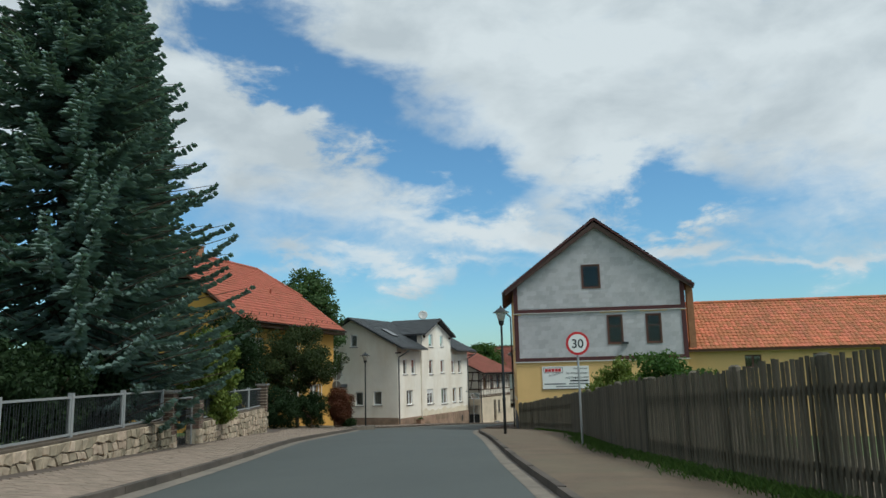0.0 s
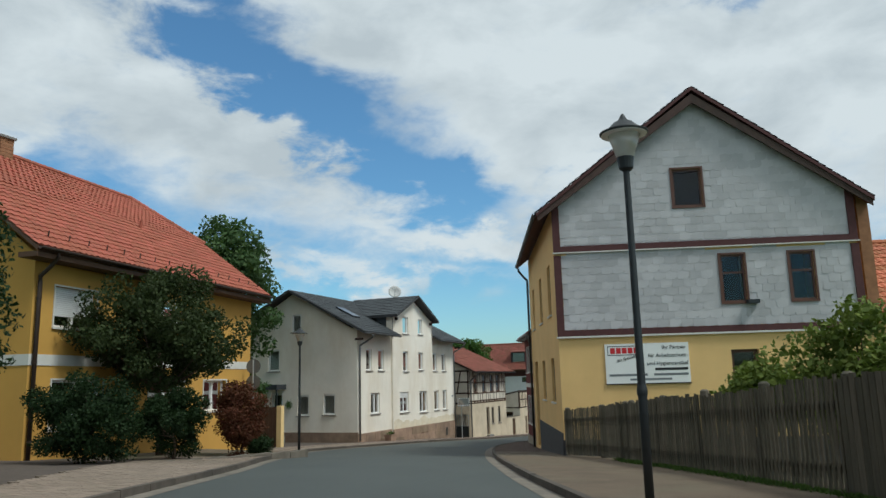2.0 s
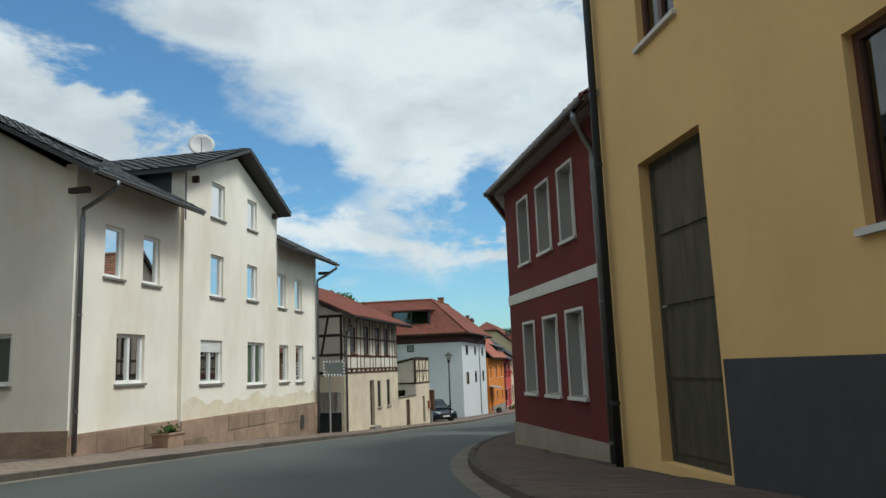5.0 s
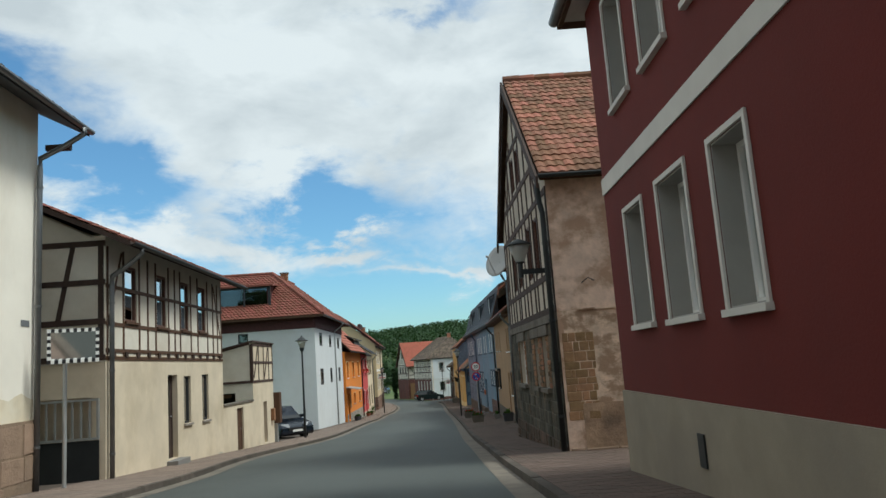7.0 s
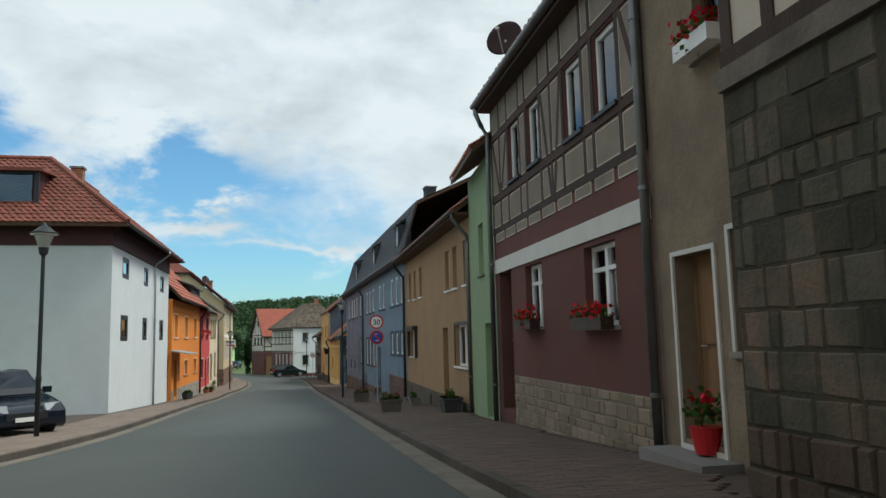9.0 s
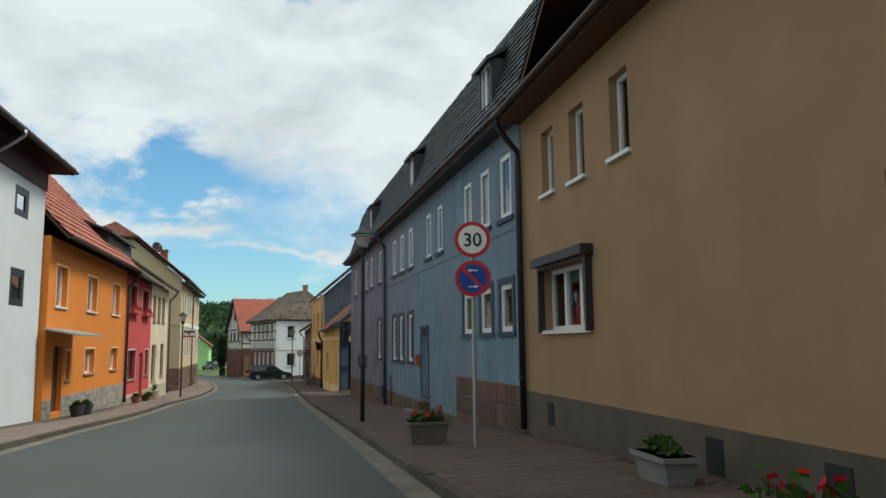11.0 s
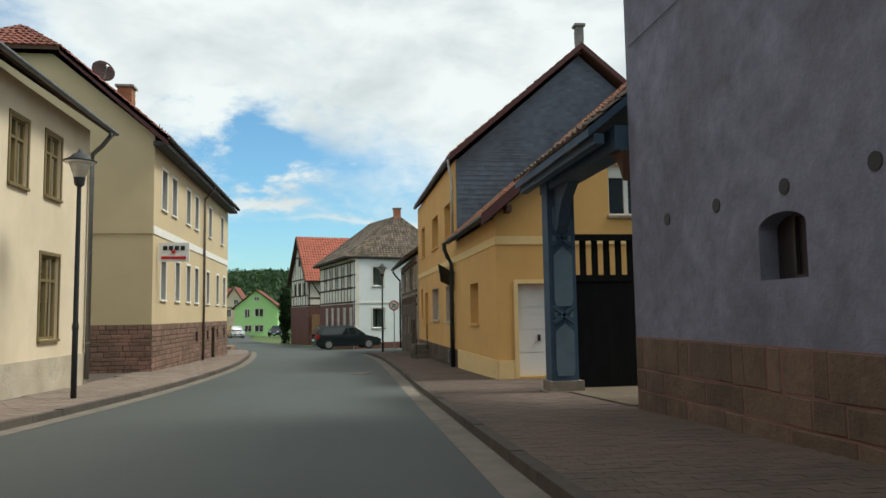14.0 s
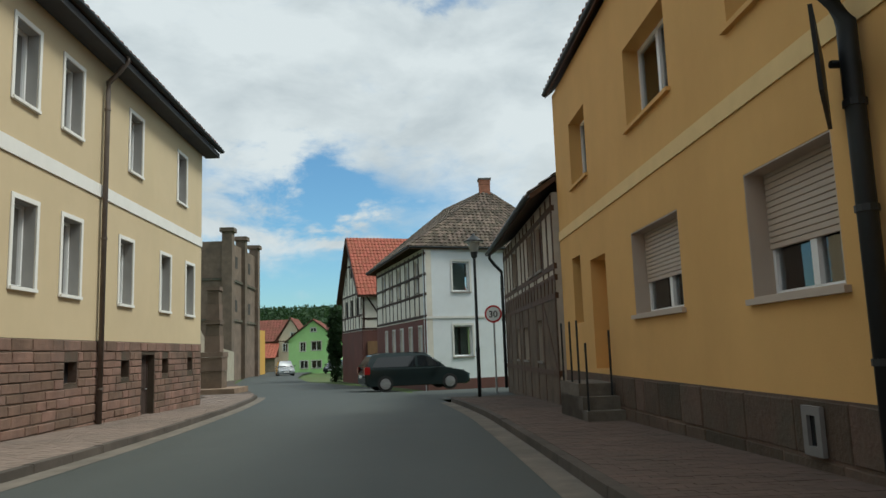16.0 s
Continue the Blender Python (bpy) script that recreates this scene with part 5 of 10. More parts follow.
# -- derelict half-timbered house with crumbling plaster --
U1 = Fr((-19.4, 67.7), (-19.306, 75.35), -1)
U2 = Fr((-19.4, 67.7), (-9.0, 67.5), 1)
h = thing("derelict_house", (-15, 71.7, -3.3), "derelict half-timbered house of dark stone with peeling plaster", "house")
rw_up = [(1.35, 1.95, 0.5, 1.75), (2.45, 3.05, 0.5, 1.75), (4.25, 4.85, 0.5, 1.75), (5.3, 5.9, 0.5, 1.75)]
rw_lo = [(1.45, 2.05, -1.94, -0.84), (2.66, 3.2, -1.94, -0.84), (4.92, 5.97, -1.94, -0.84)]
rw_top = [(3.3, 3.85, 3.0, 3.9), (4.3, 4.85, 3.0, 3.9)]
wall(h, U1, 0, 7.65, -4.5, [(0, 2.35), (3.83, 5.55), (7.65, 2.35)], rw_up + rw_lo + rw_top, MT["dull_panel"])
for o in rw_up + rw_top:
    window(h, U1, o, "brown_frame", rec=0.015, mull=1, curtain=0.3, sill=None, fw=0.05)
for i, o in enumerate(rw_lo):
    window(h, U1, o, "white_pvc" if i == 2 else "brown_frame", rec=0.09, mull=2 if i == 2 else 1, curtain=0.0, sill=None)
rg = random.Random(5)
timber_grid(h, U1, 0, 7.65, [-0.36, 0.33, 2.0], [(u, -0.36, 2.0) for u in (0.08, 0.75, 1.3, 2.0, 2.4, 3.1, 3.65, 4.2, 4.9, 5.25, 5.95, 6.5, 7.1, 7.56)])
timber_grid(h, U1, 0.8, 6.9, [2.85], [(u, 2.0, min(5.4, 2.3 + (u if u < 3.83 else 7.65 - u) * 0.78)) for u in (0.9, 1.7, 2.5, 3.25, 3.9, 4.9, 5.5, 6.2, 6.9)], [(0.2, 0.4, 0.7, 1.9), (7.0, 1.9, 7.5, 0.4), (1.2, 2.1, 2.4, 4.2), (6.5, 2.1, 5.3, 4.2)])
timber_grid(h, U1, 2.0, 5.6, [4.1], [])
wall(h, Fr(U1.P(0, 0.012, 0)[:2], U1.P(7.65, 0.012, 0)[:2], -1), 0, 7.65, -4.4, [(0, -0.43), (7.65, -0.43)], rw_lo, MT["black_stone"], th=0.01, name="mortar_bed")
stones(h, U1, 0, 7.65, -2.95, -0.62, "black_stone", 0.24, 0.25, 0.026, jit=0.55, limit=290, skip=[(o[0] - 0.22, o[1] + 0.22, o[2] - 0.02, o[3] + 0.2) for o in rw_lo], seed=3, gap=0.003)
stones(h, U1, 0, 7.65, -4.3, -2.95, "brown_stone", 0.27, 0.2, 0.05, jit=0.6, limit=180, seed=4, gap=0.005)
part("string_timber", M().fbox(U1, 0, 7.65, 0.003, 0.06, -0.6, -0.44), MT["dark_concrete"], h, "cracked grey lintel course")
for o, wl0, wl1 in ((rw_lo[0], 0.3, 0.26), (rw_lo[1], 0.28, 0.4), (rw_lo[2], 0.16, 0.14)):
    part("lintel", M().fbox(U1, o[0] - wl0 - 0.06, o[1] + wl1 - 0.06, 0.003, 0.062, o[3] + 0.01, o[3] + 0.22), MT["dark_concrete"], h)
    part("window_sill", M().fbox(U1, o[0] - 0.16, o[1] + 0.16, 0.003, 0.11, o[2] - 0.09, o[2] - 0.004), MT["dark_concrete"], h)
    for a, b in ((o[0] - wl0, o[0] - 0.01), (o[1] + 0.01, o[1] + wl1)):
        stones(h, U1, a, b, o[2], o[3], "ochre_brick", 0.17, 0.125, 0.04, jit=0.5, seed=int(a * 9), name="brick", gap=0.004)
part("plaster_wall", M().fbox(U2, 0, 10.4, -0.3, 0.0, -4.5, 2.4), MT["crumbling"], h, "wall of peeling pinkish plaster")
stones(h, U2, 0.05, 0.66, -2.5, -0.85, "corner_brick", 0.21, 0.17, 0.012, jit=0.7, seed=12, name="brick", gap=0.002)
stones(h, U2, 0.5, 9.5, -3.35, -3.05, "ochre_brick", 0.24, 0.12, 0.022, jit=0.4, seed=15, limit=60, name="brick", gap=0.008)
stones(h, U2, 0.02, 6.0, -3.9, -3.0, "sandstone", 0.5, 0.2, 0.04, seed=13, limit=60)
# lower coat of pale plaster, broken away along its foot, over the bare base
part("bare_base", M().fbox(U2, 0.33, 10.3, 0.003, 0.012, -3.6, -2.2), MT["bare_base"], h, "bare brown wall base")
foot = [(0.42 + 0.1 * i, -2.62 + 0.34 * noise.noise(V((i * 0.13, 3.1, 0))) + 0.10 * noise.noise(V((i * 0.47, 7.7, 0))) + rg.uniform(-0.03, 0.03)) for i in range(98)]
edge_ = [(0.10 + 0.34 * (1 - k / 30) + 0.16 * noise.noise(V((k * 0.21, 1.3, 0))) + 0.09 * noise.noise(V((k * 0.63, 5.1, 0))), -0.43 - 2.15 * (1 - k / 30)) for k in range(1, 31)]
lm = M().prism([U2.P(a, 0.004, z) for a, z in foot[4:] + [(10.12, -0.43)] + edge_[::-1]], U2.n * 0.03)
part("lower_plaster", lm, MT["flaking"], h, "pale flaking lower plaster coat")
part("plaster_ledge", M().fbox(U2, 0.4, 10.3, 0.004, 0.045, -0.43, -0.40), MT["flaking"], h)
roof_face(h, U2.P(-0.16, 0.34, 2.22), U2.P(10.6, 0.34, 2.22), U2.P(10.6, -3.83, 5.75), U2.P(-0.16, -3.83, 5.75), "old_tile", tw=0.19, th=0.26, bump=0.024, lift=0.022)
roof_face(h, U2.P(10.6, -8.05, 2.35), U2.P(-0.16, -8.05, 2.35), U2.P(-0.16, -3.83, 5.75), U2.P(10.6, -3.83, 5.75), "old_tile")
ridge_caps(h, U2.P(-0.16, -3.83, 5.8), U2.P(10.6, -3.83, 5.8), "old_tile")
for s in (0, 1):
    e, r = U2.P(-0.19, 0.38 if s == 0 else -8.1, 2.18), U2.P(-0.19, -3.83, 5.75)
    part("verge_board", M().prism([e, r, r - V((0, 0, 0.28)), e - V((0, 0, 0.24))], U2.u * 0.05), MT["beam"], h)
gutter(h, U2.P(-0.2, 0.42, 2.2), U2.P(10.6, 0.42, 2.2), "dark_metal")
downpipe(h, U1, 0.02, 0.16, 2.12, -3.3, "dark_metal")
part("wall_hook", M().tube([U2.P(0.55, 0, 0.1), U2.P(0.5, 0.16, 0.08), U2.P(0.62, 0.2, 0.17), U2.P(0.74, 0.18, 0.11)], 0.011, 6), MT["dark_metal"], h)
dish(h, (-19.45, 76.15, 1.75), (-1.0, -0.75, 0.35), 0.5, "dish_grey", (-19.25, 76.0, 1.5))
part("back_wall", M().fbox(U1, 7.35, 7.65, -9.8, -0.31, -4.5, 2.35).fbox(U1, 0.3, 7.35, -9.9, -9.6, -4.5, 2.35), MT["crumbling"], h)
# step and low kerb wall in the yard gap
yd = thing("yard_threshold", (-17.6, 65.2, -3.0), "worn stone threshold of the yard between the houses", "step")
part("slab", M().box(-19.25, -13, 66.9, 67.35, -3.4, -3.1), MT["sandstone"], yd)

# -- wall lamp on the derelict house --
wl = thing("wall_lantern", (-19.5, 68.2, 0.4), "dark bracket lantern with a clear bowl on the house wall", "lamp")

# -- brown-plastered strip with door, then the maroon half-timbered house --
H2 = Fr((-18.3, 77.0), (-17.85, 86.6), -1)
h = thing("maroon_house", H2.P(4, -4, -3.8), "half-timbered house with maroon plastered ground floor and white band", "house")
m_up = [(2.18, 2.9, 0.66, 1.78), (3.4, 4.12, 0.65, 1.78), (5.4, 6.07, 0.7, 1.8), (6.63, 7.32, 0.7, 1.82)]
m_lo = [(2.5, 3.6, -2.2, -1.08), (5.58, 6.55, -2.15, -1.05)]
mside = (7.5, 8.4, -3.75, -1.0)
mdoor = (0.16, 0.95, -3.42, -1.5)
strip_w = [(-0.4, 0.25, 0.45, 1.75), (-1.0, -0.14, -2.5, -1.36)]
wall(h, H2, 1.4, 8.72, -5, [(1.4, 2.75), (8.72, 2.75)], m_up + m_lo + [mside], MT["maroon"])
door(h, H2, mside, "brown_wood", rec=0.25, panels=3)
wall(h, H2, -1.6, 1.4, -5, [(-1.6, 2.75), (1.4, 2.75)], [mdoor] + strip_w, MT["rough_brown"], name="render_wall", label="wall of coarse grey-brown render")
# infill panels, each with a thin cream line along the timbers
m_posts = (1.46, 2.08, 2.98, 3.33, 4.2, 4.76, 5.32, 6.16, 6.56, 7.4, 8.0, 8.64)
for a, b in zip(m_posts, m_posts[1:]):
    for za, zb in ((-0.1, 0.5), (0.6, 1.82), (1.92, 2.62)):
        if any(o[0] - 0.1 < (a + b) / 2 < o[1] + 0.1 and za > 0.3 and za < 1.9 for o in m_up):
            continue
        p = part("infill", M().fbox(H2, a + 0.05, b - 0.05, 0.002, 0.01, za + 0.05, zb - 0.05), MT["grey_panel"], h)
        lm = M()
        ring(lm, H2, a + 0.055, b - 0.055, za + 0.055, zb - 0.055, 0.02, 0.006, 0.014)
        part("panel_line", lm, MT["dull_panel"], p)
for o in m_up:
    window(h, H2, o, "white_pvc", rec=0.05, mull=1, curtain=0.8, sill="dark_metal")
for o in m_lo:
    window(h, H2, o, "white_pvc", rec=0.12, mull=2, transom=0.3, curtain=0.9, flowers=True)
window(h, H2, strip_w[0], "brown_frame", rec=0.1, curtain=0.5, flowers="white_pvc")
window(h, H2, strip_w[1], "brown_frame", "band", 0.05, rec=0.1, curtain=0.0)
timber_grid(h, H2, 1.4, 8.72, [-0.12, 0.55, 1.87, 2.66], [(u, -0.12, 2.66) for u in m_posts], [(1.52, 0.6, 2.0, 1.8), (4.25, 1.82, 4.7, -0.1), (4.82, -0.1, 5.26, 1.82), (7.46, 1.82, 7.95, 0.6), (8.06, 0.6, 8.58, 1.82)], w=0.12, pw=0.11)
for k in range(9):
    p = part("beam_end", M().fbox(H2, 1.62 + k * 0.78, 2.22 + k * 0.78, 0.0, 0.012, -0.34, -0.2), MT["grey_panel"], h)
    lm = M()
    ring(lm, H2, 1.6 + k * 0.78, 2.24 + k * 0.78, -0.36, -0.18, 0.022, 0.003, 0.016)
    part("panel_line", lm, MT["dull_panel"], p)
part("white_band", M().fbox(H2, 1.42, 8.72, 0.003, 0.03, -1.0, -0.72), MT["band"], h)
plinth(h, H2, 1.4, 7.45, -4.6, -3.05, "mortar", 0.012, "mortar_bed")
stones(h, H2, 1.45, 7.45, -4.3, -3.05, "buff_stone", 0.3, 0.16, 0.03, jit=0.55, seed=8, limit=200, gap=0.006)
door(h, H2, mdoor, "ochre_wood", rec=0.22, panels=2)
dm = M()
ring(dm, H2, mdoor[0] - 0.05, mdoor[1] + 0.05, mdoor[2] - 0.1, mdoor[3] + 0.05, 0.05, 0.003, 0.03)
part("door_surround", dm, MT["band"], h)
part("door_step", M().fbox(H2, -0.1, 1.2, 0.0, 0.42, -4.2, -3.52), MT["concrete"], h)
roof_face(h, H2.P(-1.4, 0.34, 2.7), H2.P(8.8, 0.34, 2.7), H2.P(8.8, -4.2, 6.2), H2.P(-1.4, -4.2, 6.2), "brown_tile")
roof_face(h, H2.P(8.8, -8.9, 2.72), H2.P(-1.4, -8.9, 2.72), H2.P(-1.4, -4.2, 6.2), H2.P(8.8, -4.2, 6.2), "brown_tile", th=0.8, tw=0.6)
part("eave_soffit", M().fbox(H2, -1.4, 8.75, 0.0, 0.3, 2.52, 2.6), MT["beam"], h)
gutter(h, H2.P(-1.4, 0.36, 2.68), H2.P(8.8, 0.36, 2.68))
downpipe(h, H2, 1.38, 0.34, 2.6, -3.9)
downpipe(h, H2, 8.66, 0.34, 2.6, -4.2)
back_walls(h, H2, -1.3, 8.7, 8.4, -5, 2.7, MT["rough_brown"], 6.0)
dish(h, H2.P(8.6, -0.35, 4.2), (-0.8, -0.9, 0.3), 0.42, "dish_dark", H2.P(8.6, -0.45, 3.3))
fp = thing("flower_pot", H2.P(0.42, 0.06, -3.50), "red geraniums in a red pot on the doorstep", "flower pot")
part("pot", M().lathe([(0.11, 0), (0.16, 0.24), (0.17, 0.26), (0.14, 0.26)], H2.P(0.42, 0.06, -3.50), 14), MT["sign_red"], fp)
part("blooms", blossom(H2, 0.25, 0.6, 0.06, -3.1, 0.16, 140), MT["leaf"], fp)["kind"] = "stuff"
part("petals", blossom(H2, 0.25, 0.6, 0.06, -3.0, 0.12, 30), MT["flower"], fp)["kind"] = "stuff"

# -- narrow mint house --
G3 = Fr((-17.89, 85.75), (-17.55, 89.0), -1)
h = thing("mint_house", G3.P(1.2, -3, -4), "narrow pale green plastered house", "house")
gw = [(1.3, 1.95, -0.85, 0.35), (0.5, 1.4, -4.1, -2.0)]
wall(h, G3, 0, G3.L, -5, [(0, 1.75), (G3.L, 1.75)], gw, MT["mint"])
window(h, G3, gw[0], curtain=0.6)
door(h, G3, gw[1], "mint", rec=0.2, panels=3)
roof_face(h, G3.P(-0.1, 0.45, 1.75), G3.P(G3.L, 0.45, 1.75), G3.P(G3.L, -4, 4.9), G3.P(-0.1, -4, 4.9), "orange_tile")
back_walls(h, G3, 0, G3.L, 8, -5, 1.7, MT["mint"], 4.7)

# -- beige house --
BG = Fr((-17.5, 89.0), (-17.0, 101.65), -1)
h = thing("beige_house", BG.P(6, -4, -4.3), "plain beige rendered terraced house with a red tiled roof", "house")
b_up = [(0.55, 1.05, -0.9, 0.3), (1.92, 2.5, -0.9, 0.3), (3.0, 3.65, -0.9, 0.3), (8.25, 8.8, -0.78, 0.32), (9.7, 10.27, -0.78, 0.32), (10.98, 11.54, -0.74, 0.34)]
b_lo = [(0.7, 2.4, -3.1, -1.95), (9.64, 11.57, -3.0, -2.02)]
bdoor = (3.5, 4.3, -4.15, -2.0)
wall(h, BG, 0, BG.L, -5.5, [(0, 0.95), (BG.L, 0.95)], b_up + b_lo + [bdoor], MT["beige"])
for o in b_up:
    window(h, BG, o, "white_pvc", rec=0.12, mull=1, curtain=0.5, sill="white_pvc")
window(h, BG, b_lo[0], "white_pvc", rec=0.12, mull=2, curtain=0.5, sill="white_pvc", trim="dark_frame")
window(h, BG, b_lo[1], "white_pvc", rec=0.13, mull=3, curtain=0.3, sill="white_pvc", trim="dark_frame", tw=0.07, tproud=0.11)
part("shutter_case", M().fbox(BG, 9.5, 11.7, 0.0, 0.2, -1.96, -1.82), MT["dark_frame"], h)
door(h, BG, bdoor, "brown_wood", panels=3)
plinth(h, BG, 0, BG.L, -5.5, -4.04, "plinth_brown", 0.03)
for u in (4.8, 6.5, 11.2):
    part("cellar_vent", M().fbox(BG, u, u + 0.3, 0.03, 0.04, -4.5, -4.15), MT["dark_metal"], h)
roof_face(h, BG.P(0, 0.45, 0.98), BG.P(BG.L, 0.45, 0.98), BG.P(BG.L, -4.4, 4.6), BG.P(0, -4.4, 4.6), "brown_tile")
roof_face(h, BG.P(BG.L, -9.2, 0.98), BG.P(0, -9.2, 0.98), BG.P(0, -4.4, 4.6), BG.P(BG.L, -4.4, 4.6), "brown_tile", th=0.8, tw=0.6)
gutter(h, BG.P(0, 0.5, 0.96), BG.P(BG.L, 0.5, 0.96), "brown_metal")
downpipe(h, BG, 0.1, 0.48, 0.9, -4.2, "zinc")
downpipe(h, BG, BG.L - 0.08, 0.48, 0.9, -4.7, "dark_metal")
back_walls(h, BG, 0, BG.L, 8.8, -5.5, 0.9, MT["beige"], 4.4)
part("eave_soffit", M().fbox(BG, 0, BG.L, 0.0, 0.44, 0.84, 0.92), MT["brown_wood"], h)

# -- blue house with a slate mansard --
B0 = Fr((-17.0, 101.7), (-16.95, 128.15), -1)
h = thing("blue_house", B0.P(13, -5, -5.4), "long blue rendered house with a dark slate mansard roof", "house")
bu = [(a, b, -0.76, 0.5) for a, b in ((0.55, 1.23), (1.95, 2.6), (3.3, 3.95), (6.1, 6.68), (7.45, 8.08), (10.05, 10.75), (11.55, 12.25), (12.95, 13.66), (16.28, 16.95), (18.65, 19.29), (20.15, 20.8), (21.6, 22.3), (24.0, 24.65))]
bl = [(a, b, -3.74, -2.27) for a, b in ((10.05, 10.78), (11.6, 12.33), (12.92, 13.63), (16.35, 17.08))] + [(a, b, -2.98, -2.06) for a, b in ((0.57, 1.3), (1.89, 2.67), (3.27, 4.05))]
holes = [(22.7, 23.42, -4.26, -3.66), (20.3, 21.0, -4.26, -3.66)]
bdo = (7.9, 8.76, -4.75, -2.84)
wall(h, B0, 0, 14.9, -6.6, [(0, 1.1), (14.9, 1.1)], [o for o in bu + bl + [bdo] if o[1] < 14.9], MT["blue"], th=0.4)
wall(h, B0, 14.9, 26.45, -6.6, [(14.9, 1.1), (26.45, 1.1)], [o for o in bu + bl + holes if o[0] > 14.9], MT["grey_blue"], th=0.4, label="wall of weathered purple-grey plaster")
for o in bu:
    window(h, B0, o, "white_pvc", rec=0.015, mull=1, curtain=0.15, sill=None, fw=0.1)
for o in bl:
    window(h, B0, o, "white_pvc", "blue_trim", 0.13, rec=0.015, mull=1, curtain=0.3, sill=None, fw=0.1)
for o in bu + bl:
    part("sill", M().fbox(B0, o[0] - 0.15, o[1] + 0.15, 0.002, 0.05, o[2] - 0.09, o[2] - 0.003), MT["blue_trim"], h)
part("meter_box", M().fbox(B0, 15.3, 15.7, 0.003, 0.16, -5.2, -4.74), MT["blue_trim"], h)
part("standpipe", M().tube([B0.P(13.8, 0.06, -5.45), B0.P(13.8, 0.06, -4.3)], 0.022, 8), MT["dark_metal"], h)
part("branch_pipe", M().tube([B0.P(13.8, 0.05, -4.47), B0.P(14.9, 0.05, -4.45)], 0.014, 6), MT["blue_trim"], h)
for o in holes:
    # black sheet across the hatch, painted as the shade of its depth
    part("dark_recess", M().fbox(B0, o[0] + 0.002, o[1] - 0.002, -0.22, -0.19, o[2] + 0.002, o[3] - 0.002), MT["ink"], h)
    w2, mid = (o[1] - o[0]) / 2, (o[0] + o[1]) / 2
    arc = [(mid + w2 * math.cos(math.pi * k / 10), o[3] - 0.13 + 0.13 * math.sin(math.pi * k / 10)) for k in range(11)]
    for half in (arc[:6], arc[5:][::-1]):
        for (a, za), (b, zb) in zip(half, half[1:]):
            part("arch_soffit", M().hexa([B0.P(u, d, z) for d in (-0.36, -0.001) for u, z in ((a, za), (b, zb), (b, o[3]), (a, o[3] + 0.0005))]), MT["grey_blue"], h)
    bars = M()
    ring(bars, B0, o[0] + 0.003, o[0] + 0.42, o[2] + 0.003, o[3] - 0.003, 0.035, -0.185, -0.15)
    part("hatch_frame", bars, MT["dark_frame"], h)
# vent holes as black discs on the plaster, their inner shade painted
for k, u in enumerate((25.35, 24.17, 22.97, 21.84, 20.7, 19.6, 18.5)):
    part("vent_hole", M().disc(B0.P(u, 0.004, -3.43 - 0.008 * k), B0.n, 0.075, 0.012, 16), MT["ink"], h)
BD = Fr(B0.P(0, 0.13, 0)[:2], B0.P(26.7, 0.13, 0)[:2], -1)
dr = part("door", M().fbox(BD, 7.95, 8.71, -0.35, -0.3, -4.75, -2.89), MT["white_pvc"], h, "white door with arched glazing")
fm = M()
ring(fm, BD, 7.9, 8.76, -4.8, -2.84, 0.06, -0.36, -0.285)
part("door_frame", fm, MT["white_pvc"], dr)
for k in range(3):
    part("panel", M().fbox(BD, 8.04, 8.62, -0.301, -0.285, -4.62 + 0.24 * k, -4.42 + 0.24 * k), MT["white_pvc"], dr)
arch = [(8.33 + 0.26 * math.cos(math.pi * k / 12), -3.32 + 0.26 * math.sin(math.pi * k / 12)) for k in range(13)]
part("glazing", M().prism([BD.P(u, -0.292, z) for u, z in [(8.07, -3.9), (8.59, -3.9)] + arch], BD.n * -0.006), MT["car_glass"], dr)
part("handle", M().tube([BD.P(8.04, -0.3, -3.95), BD.P(8.04, -0.24, -3.95), BD.P(8.16, -0.24, -3.95)], 0.012, 6), MT["galvanised"], dr)
inner = [(8.33 + 0.13 * math.cos(math.pi * k / 10), -3.36 + 0.17 * math.sin(math.pi * k / 10)) for k in range(11)]
part("glazing_bar", M().tube([BD.P(u, -0.288, z) for u, z in [(8.46, -3.9)] + inner + [(8.2, -3.9)]], 0.016, 6), MT["white_pvc"], dr)
part("glazing_bar", M().tube([BD.P(8.33, -0.288, -3.19), BD.P(8.33, -0.288, -3.06)], 0.014, 6), MT["white_pvc"], dr)
for z in (-3.4, -3.65):
    for u in (8.07, 8.46):
        part("glazing_bar", M().tube([BD.P(u, -0.288, z), BD.P(u + 0.13, -0.288, z)], 0.013, 6), MT["white_pvc"], dr)
dm = M()
ring(dm, B0, 7.82, 8.84, -4.75, -2.76, 0.08, 0.003, 0.03)
part("door_surround", dm, MT["blue_trim"], h)
part("door_lintel", M().fbox(B0, 7.8, 8.86, 0.003, 0.06, -2.76, -2.68), MT["blue_trim"], h)
part("door_step", M().fbox(B0, 7.78, 8.78, 0.0, 0.32, -5.6, -4.8), MT["dark_sandstone"], h)
part("door_step", M().fbox(B0, 7.7, 8.85, 0.0, 0.55, -5.6, -5.06), MT["concrete"], h)
part("post_box", M().fbox(B0, 9.02, 9.27, 0.003, 0.12, -3.86, -3.54).fbox(B0, 9.0, 9.29, 0.003, 0.14, -3.54, -3.51), MT["orange_tile"], h, "orange-brown metal letter box")
stones(h, B0, 0.0, 4.8, -5.6, -3.97, "red_sandstone", 0.95, 0.42, 0.03, jit=0.5, seed=21, gap=0.006)
stones(h, B0, 4.9, 7.68, -5.9, -4.95, "red_sandstone", 0.9, 0.4, 0.03, jit=0.3, seed=23, gap=0.006)
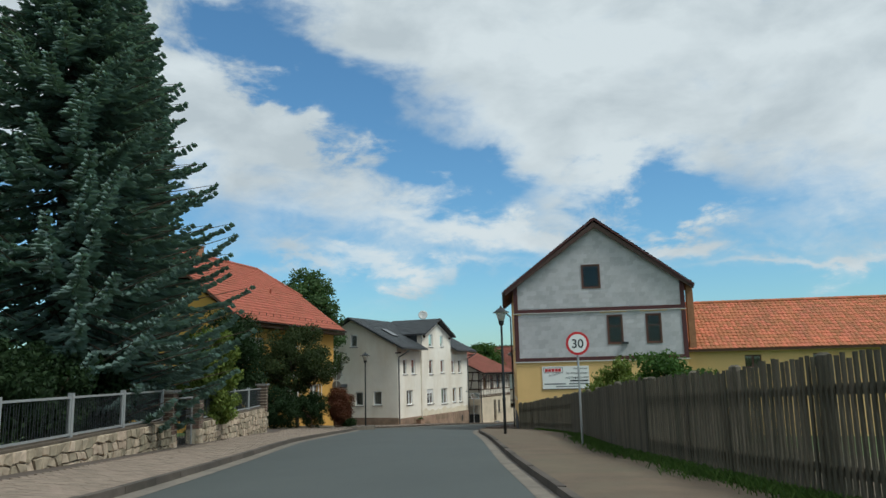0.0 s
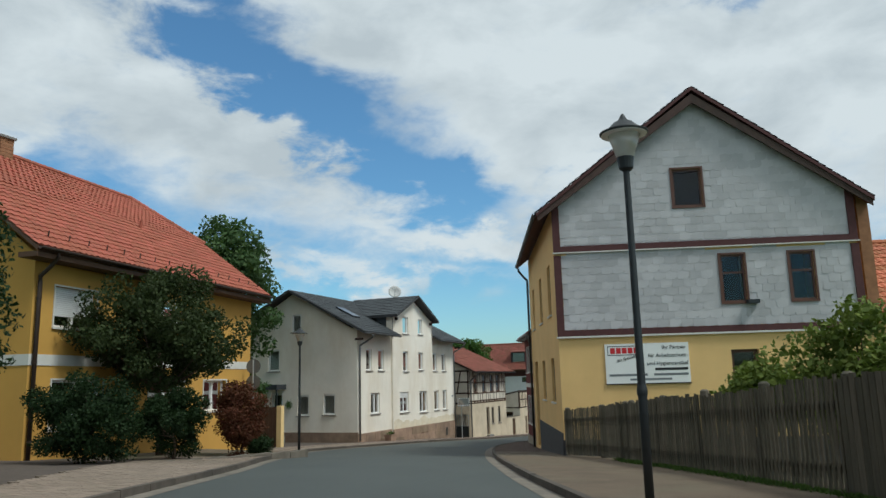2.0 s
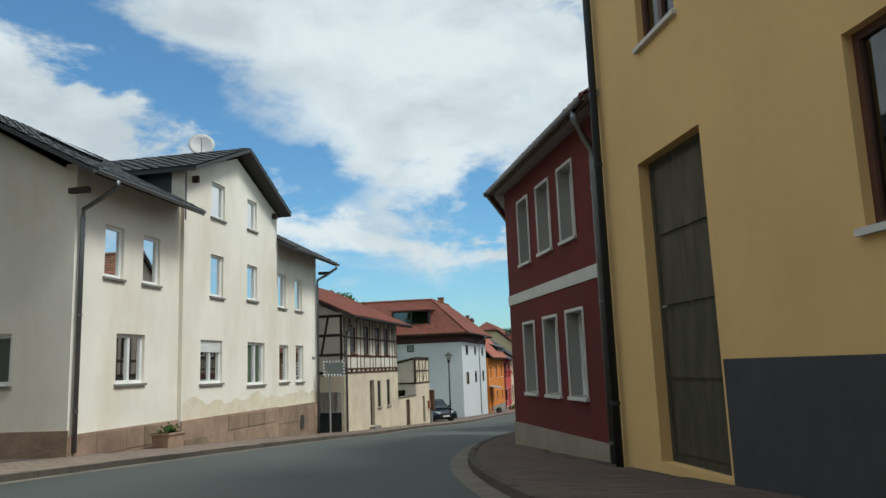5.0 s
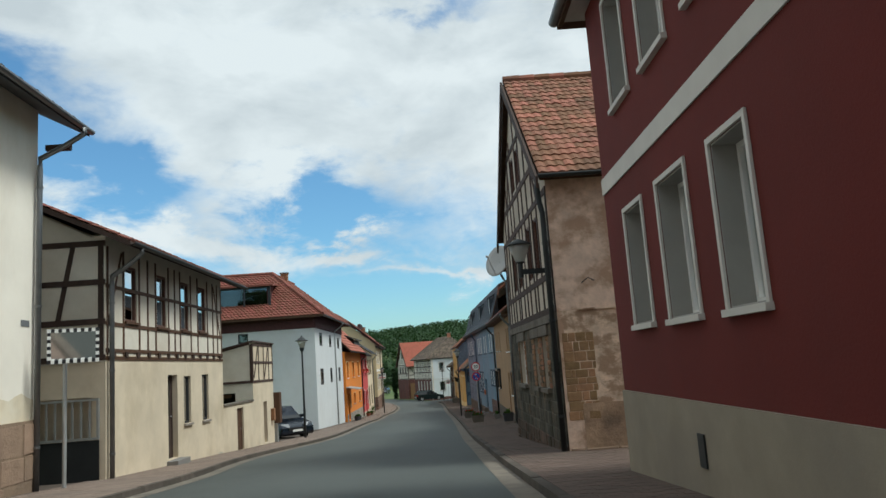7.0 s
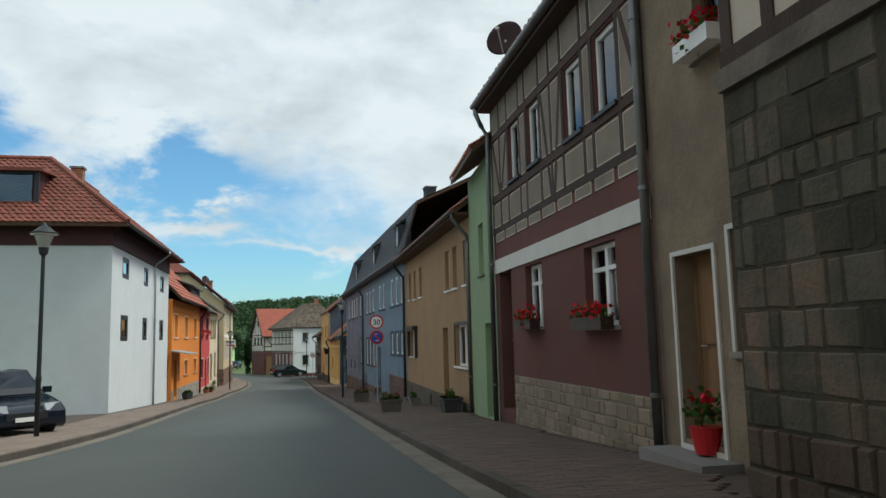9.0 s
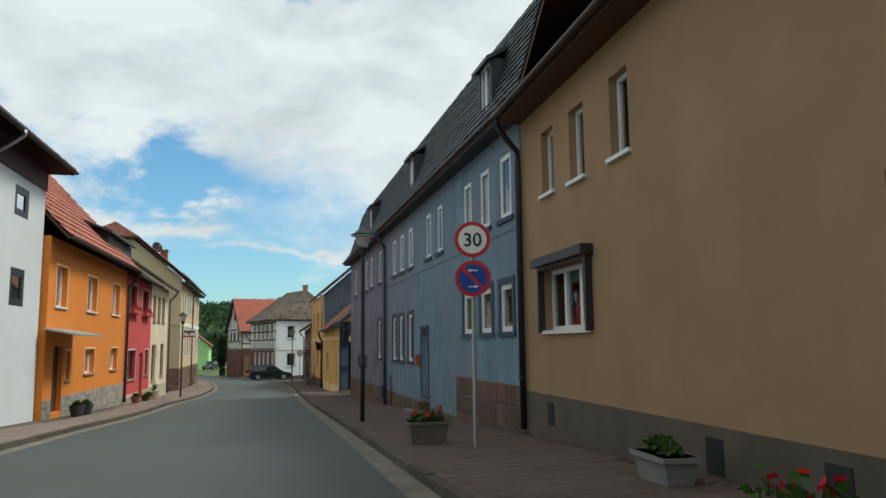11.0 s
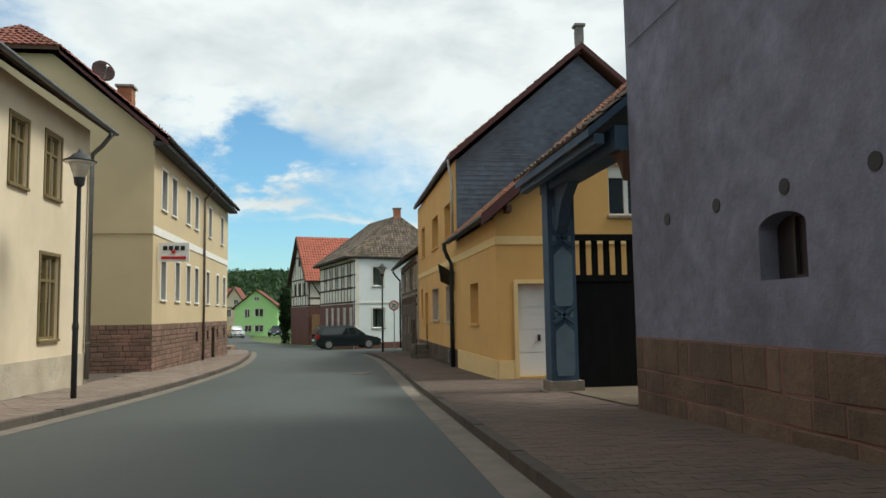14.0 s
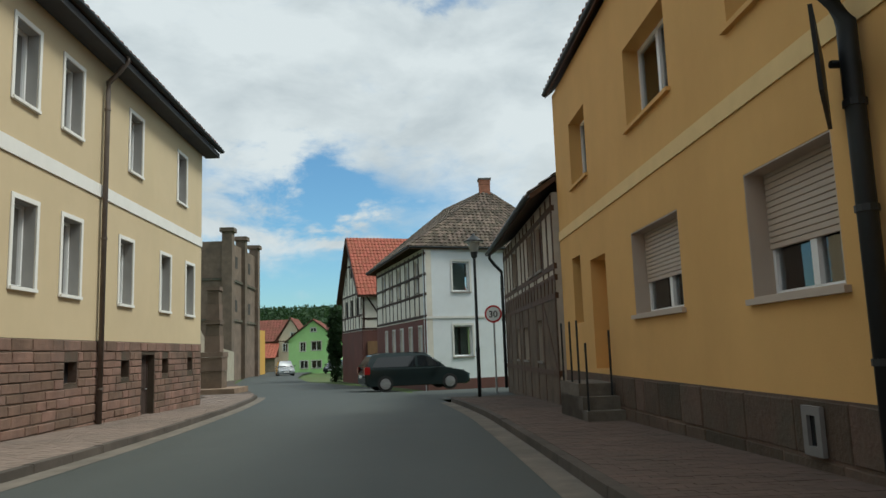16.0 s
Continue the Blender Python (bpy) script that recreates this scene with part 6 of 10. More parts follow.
stones(h, B0, 8.95, 16.0, -6.0, -4.86, "dark_sandstone", 0.6, 0.36, 0.03, jit=0.55, seed=22, gap=0.006)
plinth(h, B0, 16.0, 26.43, -6.5, -4.86, "red_sandstone", 0.012, "mortar_bed")
stones(h, B0, 16.0, 26.43, -6.3, -4.86, "dark_sandstone", 0.52, 0.36, 0.022, jit=0.65, seed=24, gap=0.002)
e0, e1 = B0.P(-0.05, 0.36, 1.12), B0.P(26.75, 0.36, 1.12)
k0, k1 = B0.P(-0.05, 0.0, 1.6), B0.P(26.75, 0.0, 1.6)
m0, m1 = B0.P(-0.05, -0.6, 3.6), B0.P(26.15, -0.6, 3.6)
t0, t1 = B0.P(-0.05, -5.2, 5.7), B0.P(23.5, -5.2, 5.7)
roof_face(h, e0, e1, k1, k0, "slate", flat=True, tw=0.3, th=0.24)
roof_face(h, k0, k1, m1, m0, "slate", flat=True, tw=0.22, th=0.16)
roof_face(h, m0, m1, t1, t0, "slate", flat=True, tw=0.24, th=0.17)
roof_face(h, B0.P(26.75, 0.0, 1.6), B0.P(26.75, -10.4, 1.6), B0.P(26.15, -9.5, 3.6), m1, "slate", flat=True, tw=0.3, th=0.24)
roof_face(h, m1, B0.P(26.15, -9.5, 3.6), t1, t1, "slate", flat=True, tw=0.3, th=0.24)
roof_face(h, B0.P(26.95, -10.4, 1.1), B0.P(-0.05, -10.4, 1.1), t0, t1, "slate", flat=True, tw=1.2, th=1.0)
part("eave_soffit", M().fbox(B0, 0, 26.6, 0.0, 0.34, 0.96, 1.06), MT["plinth_dark"], h)
gutter(h, B0.P(-0.05, 0.38, 1.11), B0.P(26.75, 0.38, 1.11), "dark_metal", 0.065)
downpipe(h, B0, 14.9, 0.38, 1.02, -5.6, "blue_trim", 0.06)
part("lightning_wire", M().tube([B0.P(0.3, 0.02, -1.05), B0.P(13.9, 0.02, -1.08), B0.P(19.3, 0.02, -0.92), B0.P(26.3, 0.02, -0.95)], 0.006, 5), MT["dark_metal"], h)
back_walls(h, B0, 0, 26.45, 10, -6.6, 1.1, MT["blue"], None)
chimney(h, -12.2, 118.5, 5.4, 7.7, 0.7, 0.9, "plinth_dark")
for u in (2.2, 10.35, 19.5):
    dz0, dz1 = 1.68, 2.85
    dm_ = part("dormer", M().fbox(B0, u - 0.47, u + 0.47, -0.62, -0.40, dz0 - 0.1, dz1), MT["slate"], h)
    for e in (-0.47, 0.35):
        part("dormer_cheek", M().fbox(B0, u + e, u + e + 0.12, -0.396, -0.03, dz0 - 0.1, dz1), MT["slate"], dm_)
    window(h, B0, (u - 0.35, u + 0.35, dz0, dz1), "white_pvc", rec=0.06, mull=2, curtain=0.3, sill=None, room=False)
    part("dormer_roof", M().prism([B0.P(u - 0.58, 0.1, dz1), B0.P(u + 0.58, 0.1, dz1), B0.P(u + 0.5, -0.85, dz1 + 0.55), B0.P(u - 0.5, -0.85, dz1 + 0.55)], (0, 0, 0.09)), MT["slate"], dm_)


# -- timber gateway beside the blue house --
h = thing("timber_gateway", (-16.6, 130.5, -5.9), "blue-painted timber gateway with carved post and small tiled roof", "gateway")
GP = Fr((-17.16, 131.5), (-16.66, 131.5), 1)
part("post", M().fbox(GP, 0.0, 0.5, -0.36, 0.0, -5.75, -2.15), MT["gate_blue"], h)
for z0, z1 in ((-5.65, -4.72), (-4.42, -3.35), (-3.05, -2.5)):
    part("post_panel", M().prism([GP.P(u, 0.028, z) for u, z in ((0.12, z0), (0.40, z0), (0.43, z0 + 0.12), (0.43, z1 - 0.16), (0.26, z1), (0.09, z1 - 0.16), (0.09, z0 + 0.12))], GP.n * 0.024), MT["blue_panel"], h)
for zc in (-4.57, -3.2):
    for s_ in (-1, 1):
        beam(h, GP, 0.06, zc - 0.15 * s_, 0.44, zc + 0.15 * s_, 0.06, 0.04, "gate_blue")
    for u in (0.11, 0.39):
        part("post_panel", M().prism([GP.P(u - 0.03, 0.02, zc - 0.05), GP.P(u + 0.03, 0.02, zc - 0.05), GP.P(u + 0.03, 0.02, zc + 0.05), GP.P(u - 0.03, 0.02, zc + 0.05)], GP.n * 0.016), MT["blue_panel"], h)
part("post_base", M().fbox(GP, -0.09, 0.66, -0.5, 0.12, -6.2, -5.92).fbox(GP, -0.04, 0.58, -0.44, 0.06, -5.92, -5.74), MT["mortar"], h)
part("lintel", M().box(-17.12, -16.78, 128.2, 132.1, -2.32, -1.98), MT["gate_blue"], h)
brace = [(131.5, -3.15), (131.5, -2.32), (130.6, -2.32), (130.75, -2.42), (131.02, -2.58), (131.2, -2.78), (131.3, -3.0)]
part("arch_brace", M().prism([V((-17.03, y, z)) for y, z in brace], (-0.18, 0, 0)), MT["gate_blue"], h)
part("wall_bracket", M().prism([V((-17.03, 128.2, -2.75)), V((-17.03, 128.2, -2.32)), V((-17.03, 128.6, -2.32)), V((-17.03, 128.36, -2.5))], (-0.18, 0, 0)), MT["brown_wood"], h)
roof_face(h, V((-17.5, 128.2, -2.02)), V((-17.5, 132.5, -2.02)), V((-16.3, 132.5, -1.05)), V((-16.3, 128.2, -1.05)), "mossy_tile", "gate_blue")
roof_face(h, V((-15.7, 132.5, -1.5)), V((-15.7, 128.2, -1.5)), V((-16.3, 128.2, -1.05)), V((-16.3, 132.5, -1.05)), "mossy_tile", "gate_blue")
part("eave_beam", M().box(-17.42, -17.28, 128.2, 132.45, -2.24, -2.1), MT["gate_blue"], h)
GL = Fr((-16.75, 132.2), (-13.95, 132.2), 1)
gl = part("gate_leaf", M().fbox(GL, 0, 2.8, -0.06, 0, -5.95, -3.95), MT["gate_black"], h, "open black boarded gate leaf")
fr_ = M()
ring(fr_, GL, 0, 2.8, -3.95, -3.05, 0.12, -0.06, 0.01)
part("gate_top", fr_, MT["gate_black"], gl)
for k in range(11):
    part("slat", M().fbox(GL, 0.18 + k * 0.235, 0.30 + k * 0.235, -0.05, -0.02, -3.85, -3.15), MT["gate_black"], gl)

# -- ochre house: low wing with garage, taller part with slate-clad gable --
Y1 = Fr((-17.2, 135.8), (-17.25, 153.1), -1)
YG = Fr((-17.2, 135.8), (-8.0, 135.8), 1)
h = thing("ochre_house", (-13, 144, -6.1), "ochre yellow rendered house with a garage wing and roller shutters", "house")
gar, gwin = (0.5, 3.0, -6.02, -3.84), (2.83, 3.83, -2.2, -0.93)
vg = 0.86
wall(h, YG, 0, 9.2, -7.2, [(0, -2.2), (9.2, -2.2 + 9.2 * vg)], [gar, gwin], MT["ochre"])
window(h, YG, gwin, "white_pvc", mull=2, curtain=0.5, shutter=0.25)
g_ = part("garage_door", M().fbox(YG, gar[0], gar[1], -0.23, -0.19, gar[2], gar[3]), MT["white_pvc"], h, "white sectional garage door")
for k in range(4):
    z0 = gar[2] + (gar[3] - gar[2]) * k / 4
    part("door_panel", M().fbox(YG, gar[0], gar[1], -0.187, -0.16, z0 + 0.006, z0 + (gar[3] - gar[2]) / 4 - 0.006), MT["white_pvc"], g_)
part("garage_handle", M().fbox(YG, 1.0, 1.06, -0.16, -0.11, -5.2, -5.05), MT["dark_metal"], g_)
t = M()
ring(t, YG, gar[0] - 0.1, gar[1] + 0.1, gar[2] - 0.3, gar[3] + 0.1, 0.1, 0.003, 0.025)
part("garage_surround", t, MT["pale_ochre"], h)
y_near = [(2.38, 3.61, -4.79, -3.7)]
wall(h, Y1, 0, 5.9, -7.2, [(0, -2.25), (5.9, -2.25)], y_near, MT["ochre"], name="wing_wall")
window(h, Y1, y_near[0], "white_pvc", mull=2, rec=0.25, curtain=0.2, sill="ochre")
y_up = [(7.1, 8.5, -2.0, -0.78), (10.23, 12.01, -2.0, -0.78), (14.55, 15.85, -2.03, -0.72)]
y_lo = [(6.92, 8.45, -4.78, -3.56), (10.27, 12.2, -4.75, -3.54)]
y_do = [(13.7, 14.74, -5.58, -3.63), (15.5, 16.2, -4.72, -3.42)]
wall(h, Y1, 5.9, Y1.L, -7.4, [(5.9, 0.4), (Y1.L, 0.4)], y_up + y_lo + y_do, MT["ochre"], name="tall_wall")
for o in y_up:
    window(h, Y1, o, "white_pvc", mull=2, rec=0.24, curtain=0.3, sill="ochre")
for i, o in enumerate(y_lo):
    window(h, Y1, o, "white_pvc", mull=2, rec=0.22, curtain=0.0, shutter=0.62, sill="shutter_beige", blind="shutter_beige", lining="shutter_beige")
door(h, Y1, y_do[0], "ochre", rec=0.3, panels=3)
window(h, Y1, y_do[1], "dark_frame", rec=0.25, mull=1, curtain=0, sill=None)
part("band", M().fbox(Y1, 0.0, Y1.L, 0.003, 0.02, -2.9, -2.7), MT["pale_ochre"], h)
part("band", M().fbox(YG, 0.0, 9.2, 0.003, 0.02, -2.9, -2.7), MT["pale_ochre"], h)
plinth(h, Y1, 0, 5.9, -7.2, -5.64, "pale_ochre", 0.02)
plinth(h, YG, 0, gar[0] - 0.1, -7.2, -5.64, "pale_ochre", 0.02)
plinth(h, Y1, 5.9, Y1.L, -7.4, -5.66, "brown_stone", 0.012)
stones(h, Y1, 6.0, 13.7, -6.9, -5.67, "brown_stone", 0.75, 0.42, 0.03, jit=0.5, seed=31, gap=0.004)
t = M()
ring(t, Y1, 7.36, 7.64, -6.12, -5.72, 0.075, 0.036, 0.075)
part("cellar_pane", M().fbox(Y1, 7.43, 7.57, 0.03, 0.045, -6.05, -5.79), MT["car_glass"], h)
part("cellar_window", t, MT["concrete"], h)
# wing roof: rises away from the street; its verge shows over the garage wall
roof_face(h, V((-17.48, 135.45, -2.218)), V((-17.48, 141.7, -2.218)), V((-11.2, 141.7, 3.18)), V((-11.2, 135.45, 3.18)), "old_tile", "brown_wood")
roof_face(h, V((-4.6, 141.7, -2.45)), V((-4.6, 135.45, -2.45)), V((-11.2, 135.45, 3.18)), V((-11.2, 141.7, 3.18)), "old_tile", "brown_wood")
part("verge_board", M().prism([V((-17.62, 135.4, -2.22)), V((-11.2, 135.4, 3.3)), V((-11.2, 135.4, 3.03)), V((-17.62, 135.4, -2.50))], (0, 0.05, 0)), MT["trim_maroon"], h)
for k in range(6):
    x = -17.0 + k * 1.0
    part("rafter_end", M().box(x, x + 0.12, 135.42, 135.8, -2.17 + (x + 17.2) * 0.855 - 0.16, -2.17 + (x + 17.2) * 0.855), MT["brown_wood"], h)
gutter(h, (-17.54, 135.4, -2.25), (-17.54, 142.4, -2.25), "dark_metal")
downpipe(h, Y1, 6.42, 0.32, -2.32, -6.25, "dark_metal", 0.07)
# tall part
SGB = Fr((-17.2, 141.7), (-8.8, 141.7), 1)
wall(h, SGB, 0, 8.4, -3.5, [(0, 0.35), (4.2, 3.95), (8.4, 0.35)], [], MT["blue_slate"], name="slate_gable", label="gable clad in blue-grey slates")
tile_field(h, SGB.P(0.05, 0.01, -2.4), SGB.P(8.35, 0.01, -2.4), SGB.P(8.35, 0.015, 0.35), SGB.P(0.05, 0.01, 0.35), "blue_slate", flat=True, tw=0.22, th=0.15, name="slate_cladding", lift=0.002, off=0.004, bump=0.006)
tile_field(h, SGB.P(0.1, 0.01, 0.36), SGB.P(8.3, 0.01, 0.36), SGB.P(4.25, 0.015, 3.88), SGB.P(4.15, 0.01, 3.88), "blue_slate", flat=True, tw=0.22, th=0.15, name="slate_cladding", lift=0.002, off=0.004, bump=0.006)
roof_face(h, V((-17.38, 141.4, 0.52)), V((-17.38, 153.25, 0.52)), V((-13.0, 153.25, 4.2)), V((-13.0, 141.4, 4.2)), "old_tile")
roof_face(h, V((-8.35, 153.4, 0.32)), V((-8.35, 141.4, 0.32)), V((-13.0, 141.4, 4.2)), V((-13.0, 153.4, 4.2)), "old_tile", th=0.8, tw=0.6)
part("verge_board", M().prism([V((-17.42, 141.36, 0.52)), V((-13.0, 141.36, 4.28)), V((-13.0, 141.36, 4.08)), V((-17.42, 141.36, 0.32))], (0, 0.05, 0)), MT["trim_maroon"], h)
part("verge_board", M().prism([V((-8.3, 141.36, 0.36)), V((-13.0, 141.36, 4.28)), V((-13.0, 141.36, 4.08)), V((-8.3, 141.36, 0.14))], (0, 0.05, 0)), MT["trim_maroon"], h)
gutter(h, (-17.37, 141.4, 0.50), (-17.39, 153.25, 0.50), "dark_metal", 0.06)
downpipe(h, Y1, 6.05, 0.2, 0.42, -2.2, "galvanised", 0.045)
chimney(h, -12.95, 141.75, 4.0, 4.95, 0.24, 0.24, "concrete")
part("back_wall", M().box(-8.3, -8.0, 135.8, 141.7, -7.2, 3.0).box(-9.1, -8.8, 141.7, 153.1, -7.4, 0.35).box(-17.2, -8.8, 152.85, 153.1, -7.4, 0.35).prism([V((-17.2, 153.0, 0.35)), V((-8.8, 153.0, 0.35)), V((-13.0, 153.0, 3.95))], (0, 0.2, 0)), MT["ochre"], h)
st = thing("entrance_steps", Y1.P(14.5, 0.8, -6.4), "stone entrance steps with thin iron railings", "steps")
for k in range(4):
    part("step", M().fbox(Y1, 12.75 + 0.26 * k, 15.0, 0.02, 0.62, -6.9 + 0.1 * k, -6.38 + 0.2 * k), MT["dark_concrete"], st)
part("bottom_slab", M().fbox(Y1, 13.0, 13.8, 0.66, 1.1, -6.9, -6.42), MT["concrete"], st)
for u, d, zb in ((13.1, 0.57, -6.18), (13.65, 0.57, -5.8), (14.2, 0.57, -5.8), (14.9, 0.57, -5.8), (13.5, 0.08, -5.98)):
    part("railing_post", M().tube([Y1.P(u, d, zb), Y1.P(u, d, zb + 1.05)], 0.018, 6), MT["dark_metal"], st)

# tilted black notice board by the downpipe
nb = thing("notice_board", Y1.P(5.9, 0.5, -3.5), "dark metal projecting sign seen from behind on the wall", "sign")
part("board", M().prism([V((-17.34, 142.5, -3.1)), V((-17.78, 141.84, -2.95)), V((-17.68, 141.98, -3.5)), V((-17.32, 142.52, -3.62))], (0.025, -0.015, 0)), MT["dark_metal"], nb)
part("bracket", M().tube([Y1.P(6.5, 0.0, -3.2), Y1.P(6.5, 0.2, -3.2)], 0.03, 6), MT["dark_metal"], nb)

# -- brown half-timbered house at the corner --
BW = Fr((-17.35, 153.3), (-17.25, 163.0), -1)
h = thing("brown_timber_house", BW.P(5, -3, -6.5), "weathered brown half-timbered house with bare grey ground floor", "house")
bw_up = [(1.6, 2.5, -3.3, -2.2), (3.0, 3.8, -3.3, -2.2), (6.3, 7.2, -3.3, -2.2)]
bw_lo = [(4.4, 5.2, -5.5, -4.6), (6.2, 6.8, -5.5, -4.6), (2.0, 2.7, -5.5, -4.5)]
wall(h, BW, 0, BW.L, -7.6, [(0, -1.75), (BW.L, -1.75)], bw_up + bw_lo, MT["dull_panel"])
for o in bw_up + bw_lo:
    window(h, BW, o, "brown_frame", rec=0.1, mull=2, curtain=0.3)
wall(h, Fr(BW.P(0, 0.02, 0)[:2], BW.P(BW.L, 0.02, 0)[:2], -1), 0, BW.L, -7.4, [(0, -3.72), (BW.L, -3.72)], bw_lo, MT["dark_render"], th=0.017, name="ground_floor_render")
timber_grid(h, BW, 0, BW.L, [-3.65, -3.4, -2.1], [(u, -3.65, -1.8) for u in (0.1, 0.8, 1.5, 2.6, 2.95, 3.9, 4.6, 5.3, 6.2, 7.3, 8.0, 8.8, 9.6)], mat="brown_wood")
for k in range(18):
    beam(h, BW, 0.3 + k * 0.53, -4.0, 0.3 + k * 0.53, -3.65, 0.08, 0.04, "brown_wood")
timber_grid(h, BW, 0, BW.L, [-4.05, -5.75], [(u, -6.5, -4.05) for u in (0.1, 1.8, 2.9, 4.2, 5.4, 6.0, 7.0, 8.2, 9.5)], [(0.2, -5.7, 1.7, -4.1), (8.3, -4.1, 9.4, -5.7)], mat="brown_wood", proud=0.035)
chimney(h, -14.4, 158.5, 0.2, 1.75, 0.5, 0.5)
roof_face(h, BW.P(-0.1, 0.5, -1.8), BW.P(BW.L + 0.3, 0.5, -1.8), BW.P(BW.L + 0.3, -4.5, 1.6), BW.P(-0.1, -4.5, 1.6), "mossy_tile")
roof_face(h, BW.P(BW.L + 0.3, -9.5, -1.8), BW.P(-0.1, -9.5, -1.8), BW.P(-0.1, -4.5, 1.6), BW.P(BW.L + 0.3, -4.5, 1.6), "mossy_tile", th=0.8, tw=0.6)
gutter(h, BW.P(-0.1, 0.55, -1.82), BW.P(BW.L + 0.3, 0.55, -1.82), "dark_metal")
downpipe(h, BW, BW.L - 0.1, 0.5, -1.9, -6.5, "dark_metal")
back_walls(h, BW, 0, BW.L, 9, -7.6, -1.8, MT["rough_brown"], 1.4)

# -- white corner house with hipped mossy roof and timbered side --
W1 = Fr((-19.9, 170.5), (-12.9, 173.1), 1)
W2 = Fr((-19.9, 170.5), (-22.6, 181.2), -1)
h = thing("white_corner_house", (-17.5, 176, -6.8), "white corner house with half-timbered side and mossy hipped roof", "house")
ww = [(1.36, 2.21, -2.5, -1.1), (1.33, 2.26, -5.45, -4.05), (4.6, 5.4, -2.5, -1.1), (4.6, 5.4, -5.45, -4.05)]
wall(h, W1, 0, W1.L, -7.8, [(0, -0.5), (W1.L, -0.5)], ww, MT["clean_white"])
for o in ww:
    window(h, W1, o, "white_pvc", "band", 0.09, mull=1, curtain=0.0, glass="mild_pane")
    part("net_curtain", M().fbox(W1, o[0] + 0.06, o[1] - 0.06, -0.42, -0.40, o[2] + 0.06, o[3] - 0.06), MT["net_curtain"], h)
part("string_course", M().fbox(W1, 0, W1.L, 0.003, 0.04, -3.72, -3.62), MT["band"], h)
plinth(h, W1, 0, W1.L, -7.8, -6.45, "maroon", 0.03)
wv = [(1.2 + 1.85 * k, 1.85 + 1.85 * k, -2.45, -0.95) for k in range(5)]
wl_ = [(0.7 + 1.85 * k, 1.35 + 1.85 * k, -5.65, -4.05) for k in range(5)]
wall(h, W2, 0, W2.L, -7.8, [(0, -0.5), (W2.L, -0.5)], wv + wl_, MT["panel"], name="timber_wall")
wall(h, Fr(W2.P(0, 0.02, 0)[:2], W2.P(W2.L, 0.02, 0)[:2], -1), 0, W2.L, -7.6, [(0, -3.72), (W2.L, -3.72)], wl_, MT["maroon"], th=0.017, name="ground_floor_render")
for o in wv + wl_:
    window(h, W2, o, "white_pvc", "band" if o[3] < -3 else None, 0.07, rec=0.08, mull=1, curtain=0.5)
timber_grid(h, W2, 0, W2.L, [-3.6, -2.6, -1.7, -0.75], [(u, -3.6, -0.6) for k in range(5) for u in (0.1 + 1.85 * k, 1.1 + 1.85 * k, 1.95 + 1.85 * k)] + [(W2.L - 0.1, -3.6, -0.6)])
c = [W1.P(-0.5, 0.5, -0.45), W1.P(W1.L + 0.5, 0.5, -0.45), W1.P(W1.L + 0.5, -11.6, -0.45), W1.P(-0.5, -11.6, -0.45)]
c[0], c[3] = V((-20.6, 170.2, -0.45)), W2.P(W2.L + 0.4, 0.5, -0.45)
ra, rb = V((-16.5, 174.6, 3.0)), V((-18.4, 179.5, 3.0))
roof_face(h, c[0], c[1], ra, ra, "mossy_tile")
roof_face(h, c[3], c[0], ra, rb, "mossy_tile")
roof_face(h, c[1], c[2], rb, ra, "mossy_tile")
roof_face(h, c[2], c[3], rb, rb, "mossy_tile")
gutter(h, c[0], c[1], "dark_metal")
gutter(h, c[3], c[0], "dark_metal")
chimney(h, -16.6, 174.6, 2.6, 3.5, 0.55, 0.55)
chimney(h, -13.9, 175.5, 0.8, 2.6, 0.6, 0.6)
part("back_wall", M().box(-14.2, -13.9, 173, 183, -7.8, -0.5), MT["clean_white"], h)

# -- half-timbered house with a red roof beyond --
HA, HB = (-23.75, 185.2), (-25.65, 191.8)
T1 = Fr(HA, HB, -1)
T2 = Fr(HA, (-16.9, 187.17), 1)
h = thing("timbered_gable_house", (-22, 188, -7), "white half-timbered house with red pantiles and dark lower storey", "house")
tg = [(1.15, 1.95, -2.7, -1.5), (2.95, 3.75, -2.7, -1.5), (4.75, 5.55, -2.7, -1.5), (3.1, 3.8, 0.0, 0.8)]
wall(h, T1, 0, T1.L, -8, [(0, -1.2), (T1.L / 2, 2.6), (T1.L, -1.2)], tg, MT["panel"])
for o in tg:
    window(h, T1, o, "dark_frame", rec=0.05, mull=2, curtain=0.2, sill=None)
timber_grid(h, T1, 0, T1.L, [-3.6, -2.7, -1.2], [(u, -3.6, -1.2) for u in (0.1, 1.0, 2.05, 2.85, 3.85, 4.65, 5.65, 6.75)], [(0.2, -1.3, 0.95, -3.5), (6.7, -1.3, 5.8, -3.5)])
timber_grid(h, T1, 1.7, T1.L - 1.7, [0.9], [(u, -1.2, 0.9) for u in (2.0, 3.0, 3.9, 4.9)], [(1.0, -1.0, 1.8, 0.5), (5.9, -1.0, 5.1, 0.5)])
plinth(h, T1, 0, T1.L, -8, -3.7, "maroon", 0.03, "lower_storey")
tw_ = [(2.6, 3.2, -2.75, -1.6), (4.4, 5.0, -2.75, -1.6)]
wall(h, T2, 0, T2.L, -8, [(0, -1.3), (T2.L, -1.3)], tw_, MT["panel"], name="eave_wall")
for o in tw_:
    window(h, T2, o, "dark_frame", rec=0.05, mull=1, curtain=0.0, sill=None)
